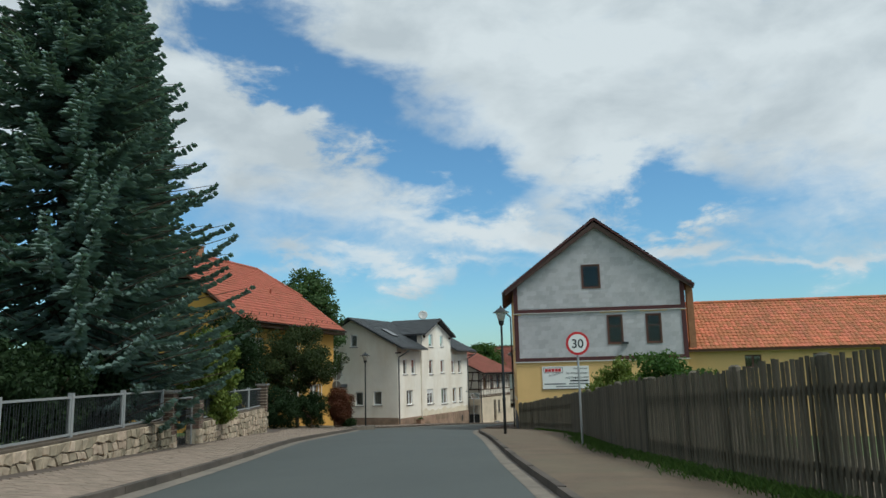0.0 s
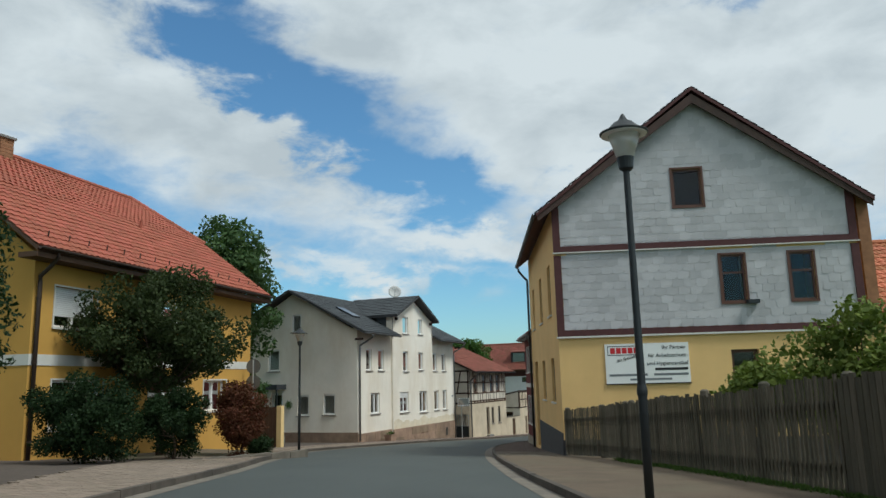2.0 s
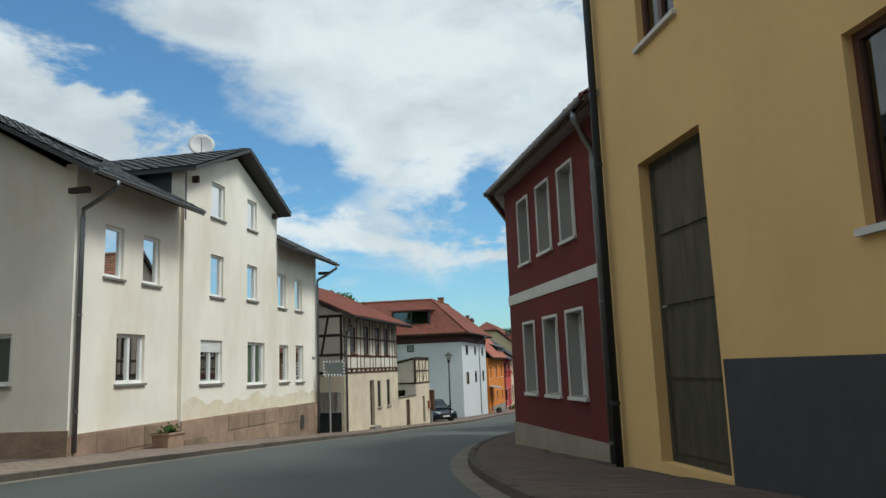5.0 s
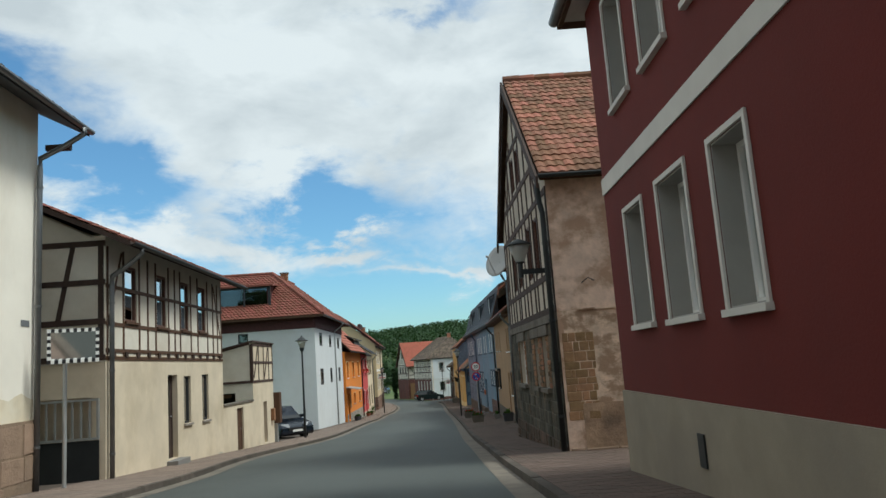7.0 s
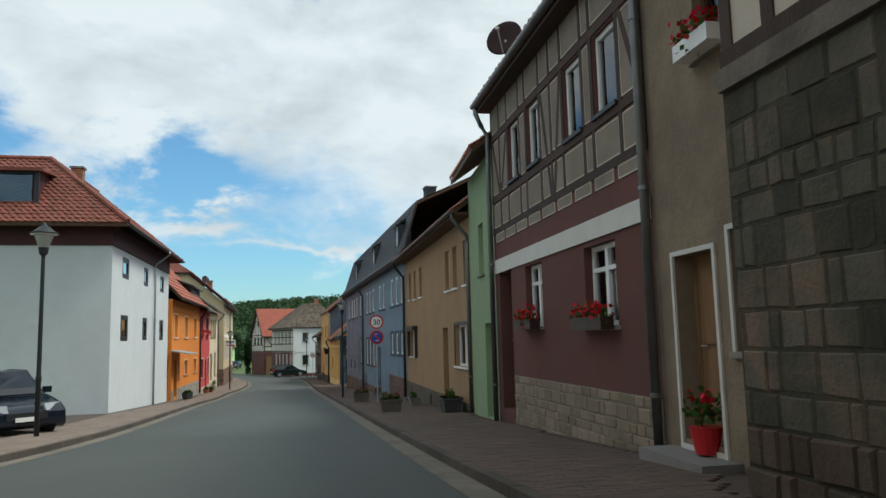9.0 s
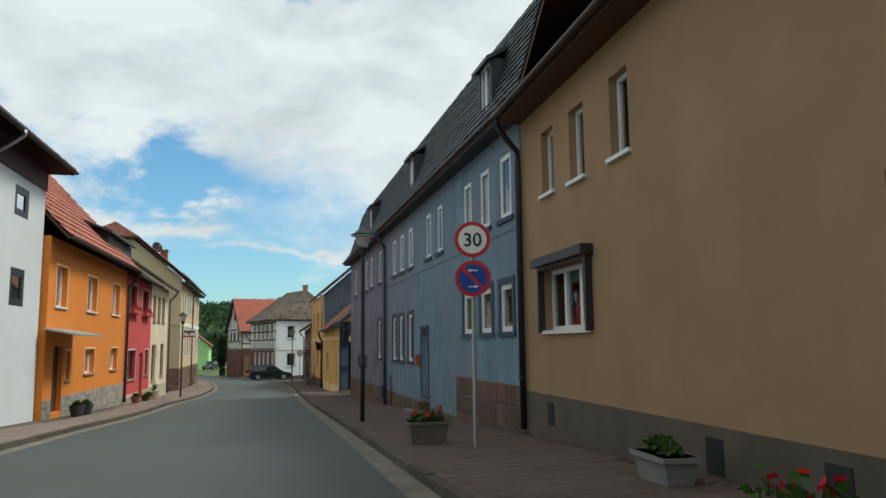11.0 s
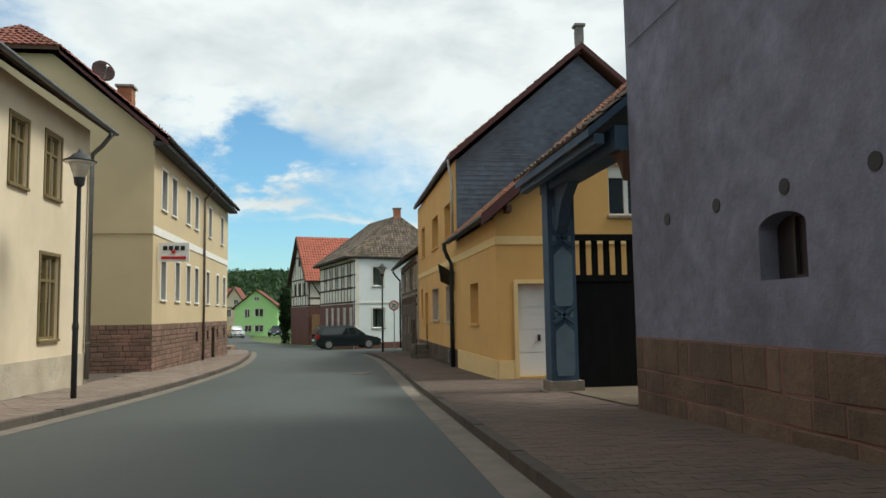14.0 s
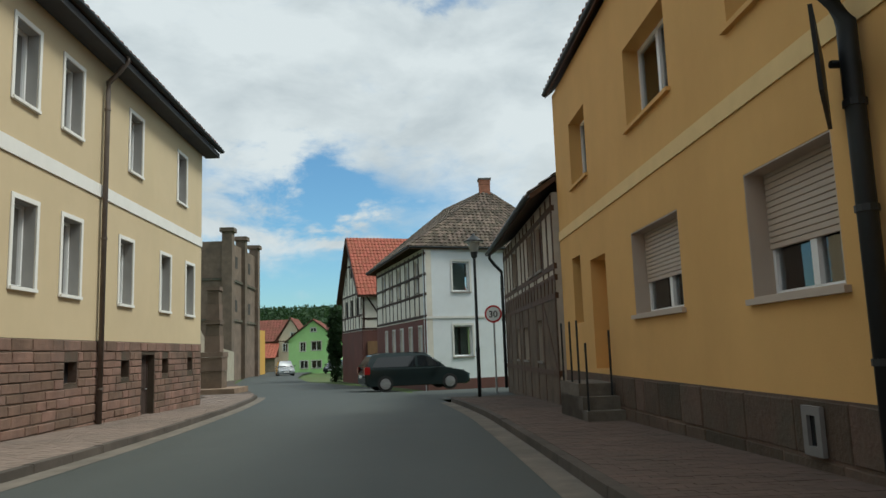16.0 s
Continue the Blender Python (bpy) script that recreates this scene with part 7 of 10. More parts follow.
timber_grid(h, T2, 0, T2.L, [-3.6, -2.95, -1.4], [(u, -3.6, -1.4) for u in (0.1, 2.4, 3.4, 5.6)], [(0.25, -1.4, 1.9, -3.9)])
plinth(h, T2, 0, T2.L, -8, -3.7, "maroon", 0.03, "lower_storey")
rd = T2.u
e0, r0 = T1.P(-0.35, 0.32, -1.45), T1.P(T1.L / 2, 0.32, 2.85)
x0 = T1.P(T1.L + 0.35, 0.32, -1.45)
roof_face(h, e0, e0 + rd * 7.5, r0 + rd * 7.5, r0, "red_tile")
roof_face(h, x0 + rd * 7.5, x0, r0, r0 + rd * 7.5, "red_tile")
part("verge_board", M().prism([e0, r0, r0 - V((0, 0, 0.3)), e0 - V((0, 0, 0.25))], T1.n * -0.06), MT["beam"], h)
part("verge_board", M().prism([x0, r0, r0 - V((0, 0, 0.3)), x0 - V((0, 0, 0.25))], T1.n * -0.06), MT["beam"], h)
part("wooden_gate", M().fbox(T2, 0.3, 1.5, 0.05, 0.12, -7.2, -4.4), MT["ochre_wood"], h)

# ======== houses on the left ========
# -- yellow house behind the garden --
YE = Fr((-26.4, 28.3), (-28.0, 40.2), 1)
h = thing("yellow_house", YE.P(6, -5, -0.8), "yellow rendered house with a half-hipped red tiled roof", "house")
ye_w = [(0.8, 2.5, 2.98, 4.13), (5.2, 6.9, 2.98, 4.13), (0.88, 2.95, 0.15, 1.5), (5.2, 7.2, 0.15, 1.5), (8.5, 10.1, 0.3, 1.45)]
wall(h, YE, 0, YE.L, -2.2, [(0, 4.95), (YE.L, 4.95)], ye_w, MT["yellow"])
for i, o in enumerate(ye_w):
    window(h, YE, o, "white_pvc", "band", 0.05, mull=2, curtain=0.3, shutter=0.72 if i == 0 else 0.0, sill="band")
part("band", M().fbox(YE, -0.02, YE.L, 0.003, 0.02, 1.9, 2.2), MT["band"], h)
YF = Fr((-26.4, 28.3), YE.P(0, -10.4, 0)[:2], -1)
yf_w = [(3.0, 4.2, 3.0, 4.2), (6.2, 7.4, 3.0, 4.2), (3.0, 4.2, 0.2, 1.5), (6.2, 7.4, 0.2, 1.5), (4.6, 5.8, 5.8, 7.0)]
wall(h, YF, 0, 10.4, -2.2, [(0, 4.95), (3.2, 7.35), (7.2, 7.35), (10.4, 4.95)], yf_w, MT["yellow"], name="gable_wall")
for o in yf_w:
    window(h, YF, o, "white_pvc", "band", 0.05, mull=2, curtain=0.4, sill="band")
part("band", M().fbox(YF, 0, 10.4, 0.003, 0.02, 1.9, 2.2), MT["band"], h)
part("far_gable", M().prism([YE.P(12, -0.3, -2), YE.P(12, -10.4, -2), YE.P(12, -10.4, 4.95), YE.P(12, -7.2, 7.35), YE.P(12, -3.2, 7.35), YE.P(12, -0.3, 5.1)], YE.u * 0.2), MT["yellow"], h)
part("back_wall", M().fbox(YE, 0, 12, -10.4, -10.1, -2.2, 4.95), MT["yellow"], h)
EV, HH, RG = 5.02, 7.55, 9.4
for s in (1, -1):
    dd = lambda d: d if s > 0 else -10.4 - d  # noqa: E731
    q = [YE.P(-0.6, dd(0.6), EV), YE.P(12.6, dd(0.6), EV), YE.P(12.6, dd(-2.75), HH), YE.P(-0.6, dd(-2.75), HH)]
    q2 = [q[3], q[2], YE.P(10.6, dd(-5.2), RG), YE.P(1.4, dd(-5.2), RG)]
    for w in (q, q2):
        roof_face(h, *(w if s > 0 else (w[1], w[0], w[3], w[2])), "red_tile", "brown_wood")
a0, b0 = YE.P(-0.6, -2.75, HH), YE.P(-0.6, -7.65, HH)
roof_face(h, b0, a0, YE.P(1.4, -5.2, RG), YE.P(1.4, -5.2, RG), "red_tile")
a1, b1 = YE.P(12.6, -2.75, HH), YE.P(12.6, -7.65, HH)
roof_face(h, a1, b1, YE.P(10.6, -5.2, RG), YE.P(10.6, -5.2, RG), "red_tile")
ridge_caps(h, YE.P(1.4, -5.2, RG + 0.05), YE.P(10.6, -5.2, RG + 0.05), "red_tile")
ridge_caps(h, YE.P(1.4, -5.2, RG + 0.05), YE.P(-0.6, -2.75, HH + 0.05), "red_tile")
ridge_caps(h, YE.P(10.6, -5.2, RG + 0.05), YE.P(12.6, -2.75, HH + 0.05), "red_tile")
for k in range(16):
    c0 = YE.P(0.2 + k * 0.8, 0.18, EV + 0.42)
    part("snow_hook", M().tube([c0, c0 + V((0.03, 0, 0.16))], 0.02, 5), MT["brown_metal"], h)
gutter(h, YE.P(-0.6, 0.7, EV - 0.02), YE.P(12.6, 0.7, EV - 0.02), "brown_metal")
downpipe(h, YE, 0.12, 0.65, EV - 0.1, -1.0, "brown_metal", 0.06)
part("eave_soffit", M().fbox(YE, -0.6, 12.6, 0.0, 0.6, EV - 0.28, EV - 0.14), MT["brown_wood"], h)
chimney(h, *YE.P(3.6, -5.2, 0)[:2], 9.0, 9.9, 0.7, 0.5)
part("roof_vent", M().tube([YE.P(7.6, -2.4, 7.2), YE.P(7.6, -2.35, 7.6)], 0.06, 8), MT["red_tile"], h)

# -- white house with slate-grey roof and tall middle gable --
WS = Fr((-29.63, 52.75), (-29.6, 68.4), 1)
WG = Fr((-29.63, 52.75), (-38.6, 52.75), -1)
h = thing("white_house", (-34, 60, -2.6), "white rendered house with anthracite roof and tall middle gable", "house")
wu = [(a, b, 1.95, 3.25) for a, b in ((1.1, 1.86), (2.7, 3.5), (11.55, 12.3), (13.25, 14.0))]
wm = [(6.1, 6.93, 1.9, 3.22), (8.65, 9.45, 2.0, 3.22), (6.1, 7.0, 4.4, 5.55), (8.65, 9.4, 4.47, 5.53), (5.55, 6.9, -0.75, 0.55), (8.7, 10.07, -0.88, 0.56)]
wlow = [(1.67, 2.87, -0.64, 0.6), (11.65, 12.53, -0.86, 0.53), (13.3, 14.1, -0.89, 0.55)]
wall(h, WS, 0, 4.55, -4.2, [(0, 4.48), (4.55, 4.48)], [o for o in wu + wlow if o[1] < 4.5], MT["white"])
wall(h, WS, 11.1, 15.65, -4.6, [(11.1, 4.48), (15.65, 4.48)], [o for o in wu + wlow if o[0] > 11], MT["white"])
WM = Fr(WS.P(0, 0.12, 0)[:2], WS.P(WS.L, 0.12, 0)[:2], 1)
wall(h, WM, 4.5, 11.15, -4.4, [(4.5, 5.45), (7.82, 6.75), (11.15, 5.45)], wm, MT["white"], th=0.42, name="middle_bay")
for F, ws in ((WS, wu + wlow), (WM, wm)):
    for o in ws:
        window(h, F, o, "white_pvc", rec=0.08, mull=2 if o[1] - o[0] > 1 else 1, glass="mild_pane", curtain=1.0, shutter=0.28 if o[0] == 5.55 else 0.0, fw=0.09, sill="concrete")
gwn = [(3.87, 4.55, 4.38, 5.47), (5.4, 6.25, 2.05, 3.37), (3.3, 4.1, -0.63, 0.57), (1.5, 2.32, -0.58, 0.6)]
gdo = (5.15, 6.0, -1.7, 0.75)
wall(h, WG, 0, 8.97, -4.2, [(0, 4.2), (4.48, 6.75), (8.97, 4.2)], gwn + [gdo], MT["white"], name="gable_wall")
for o in gwn:
    window(h, WG, o, "white_pvc", rec=0.07, mull=1, curtain=0.0, fw=0.1, sill="concrete", glass="mild_pane")
    part("net_curtain", M().fbox(WG, o[0] + 0.06, o[1] - 0.06, -0.22, -0.20, o[2] + 0.06, o[3] - 0.06), MT["curtain"], h)
door(h, WG, gdo, "white_pvc", panels=2, glass=True)
part("porch_roof", M().fbox(WG, 4.9, 6.3, 0.0, 1.0, 0.95, 1.25), MT["slate"], h)
part("porch_steps", M().fbox(WG, 4.9, 6.3, 0.0, 0.9, -2.6, -1.75), MT["concrete"], h)
for u in (5.0, 6.2):
    part("porch_post", M().fbox(WG, u - 0.05, u + 0.05, 0.82, 0.88, -1.75, 0.95), MT["dark_metal"], h)
hb = thing("hanging_basket", WG.P(4.6, 0.2, -0.1), "green hanging flower basket on the white wall", "plant")
part("basket", blossom(WG, 4.42, 4.75, 0.2, 0.0, 0.22, 220), MT["leaf"], hb)["kind"] = "stuff"
# stone plinth
part("plinth", M().fbox(WS, 0, 4.5, 0.003, 0.05, -4.2, -1.7), MT["sandstone"], h)
part("plinth", M().fbox(WS, 11.16, 15.66, 0.003, 0.05, -4.6, -1.78), MT["sandstone"], h)
part("plinth", M().fbox(WM, 4.49, 11.16, 0.003, 0.05, -4.4, -1.74), MT["sandstone"], h)
part("plinth", M().fbox(WG, -0.05, 8.97, 0.003, 0.05, -4.2, -1.6), MT["sandstone"], h)
stones(h, WS, 0.0, 4.4, -3.4, -1.72, "sandstone", 1.0, 0.5, 0.065, jit=0.3, seed=41, gap=0.006)
stones(h, WM, 4.6, 11.0, -3.8, -1.78, "sandstone", 1.1, 0.5, 0.065, jit=0.4, seed=42, gap=0.006)
stones(h, WS, 11.3, 15.6, -4.0, -1.82, "sandstone", 1.1, 0.5, 0.065, jit=0.4, seed=43, gap=0.006)
# flat near-black plate, cellar shade painted in place of an opening
part("cellar_window", M().fbox(WS, 13.6, 13.95, 0.068, 0.075, -2.75, -2.2), MT["unlit_black"], h)
damp_patch(h, WM, 4.6, 11.1, -1.74, -0.9, 5, "tide_mark")
damp_patch(h, WS, 11.2, 15.6, -1.78, -0.95, 6, "tide_mark")
# roof
RZt = 6.95
f_r0, f_r1 = WS.P(-0.55, -4.48, RZt), WS.P(16.2, -4.48, RZt)
b_e0, b_e1 = WS.P(-0.55, -9.9, 4.1), WS.P(16.2, -9.9, 4.1)
for ua, ub, d in ((-0.55, 4.42, 0.8), (4.44, 11.21, -0.36), (11.23, 16.2, 0.8)):
    ze = 4.15 + (0.8 - d) * (RZt - 4.15) / 5.28
    roof_face(h, WS.P(ua, d, ze), WS.P(ub, d, ze), WS.P(ub, -4.48, RZt), WS.P(ua, -4.48, RZt), "anthracite", "plinth_dark", tw=0.3, th=0.34, bump=0.02)
roof_face(h, b_e1, b_e0, f_r0, f_r1, "anthracite", "plinth_dark", tw=0.3, th=0.34, bump=0.02)
ap0, ap1 = WM.P(7.82, 0.5, 7.05), WM.P(7.82, -4.6, 7.05)
for s, ue in ((-1, 4.25), (1, 11.38)):
    e, eb = WM.P(ue, 0.5, 5.5), WM.P(ue, -4.6, 5.5)
    w = (eb, e, ap0, ap1) if s < 0 else (e, eb, ap1, ap0)
    roof_face(h, *w, "anthracite", "plinth_dark", tw=0.3, th=0.34, bump=0.02)
part("dormer_cheek", M().prism([WM.P(4.52, 0.0, 4.0), WM.P(4.52, -3.0, 5.6), WM.P(4.52, 0.0, 5.5)], WM.u * -0.1), MT["slate"], h)
part("dormer_cheek", M().prism([WM.P(11.13, 0.0, 4.0), WM.P(11.13, -3.0, 5.6), WM.P(11.13, 0.0, 5.5)], WM.u * 0.1), MT["white"], h)
part("back_wall", M().fbox(WS, 0, 15.65, -9.0, -8.7, -4.5, 4.15).fbox(WS, 15.35, 15.65, -9.0, -0.31, -4.6, 4.15).prism([WS.P(15.5, 0, 4.1), WS.P(15.5, -9, 4.1), WS.P(15.5, -4.48, 6.7)], WS.u * -0.15), MT["white"], h)
for u, d, z in ((-0.3, 0.4, 3.7), (15.95, 0.4, 3.7)):
    part("eave_bracket", M().fbox(WS, u, u + 0.12, 0.0, 0.5, z, z + 0.12), MT["beam"], h)
for u, z in ((4.9, 5.2), (10.7, 5.2)):
    part("eave_bracket", M().fbox(WM, u, u + 0.1, 0.0, 0.2, z, z + 0.2), MT["beam"], h)
gutter(h, WS.P(-0.5, 0.85, 4.13), WS.P(4.3, 0.85, 4.13))
gutter(h, WS.P(11.3, 0.85, 4.13), WS.P(16.2, 0.85, 4.13))
downpipe(h, WS, 0.12, 0.98, 4.0, -2.1)
downpipe(h, WS, 15.55, 0.98, 4.0, -3.2)
part("roof_window", M().hexa([WS.P(u, d + q * 0.5, 4.1 + (0.95 - d) * 0.525 + q) for q in (0.02, 0.12) for u, d in ((1.6, -1.2), (2.5, -1.2), (2.5, -2.4), (1.6, -2.4))]), MT["car_glass"], h)
dish(h, (-31.1, 61.1, 7.55), (0.5, -0.9, 0.35), 0.45, "dish_grey", (-31.3, 61.2, 6.9))
part("wall_plate", M().fbox(WS, 15.1, 15.4, 0.003, 0.012, 0.0, 0.12), MT["grey_ink"], h)

# -- half-timbered house with a carport --
F1 = Fr((-29.0, 70.25), (-28.8, 79.4), 1)
F2 = Fr((-29.0, 70.25), (-36.5, 70.25), -1)
h = thing("cream_timber_house", (-32, 75, -3.5), "half-timbered upper floor over a cream plastered ground floor", "house")
fu = [(1.05, 1.8, 0.25, 1.6), (3.1, 3.85, 0.22, 1.62), (5.0, 5.75, 0.22, 1.64), (6.6, 7.4, 0.25, 1.66)]
fl = [(5.15, 5.75, -2.45, -1.1), (6.85, 7.5, -2.48, -1.08)]
fd = (3.85, 4.6, -3.3, -1.05)
wall(h, F1, 0, F1.L, -5.2, [(0, -0.55), (F1.L, -0.55)], fl + [fd], MT["old_cream"])
wall(h, F1, 0, F1.L, -0.55, [(0, 2.14), (F1.L, 2.14)], fu, MT["panel"], name="timber_wall")
for o in fu:
    window(h, F1, o, "brown_frame", rec=0.04, mull=1, curtain=0.5, sill="brown_wood")
for o in fl:
    window(h, F1, o, "dark_frame", rec=0.06, mull=1, curtain=0.0)
door(h, F1, fd, "beam", panels=2, glass=True)
part("door_step", M().fbox(F1, 3.6, 4.8, 0.0, 0.55, -4.0, -3.55), MT["concrete"], h)
part("door_step", M().fbox(F1, 3.7, 4.7, 0.0, 0.3, -3.55, -3.32), MT["concrete"], h)
posts = [(u, -0.55, 1.9) for u in (0.08, 0.95, 1.9, 2.45, 3.0, 3.95, 4.45, 4.9, 5.85, 6.5, 7.5, 8.1, 8.6, 9.05)]
timber_grid(h, F1, 0, F1.L, [-0.62, -0.45, 0.15, 1.0], posts, [(0.15, 0.2, 0.85, 1.85), (8.2, 1.8, 8.9, 0.2)], w=0.085, pw=0.075, mat="brown_wood")
for k in range(13):
    part("beam_end", M().fbox(F1, 0.3 + k * 0.7, 0.44 + k * 0.7, 0.0, 0.05, -0.6, -0.47), MT["beam"], h)
wall(h, F2, 0, 7.5, -0.7, [(0, 1.95), (4, 4.0), (7.5, 2.3)], [], MT["panel"], name="side_gable")
timber_grid(h, F2, 0, 6.5, [-0.6, 0.2, 1.08, 1.96], [(0.1, -0.6, 1.9), (2.0, -0.6, 2.9), (3.5, -0.6, 3.6), (5.0, -0.6, 3.3), (6.4, -0.6, 2.4)], [(0.72, 1.9, 1.05, 0.2), (2.9, 0.2, 3.3, 1.9), (4.2, -0.6, 4.9, 1.9)])
part("carport_lintel", M().fbox(F2, 0.01, 3.5, -0.3, -0.01, -1.45, -0.7), MT["old_cream"], h)
part("carport_side", M().fbox(F2, 3.5, 7.5, -0.3, 0.0, -5.2, -0.7), MT["rough_brown"], h)
# carport's back painted near-black to carry the shade inside
part("carport_back", M().fbox(F2, 0.3, 3.5, -5.0, -4.8, -5.2, -0.7), MT["unlit_black"], h)
gt = thing("carport_gate", F2.P(1.5, 0.1, -3.5), "barred grey metal gate across the carport", "gate")
gfr = M()
ring(gfr, F2, 0.12, 3.3, -2.36, -1.48, 0.05, 0.02, 0.07)
part("gate_sheet", M().fbox(F2, 0.12, 3.3, 0.03, 0.05, -3.45, -2.37), MT["dark_metal"], gt)
part("gate_frame", gfr, MT["galvanised"], gt)
for k in range(16):
    part("gate_bar", M().fbox(F2, 0.3 + k * 0.185, 0.34 + k * 0.185, 0.03, 0.06, -2.32, -1.52), MT["galvanised"], gt)
roof_face(h, F1.P(-0.5, 0.75, 1.88), F1.P(F1.L + 0.4, 0.75, 1.88), F1.P(F1.L + 0.4, -4.2, 4.2), F1.P(-0.5, -4.2, 4.2), "brown_tile", "beam")
roof_face(h, F1.P(F1.L + 0.4, -8.5, 1.88), F1.P(-0.5, -8.5, 1.88), F1.P(-0.5, -4.2, 4.2), F1.P(F1.L + 0.4, -4.2, 4.2), "brown_tile", "beam")
gutter(h, F1.P(-0.5, 0.8, 1.86), F1.P(F1.L + 0.4, 0.8, 1.86), "dark_metal")
downpipe(h, F1, 0.1, 0.78, 1.8, -3.6)
back_walls(h, F1, 0.3, F1.L, 8, -5.2, 1.9, MT["old_cream"], 4.0)

damp_patch(h, F1, 0.15, 3.6, -4.6, -2.7, 3)
damp_patch(h, F1, 4.85, 9.1, -4.9, -2.9, 4)

# -- small timbered shed and yard wall --
A1 = Fr((-28.8, 79.45), (-28.4, 87.0), 1)
h = thing("timbered_shed", (-30, 85, -4.1), "small half-timbered shed with lean-to roof over a plastered base", "shed")
wall(h, A1, 3.7, 6.9, -5.4, [(3.7, 0.1), (6.9, 0.05)], [(5.2, 5.75, -3.95, -2.3)], MT["old_cream"])
door(h, A1, (5.2, 5.75, -3.95, -2.3), "brown_wood", panels=2)
timber_grid(h, A1, 3.7, 6.9, [-1.45, -0.7, 0.0], [(u, -1.45, 0.0) for u in (3.75, 4.6, 5.4, 6.2, 6.85)], [(3.9, -1.3, 4.5, -0.1), (6.1, -0.1, 5.5, -1.3)], w=0.09, pw=0.09)
A2 = Fr(A1.P(3.7, 0, 0)[:2], A1.P(3.7, -5, 0)[:2], -1)
wall(h, A2, 0, 4.8, -5.4, [(0, 0.1), (4.8, -0.9)], [(0.7, 3.4, -2.3, -1.85)], MT["panel"], name="side_wall")
# near-black sheet behind the slot, painted as the shed's inner shade
part("dark_interior", M().fbox(A2, 0.5, 3.6, -1.2, -1.1, -2.6, -1.6), MT["unlit_black"], h)
part("plank", M().fbox(A2, 0.9, 3.1, -0.2, -0.15, -2.02, -1.9), MT["brown_wood"], h)
timber_grid(h, A2, 0, 4.8, [-1.45], [(0.05, -1.45, 0.0), (1.8, -1.45, -0.3), (4.7, -1.45, -0.9)], [(0.1, 0.05, 4.8, -0.92)], w=0.1, pw=0.1)
part("roof", M().prism([A1.P(3.62, 0.06, 0.16), A1.P(6.98, 0.06, 0.13), A1.P(6.98, -5, -0.85), A1.P(3.62, -5, -0.85)], (0, 0, 0.06)), MT["beam"], h)
part("far_wall", M().fbox(A1, 6.7, 6.9, -5, -0.31, -5.4, -0.5), MT["old_cream"], h)
yw = thing("yard_wall", A1.P(1.8, 0, -4), "cream plastered yard wall with a wooden door", "wall")
part("coping", M().fbox(A1, -0.05, 3.66, -0.24, 0.04, -2.19, -2.13), MT["dark_concrete"], yw)
wall(yw, A1, -0.05, 3.7, -5.2, [(-0.05, -2.2), (3.7, -2.2)], [(1.5, 2.3, -3.85, -2.35)], MT["old_cream"], th=0.2)
door(yw, A1, (1.5, 2.3, -3.85, -2.35), "brown_wood", rec=0.08, panels=2)
mb = thing("letter_boxes", A1.P(6.9, 0.2, -3.0), "red-brown letter box and brown cabinet on the shed wall", "letter box")
part("red_box", M().fbox(A1, 6.35, 6.62, 0.003, 0.14, -3.15, -2.65), MT["brick"], mb)
part("cabinet_box", M().fbox(A1, 6.92, 7.3, -0.1, 0.25, -3.3, -2.0), MT["brown_wood"], mb)
part("cabinet_post", M().fbox(A1, 7.0, 7.2, -0.05, 0.1, -4.7, -3.3), MT["galvanised"], mb)

# -- white block with brown hipped roof --
K1 = Fr((-28.5, 101.0), (-28.05, 113.4), 1)
K2 = Fr((-28.5, 101.0), (-43, 101.0), -1)
h = thing("white_block_house", (-34, 107, -5), "plain white rendered house with dark boarded eaves and brown roof", "house")
ku = [(1.7, 2.9, 0.45, 1.32), (5.9, 6.9, 0.45, 1.3), (9.9, 11.0, 0.42, 1.25)]
kl = [(1.6, 2.9, -2.1, -1.05), (5.8, 6.8, -2.05, -1.03), (9.9, 11.0, -2.05, -1.02)]
wall(h, K1, 0, K1.L, -6.4, [(0, 1.75), (K1.L, 1.75)], ku + kl, MT["clean_white"])
for o in ku + kl:
    window(h, K1, o, "dark_frame", glass="dark_pane", rec=0.012, mull=1, curtain=0.0, sill=None, fw=0.2)
kw = [(4.2, 4.85, 0.85, 1.45)]
wall(h, K2, 0, 14.5, -6.4, [(0, 1.75), (14.5, 1.75)], kw, MT["clean_white"], name="front_wall")
window(h, K2, kw[0], "dark_frame", rec=0.1, mull=1, curtain=0, sill=None)
for F in (K1, K2):
    part("boarding", M().fbox(F, -0.02 if F is K1 else 0.0, F.L, 0.003, 0.05, 1.55, 2.35), MT["trim_maroon"], h)
    part("inner_top", M().fbox(F, 0, F.L, -0.3, 0.0, 1.76, 2.4), MT["trim_maroon"], h)
e = 2.32
c0, c1 = V((-27.85, 100.35, e)), V((-27.4, 114.0, e))
c2, c3 = V((-44, 114.0, e)), V((-44, 100.35, e))
p0, p1, p2 = V((-31.6, 104.0, 5.55)), V((-31.3, 111.0, 5.55)), V((-44, 104.0, 5.55))
roof_face(h, c0, c1, p1, p0, "brown_tile")
roof_face(h, c3, c0, p0, p2, "brown_tile")
roof_face(h, c1, c2, V((-44, 111, 5.55)), p1, "brown_tile", th=0.8, tw=0.6)
part("roof", M().prism([p0, p1, V((-44, 111, 5.55)), p2], (0, 0, 0.2)), MT["brown_tile"], h)
ridge_caps(h, p0 + V((0, 0, 0.05)), p1 + V((0, 0, 0.05)), "brown_tile")
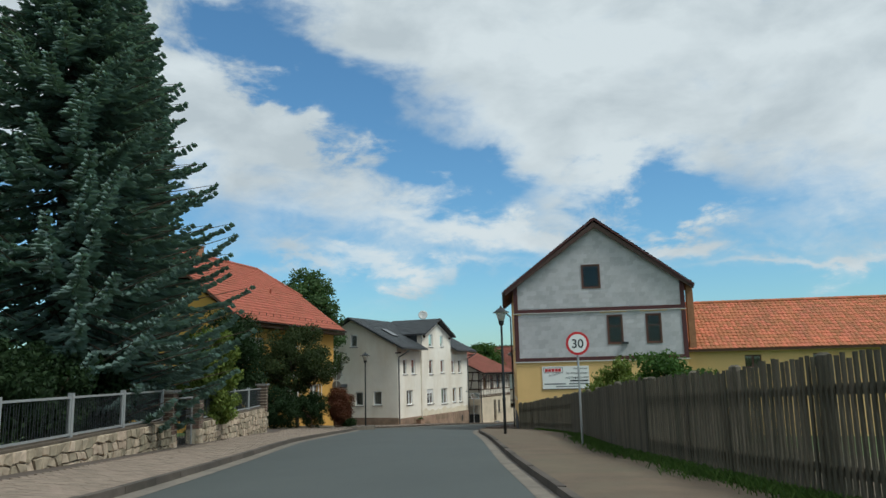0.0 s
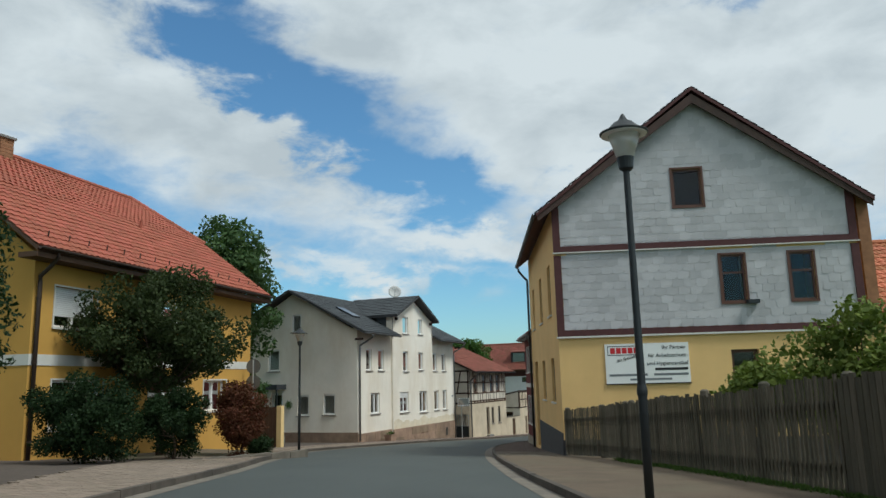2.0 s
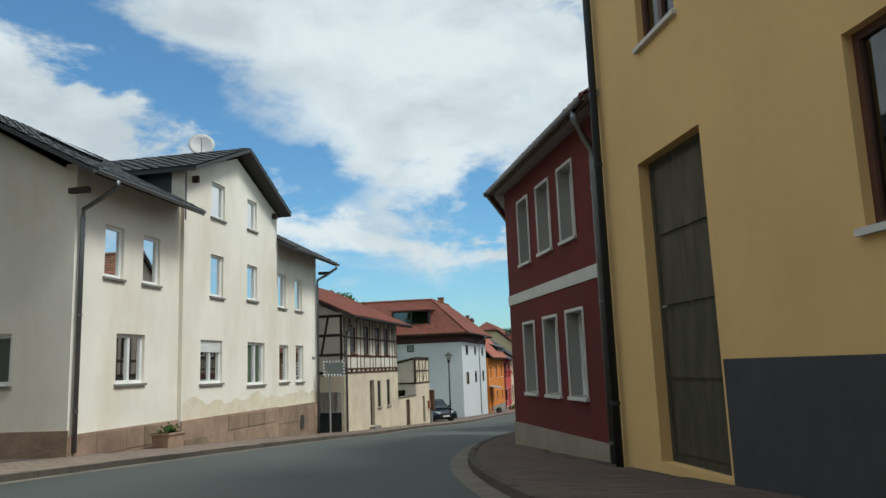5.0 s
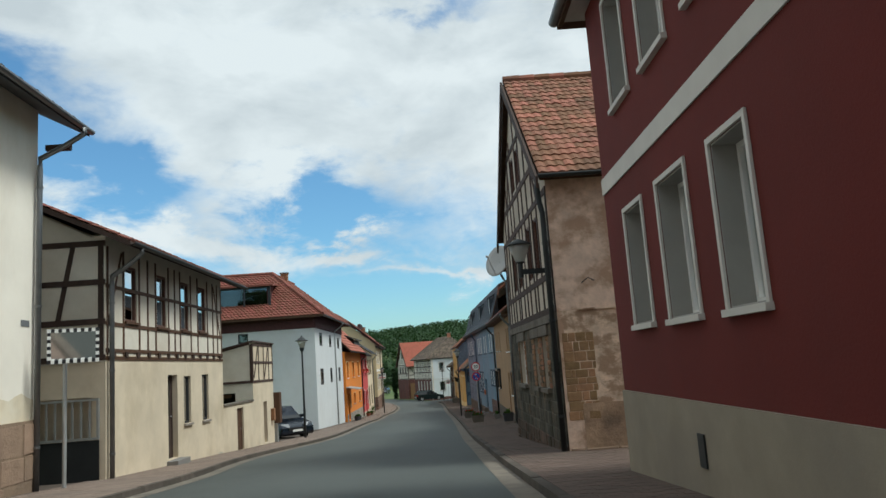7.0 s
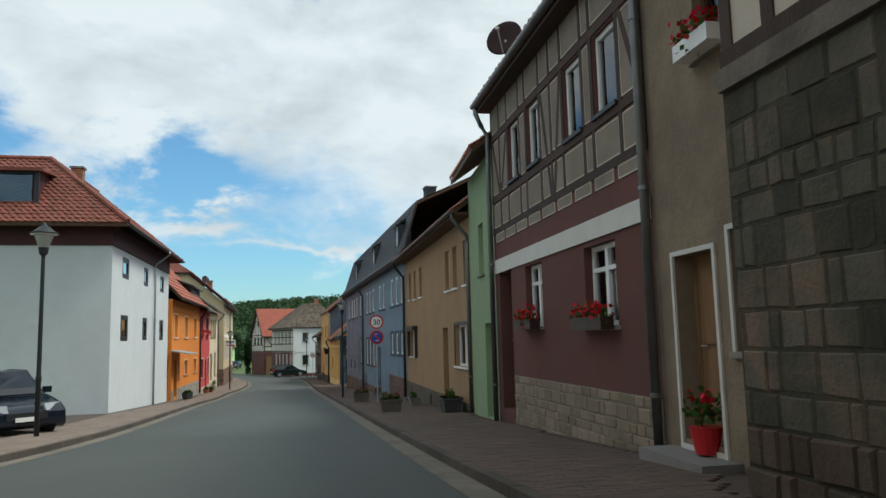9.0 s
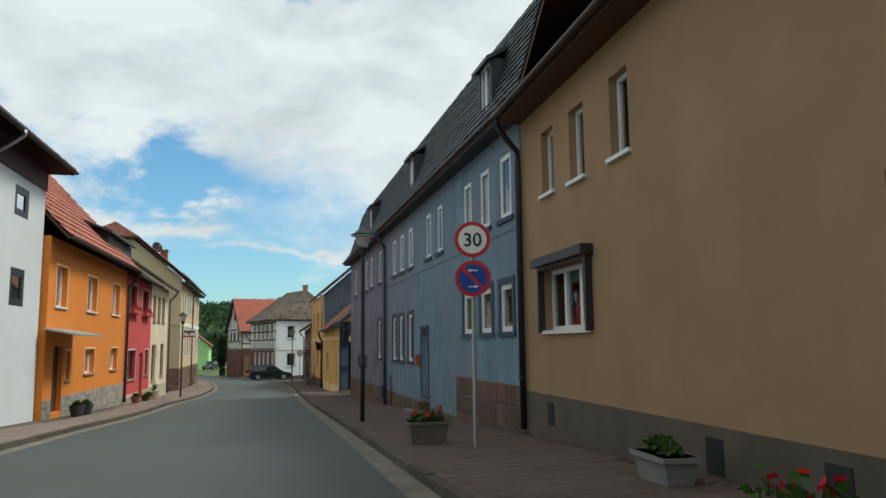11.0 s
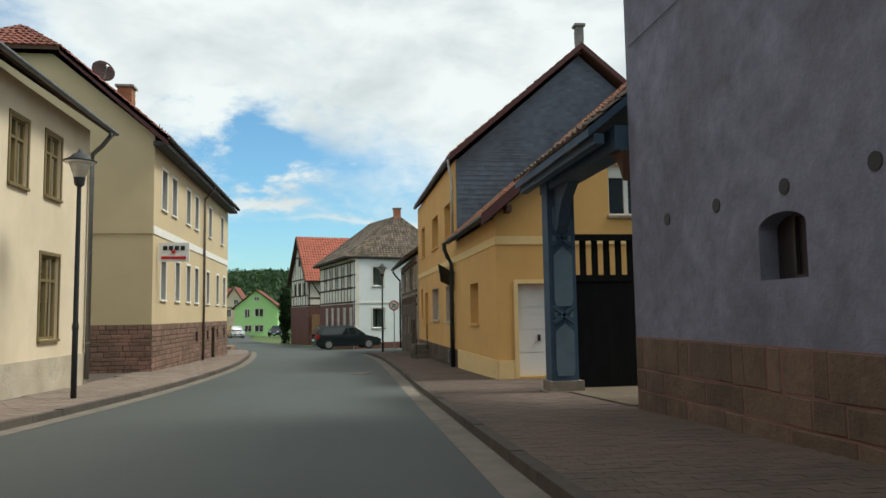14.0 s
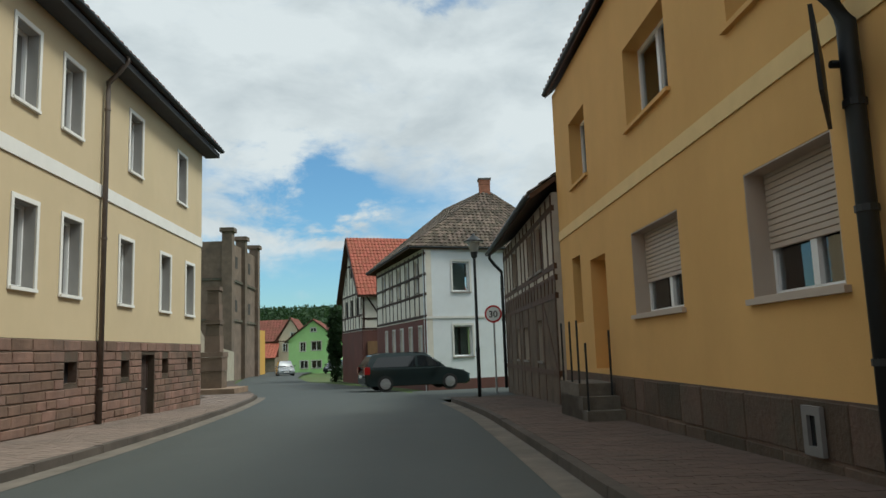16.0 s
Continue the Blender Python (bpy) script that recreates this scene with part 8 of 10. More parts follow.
ridge_caps(h, p0 + V((0, 0, 0.05)), p2 + V((0, 0, 0.05)), "brown_tile")
ridge_caps(h, c0 + V((0, 0, 0.08)), p0 + V((0, 0, 0.05)), "brown_tile")
KD = Fr((-31.5, 101.3), (-34.8, 101.3), -1)
part("dormer", M().fbox(KD, -0.2, 3.1, -2.5, -0.1, 2.9, 4.55), MT["trim_maroon"], h)
t = M()
ring(t, KD, -0.25, 3.15, 2.95, 4.5, 0.16, -0.1, 0.03)
t.fbox(KD, 1.4, 1.5, -0.1, 0.02, 3.1, 4.35)
part("dormer_frame", t, MT["dark_frame"], h)
part("dormer_pane", M().fbox(KD, 0.0, 3.0, -0.08, -0.06, 3.1, 4.35), MT["pane"], h)
part("dormer_roof", M().prism([KD.P(-0.45, 0.25, 4.55), KD.P(3.35, 0.25, 4.55), KD.P(3.35, -3.0, 4.85), KD.P(-0.45, -3.0, 4.85)], (0, 0, 0.12)), MT["brown_tile"], h)
gutter(h, c0 + V((0.05, 0, -0.03)), c1 + V((0.05, 0, -0.03)), "dark_metal")
downpipe(h, K1, 8.1, 0.75, 2.25, -5.3, "galvanised", 0.05)
part("back_wall", M().box(-43, -28.1, 113.1, 113.4, -6.4, 1.75), MT["clean_white"], h)
chimney(h, -31.4, 107.6, 5.3, 6.0, 0.5, 0.5)

# -- orange house --
O1 = Fr((-27.85, 113.45), (-27.45, 124.6), 1)
h = thing("orange_house", (-31, 119, -5.5), "bright orange rendered house with stone-clad plinth", "house")
ou = [(0.75, 1.95, -1.9, -0.62), (4.45, 5.85, -1.88, -0.62), (8.4, 9.75, -1.85, -0.58)]
ol = [(4.5, 5.9, -4.13, -3.25), (8.45, 9.75, -4.12, -3.24), (2.2, 2.7, -4.25, -3.3)]
od = (0.9, 1.9, -5.2, -3.15)
wall(h, O1, 0, O1.L, -6.9, [(0, 0.2), (O1.L, 0.2)], ou + ol + [od], MT["orange"])
for o in ou:
    window(h, O1, o, "white_pvc", "pale_ochre", 0.06, rec=0.16, mull=2, curtain=0.6, sill="white_pvc")
for o in ol:
    window(h, O1, o, "white_pvc", "pale_ochre", 0.06, rec=0.16, mull=2 if o[1] - o[0] > 1 else 1, curtain=0.4)
door(h, O1, od, "brown_wood", panels=3)
part("canopy", M().prism([O1.P(-0.2, 0.0, -2.6), O1.P(2.9, 0.0, -2.6), O1.P(2.9, 1.0, -2.8), O1.P(-0.2, 1.0, -2.8)], (0, 0, 0.05)), MT["galvanised"], h)
for a, b, sd in ((0.0, 0.85, 50), (1.95, O1.L, 51)):
    plinth(h, O1, a, b, -6.4, -4.75, "grey_rubble", 0.012, "mortar_bed")
    rubble(h, O1, a, b, -6.2, -4.75, 0.17, "grey_rubble", sd, 0.018, 140, (), 0.985, 0.9)
roof_face(h, O1.P(0, 0.5, 0.22), O1.P(O1.L + 0.1, 0.5, 0.22), O1.P(O1.L + 0.1, -3.75, 4.75), O1.P(0, -3.75, 4.75), "pink_tile", tw=0.3, th=0.42, bump=0.03, lift=0.045)
roof_face(h, O1.P(O1.L + 0.1, -8.0, 0.22), O1.P(0, -8.0, 0.22), O1.P(0, -3.75, 4.75), O1.P(O1.L + 0.1, -3.75, 4.75), "red_tile", th=0.8, tw=0.6)
gutter(h, O1.P(0, 0.55, 0.2), O1.P(O1.L + 0.1, 0.55, 0.2), "brown_metal")
downpipe(h, O1, O1.L - 0.05, 0.52, 0.12, -5.6, "brown_metal")
chimney(h, -31.4, 124.3, 4.0, 5.3, 0.4, 0.4)
dish(h, (-30.9, 124.2, 4.75), (0.6, -0.9, 0.3), 0.33, "dish_dark", (-31.15, 124.4, 4.3))
back_walls(h, O1, 0, O1.L, 7.5, -6.9, 0.1, MT["orange"], 4.5)

# -- berry red house --
P1 = Fr((-27.45, 124.65), (-27.3, 131.5), 1)
h = thing("berry_red_house", (-31, 128, -5.8), "narrow berry-red house with flower boxes", "house")
pu = [(0.65, 2.55, -1.6, -0.25), (4.0, 5.9, -1.6, -0.3)]
pl = [(0.7, 2.7, -4.7, -3.35), (5.25, 6.3, -4.65, -3.35)]
pd = (3.75, 4.75, -5.75, -3.5)
wall(h, P1, 0, P1.L, -6.9, [(0, 0.1), (P1.L, 0.1)], pu + pl + [pd], MT["berry"])
for o in pu:
    window(h, P1, o, "dark_frame", "band", 0.05, rec=0.12, mull=2, curtain=0.15, flowers="berry")
for o in pl:
    window(h, P1, o, "dark_frame", "band", 0.05, rec=0.12, mull=2 if o[0] < 2 else 1, curtain=0.2)
door(h, P1, pd, "galvanised", panels=2, glass=True)
part("door_step", M().fbox(P1, 3.6, 4.9, 0.0, 0.5, -6.3, -5.78), MT["concrete"], h)
for k in range(5):
    part("plinth_strip", M().fbox(P1, 0, 3.7, 0.003, 0.04, -6.05 + 0.14 * k, -5.93 + 0.14 * k).fbox(P1, 4.8, P1.L, 0.003, 0.04, -6.05 + 0.14 * k, -5.93 + 0.14 * k), MT["pale_stone"], h)
roof_face(h, P1.P(0, 0.5, 0.05), P1.P(P1.L, 0.5, 0.05), P1.P(P1.L, -4.4, 3.2), P1.P(0, -4.4, 3.2), "slate", flat=True)
roof_face(h, P1.P(P1.L, -9, 0.05), P1.P(0, -9, 0.05), P1.P(0, -4.4, 3.2), P1.P(P1.L, -4.4, 3.2), "slate", flat=True, th=0.8)
dm_ = part("slate_dormer", M().prism([P1.P(1.5, -0.15, 0.3), P1.P(1.5, -0.15, 1.42), P1.P(1.5, -4.3, 3.0), P1.P(1.5, -4.3, 0.3)], P1.u * 5.0), MT["dormer_slate"], h, "wide shed dormer clad in grey slate")
part("dormer_roof", M().prism([P1.P(1.3, 0.1, 1.36), P1.P(1.3, 0.1, 1.46), P1.P(1.3, -4.4, 3.17), P1.P(1.3, -4.4, 3.07)], P1.u * 5.4), MT["slate"], dm_)
gutter(h, P1.P(0, 0.55, 0.04), P1.P(P1.L, 0.55, 0.04), "brown_metal")
back_walls(h, P1, 0, P1.L, 8.5, -6.9, 0.0, MT["berry"], 3.0)

# -- narrow cream house --
C1 = Fr((-27.3, 131.5), (-27.2, 138.3), 1)
h = thing("narrow_cream_house", (-31, 135, -6), "narrow weathered cream house with olive-brown windows", "house")
cu_ = [(0.7, 1.45, -1.85, -0.45), (2.4, 3.2, -1.82, -0.45), (4.1, 4.95, -1.8, -0.4)]
cl_ = [(0.7, 1.7, -5.05, -3.15), (4.0, 5.0, -4.95, -3.1)]
wall(h, C1, 0, C1.L, -7.2, [(0, 0.3), (C1.L, 0.3)], cu_ + cl_, MT["pale_cream"])
for o in cu_ + cl_:
    window(h, C1, o, "olive_frame", "olive_frame", 0.07, rec=0.06, mull=2, transom=0.3, curtain=0.9, sill="olive_frame")
plinth(h, C1, 0, C1.L, -7.2, -5.35, "pale_stone", 0.03)
roof_face(h, C1.P(0, 0.5, 0.32), C1.P(C1.L + 0.3, 0.5, 0.32), C1.P(C1.L + 0.3, -4.3, 3.7), C1.P(0, -4.3, 3.7), "slate", flat=True)
roof_face(h, C1.P(C1.L + 0.3, -9, 0.32), C1.P(0, -9, 0.32), C1.P(0, -4.3, 3.7), C1.P(C1.L + 0.3, -4.3, 3.7), "slate", flat=True, th=0.8)
gutter(h, C1.P(0, 0.55, 0.3), C1.P(C1.L + 0.3, 0.55, 0.3))
downpipe(h, C1, C1.L - 0.1, 0.53, 0.25, -6.0)
back_walls(h, C1, 0, C1.L, 8.5, -7.2, 0.2, MT["pale_cream"], 3.5)

# -- large cream house on a sandstone plinth --
D1 = Fr((-27.02, 144.1), (-27.02, 160.3), 1)
D2 = Fr((-27.02, 144.1), (-36.6, 144.1), -1)
h = thing("large_cream_house", (-32, 152, -6.4), "large cream rendered house with white band and sandstone plinth", "house")
du = [(a, a + 0.78, -0.73, 0.66) for a in (1.07, 2.65, 5.2, 6.95, 10.25, 13.8)]
dl = [(a, a + 0.76, -3.88, -2.42) for a in (1.1, 3.35, 5.35, 7.08, 9.8, 12.5, 14.65)]
dc = [(7.3, 7.87, -5.55, -5.12), (10.0, 10.5, -5.53, -5.12), (12.7, 13.2, -5.52, -5.1), (14.85, 15.35, -5.48, -5.09)]
dd_ = (11.25, 12.15, -6.7, -5.0)
wall(h, D1, 0, D1.L, -7.8, [(0, 1.45), (D1.L, 1.45)], du + dl + dc + [dd_], MT["cream"], th=0.35)
for o in du + dl:
    window(h, D1, o, "white_pvc", "white_trim", 0.085, rec=0.2, mull=1, curtain=0.6, sill="white_trim", lining="reveal")
# black sheet in each cellar opening paints the shade behind it
for o in dc:
    part("cellar_recess", M().fbox(D1, o[0] - 0.01, o[1] + 0.01, -0.20, -0.165, o[2] - 0.01, o[3] + 0.01), MT["ink"], h)
for o in dc + [dd_]:
    lm = M()
    ring(lm, D1, o[0] + 0.003, o[1] - 0.003, o[2] + 0.003, o[3] - 0.003, 0.016, -0.16, 0.012)
    part("stone_lining", lm, MT["brown_stone"], h)
door(h, D1, dd_, "beam", panels=2)
part("band", M().fbox(D1, -0.02, D1.L, 0.003, 0.03, -1.72, -1.45), MT["white_trim"], h)
part("band", M().fbox(D2, 0.0, 9.6, 0.003, 0.03, -1.72, -1.45), MT["cream"], h)
wall(h, Fr(D1.P(0, 0.01, 0)[:2], D1.P(D1.L, 0.01, 0)[:2], 1), 0, D1.L, -7.5, [(0, -4.72), (D1.L, -4.72)], dc + [dd_], MT["brown_stone"], th=0.008, name="mortar_bed")
plinth(h, D2, 0, 9.6, -7.5, -4.72, "brown_stone", 0.01, "mortar_bed")
stones(h, D1, 0, D1.L, -7.1, -4.72, "tan_stone", 0.55, 0.19, 0.032, jit=0.45, limit=300, skip=dc + [dd_], seed=61, gap=0.006)
stones(h, D2, 0, 9.6, -7.1, -4.72, "tan_stone", 0.34, 0.15, 0.02, jit=0.5, limit=120, seed=62, gap=0.003)
dg = [(2.0, 2.6, -3.8, -2.45)]
wall(h, D2, 0, 9.6, -7.8, [(0, 1.6), (3.3, 4.3), (6.3, 4.3), (9.6, 1.6)], dg, MT["cream"], name="gable_wall")
window(h, D2, dg[0], "white_pvc", shutter=0.95, curtain=0)
ez, rz = 1.48, 5.7
a0, a1 = V((-26.53, 143.75, ez)), V((-26.53, 160.7, ez))
g0, g1 = V((-30.0, 143.75, 4.45)), V((-30.0, 160.7, 4.45))
q0, q1 = V((-31.8, 145.3, rz)), V((-31.8, 159.2, rz))
k0, k1 = V((-33.6, 143.75, 4.45)), V((-33.6, 160.7, 4.45))
z0, z1 = V((-37.2, 143.75, ez)), V((-37.2, 160.7, ez))
roof_face(h, a0, a1, g1, g0, "brown_tile")
roof_face(h, g0, g1, q1, q0, "brown_tile")
roof_face(h, z1, z0, k0, k1, "brown_tile", th=0.8, tw=0.6)
roof_face(h, k1, k0, q0, q1, "brown_tile", th=0.8, tw=0.6)
roof_face(h, k0, g0, q0, q0, "brown_tile")
roof_face(h, g1, k1, q1, q1, "brown_tile")
part("verge_board", M().prism([a0, g0, g0 - V((0, 0, 0.22)), a0 - V((0, 0, 0.3))], (0, -0.05, 0)), MT["trim_maroon"], h)
part("eave_soffit", M().box(-27.0, -26.56, 143.8, 160.62, 1.2, 1.34), MT["plinth_dark"], h)
part("far_gable", M().prism([V((-27.2, 160.1, -7.8)), V((-36.6, 160.1, -7.8)), V((-36.6, 160.1, 1.6)), V((-33.3, 160.1, 4.2)), V((-30.3, 160.1, 4.2)), V((-27.2, 160.1, 1.6))], (0, -0.2, 0)), MT["cream"], h)
part("back_wall", M().box(-36.6, -36.3, 144.4, 159.9, -7.8, 1.5), MT["cream"], h)
gutter(h, a0 + V((0.04, 0, -0.03)), a1 + V((0.04, 0, -0.03)), "dark_metal")
downpipe(h, D1, 8.72, 0.5, 1.4, -6.6, "brown_zinc")
chimney(h, -28.5, 146.0, 2.6, 3.75, 0.5, 0.5)
dish(h, (-28.75, 144.2, 3.8), (0.7, -0.9, 0.3), 0.38, "dish_dark", (-28.9, 144.6, 3.3))
for k in range(40):
    p = V((-26.95, 144.4 + k * 0.4, 1.84))
    part("snow_guard", M().tube([p, p + V((0, 0, 0.22))], 0.012, 4), MT["brown_metal"], h)
# shop sign
sg = thing("shop_sign", D1.P(0.6, 0.6, -2.6), "white hanging sign with dark and red marks on a bracket", "sign")
part("board", M().box(-26.95, -25.95, 144.55, 144.63, -2.62, -1.98), MT["sign_white"], sg)
part("red_strip", M().box(-26.85, -26.05, 144.535, 144.549, -2.54, -2.45), MT["sign_red"], sg)
for k in range(4):
    part("logo_block", M().box(-26.8 + 0.19 * k, -26.66 + 0.19 * k, 144.535, 144.549, -2.24, -2.09), MT["ink"], sg)
part("logo_star", M().prism([V((-26.46 + (0.13 if i % 2 == 0 else 0.05) * math.cos(i * math.pi / 5), 144.54, -2.3 + (0.12 if i % 2 == 0 else 0.045) * math.sin(i * math.pi / 5))) for i in range(10)], (0, 0.006, 0)), MT["sign_red"], sg)

# -- weathered stone tower house, portal pier and wall beyond --
h = thing("stone_tower_house", (-44, 217, -7.2), "dark weathered stone building with battlement piers", "building")
part("tower", M().box(-50, -38.6, 210.8, 223.6, -8.5, 6.4), MT["ruin"], h)
for x, y in ((-38.7, 211.0), (-38.7, 216.8), (-38.7, 223.4), (-44, 211.0), (-50, 211)):
    part("corner_pier", M().box(x - 0.5, x + 0.5, y - 0.5, y + 0.5, -8.5, 7.3), MT["ruin"], h)
    part("pier_cap", M().box(x - 0.7, x + 0.7, y - 0.7, y + 0.7, 7.3, 7.7), MT["ruin"], h)
for z in (-1.5, 2.5):
    part("string_course", M().box(-50.1, -38.5, 210.65, 210.8, z, z + 0.25).box(-38.6, -38.45, 210.65, 223.7, z, z + 0.25), MT["black_stone"], h)
# tower windows are flat near-black plates, their inner shade painted
for y in (213.5, 219.5):
    for z in (-0.5, 4.0):
        part("window", M().box(-38.62, -38.58, y, y + 1.0, z, z + 1.2), MT["unlit_black"], h)
h = thing("stone_portal_pier", (-29.0, 170.5, -6.7), "weathered sandstone portal pier with carved courses", "pier")
zz = -7.4
for k, (w, hh) in enumerate(((0.95, 0.9), (0.9, 0.8), (0.94, 0.6), (1.0, 0.22), (0.66, 0.7), (0.6, 0.5), (0.68, 0.2), (0.58, 0.7), (0.5, 0.6), (0.6, 0.18))):
    part("block", M().box(-29.3 - w / 2, -29.3 + w / 2, 170.5 - w / 2, 170.5 + w / 2, zz, zz + hh - 0.01), MT["ruin"], h)
    zz += hh
part("base_steps", M().box(-29.9, -28.1, 169.2, 171.8, -7.4, -6.45), MT["sandstone"], h)
h = thing("old_stone_wall", (-33, 190, -7), "crumbling pale stone wall along the road", "wall")
part("wall", M().prism([V((-30.4, 171.7, -7.6)), V((-37.6, 209, -7.6)), V((-37.6, 209, -4.6)), V((-31.6, 178, -4.4)), V((-30.5, 172.2, -3.6))], (0.4, -0.08, 0)), MT["pale_stone"], h)

# -- far houses round the bend --
def far_house(name, label, x0, x1, y, depth, z0, ze, zr, mat, roof, wins, trim="band"):
    F = Fr((x0, y), (x1, y), 1)
    g = thing(name, F.P(F.L / 2, -depth / 2, z0), label, "house")
    wall(g, F, 0, F.L, z0 - 1, [(0, ze), (F.L / 2, zr), (F.L, ze)], wins, MT[mat])
    for o in wins:
        window(g, F, o, "white_pvc", trim, 0.08, mull=2, curtain=0.3)
    r0, r1 = F.P(F.L / 2, 0.4, zr + 0.2), F.P(F.L / 2, -depth, zr + 0.2)
    roof_face(g, F.P(-0.5, -depth, ze - 0.2), F.P(-0.5, 0.4, ze - 0.2), r0, r1, roof, th=0.6, tw=0.5)
    roof_face(g, F.P(F.L + 0.5, 0.4, ze - 0.2), F.P(F.L + 0.5, -depth, ze - 0.2), r1, r0, roof, th=0.6, tw=0.5)
    part("outer_wall", M().fbox(F, 0, 0.25, -depth, -0.3, z0 - 1, ze).fbox(F, F.L - 0.25, F.L, -depth, -0.3, z0 - 1, ze).fbox(F, 0, F.L, -depth - 0.2, -depth, z0 - 1, ze), MT[mat], g)
    return g


far_house("green_house", "bright green gabled house with brown windows", -38.1, -31.2, 243.0, 9, -7.7, -3.0, -0.3, "lime", "brown_tile",
          [(1.6, 2.4, -4.6, -3.3), (3.2, 4.6, -4.5, -3.2), (1.6, 2.7, -7.0, -5.9), (3.2, 4.6, -7.0, -5.9), (3.1, 3.9, -1.9, -1.3)])
far_house("pale_gable_house", "cream gabled house with a brown tiled roof", -42.9, -38.9, 262.0, 9, -7.7, -2.4, 1.0, "pale_cream", "brown_tile",
          [(0.7, 1.5, -4.4, -3.1), (2.0, 2.8, -2.2, -1.3)])
g = thing("brown_roof_house", (-45.6, 265, -7.7), "low brick house with a brown tiled roof and a red lean-to", "house")
part("wall", M().box(-48.6, -42.5, 262.4, 269, -8.6, -2.6), MT["brick"], g)
roof_face(g, V((-48.9, 262.0, -2.7)), V((-41.2, 262.0, -2.7)), V((-41.2, 265.5, 1.0)), V((-48.9, 265.5, 1.0)), "brown_tile", th=0.6, tw=0.5)
part("lean_to_wall", M().box(-48.0, -42.9, 258.5, 262.3, -8.6, -5.3), MT["rough_brown"], g)
roof_face(g, V((-48.3, 258.0, -5.4)), V((-42.7, 258.0, -5.4)), V((-42.7, 262.3, -2.9)), V((-48.3, 262.3, -2.9)), "red_tile", th=0.6, tw=0.5)
g = thing("yellow_shed", (-42, 233, -7.6), "narrow yellow house edge beside the tower", "house")
part("wall", M().box(-46, -40.4, 228, 238, -8.5, -1.7), MT["yellow"], g)
roof_face(g, V((-46.3, 227.6, -1.8)), V((-40.2, 227.6, -1.8)), V((-40.2, 232.6, 0.6)), V((-46.3, 232.6, 0.6)), "red_tile", th=0.6, tw=0.5)


# ======== street furniture ========
def street_lamp(x, y, z):
    g = thing("street_lamp", (x, y, z), "dark metal street lamp with bell-shaped glass lantern", "street lamp", "street lamps along the road")
    part("pole", M().lathe([(0.054, -0.3), (0.054, 1.28), (0.052, 1.36), (0.048, 1.42), (0.04, 4.05), (0.038, 4.1)], (x, y, z), 14), MT["dark_metal"], g, smooth=True)
    part("collar", M().lathe([(0.058, 1.26), (0.064, 1.29), (0.064, 1.33), (0.05, 1.4)], (x, y, z), 14), MT["dark_metal"], g)
    part("lantern_neck", M().lathe([(0.045, 4.02), (0.09, 4.06), (0.10, 4.14), (0.11, 4.2), (0.06, 4.22)], (x, y, z), 16), MT["dark_metal"], g)
    b = part("glass_bowl", M().lathe([(0.105, 4.2), (0.15, 4.34), (0.21, 4.52), (0.205, 4.52), (0.145, 4.34), (0.10, 4.21)], (x, y, z), 20), MT["lamp_glass"], g, "clear bell-shaped bowl", True)
    part("bulb", M().lathe([(0.02, 4.22), (0.05, 4.3), (0.055, 4.38), (0.03, 4.44), (0.01, 4.46)], (x, y, z), 12), MT["white_pvc"], b, smooth=True)
    part("hat", M().lathe([(0.21, 4.5), (0.30, 4.512), (0.305, 4.527), (0.21, 4.57), (0.12, 4.66), (0.06, 4.69), (0.03, 4.75), (0.01, 4.78)], (x, y, z), 24), MT["dark_metal"], g, smooth=True)
    part("reflector", M().lathe([(0.19, 4.488), (0.285, 4.498), (0.285, 4.504), (0.19, 4.499)], (x, y, z), 24), MT["white_pvc"], g)
    return g


first = street_lamp(-9.81, 23.06, -0.30)
for x, y, z in ((-25.3, 39.82, -1.26), (-27.48, 88.66, -4.28), (-19.2, 107.07, -5.03), (-25.87, 133.65, -5.98), (-18.63, 158.96, -6.50)):
    copy_thing(first, Matrix.Translation((x, y, z)))

# lantern on its bracket at the derelict house
bx, by, bz = -19.95, 68.2, 0.32
part("arm", M().box(-19.95, -19.4, by - 0.04, by + 0.04, 0.39, 0.49), MT["dark_metal"], wl)
part("socket", M().lathe([(0.05, 0.0), (0.05, 0.28), (0.09, 0.32)], (bx, by, bz), 12), MT["dark_metal"], wl)
bb = part("glass_bowl", M().lathe([(0.09, 0.32), (0.15, 0.48), (0.22, 0.66), (0.215, 0.66), (0.14, 0.48), (0.08, 0.33)], (bx, by, bz), 20), MT["lamp_glass"], wl, smooth=True)
part("bulb", M().lathe([(0.02, 0.34), (0.06, 0.42), (0.06, 0.52), (0.02, 0.58)], (bx, by, bz), 12), MT["white_pvc"], bb)
part("hat", M().lathe([(0.20, 0.655), (0.245, 0.66), (0.245, 0.675), (0.16, 0.73), (0.08, 0.77), (0.03, 0.79)], (bx, by, bz), 20), MT["dark_metal"], wl, smooth=True)


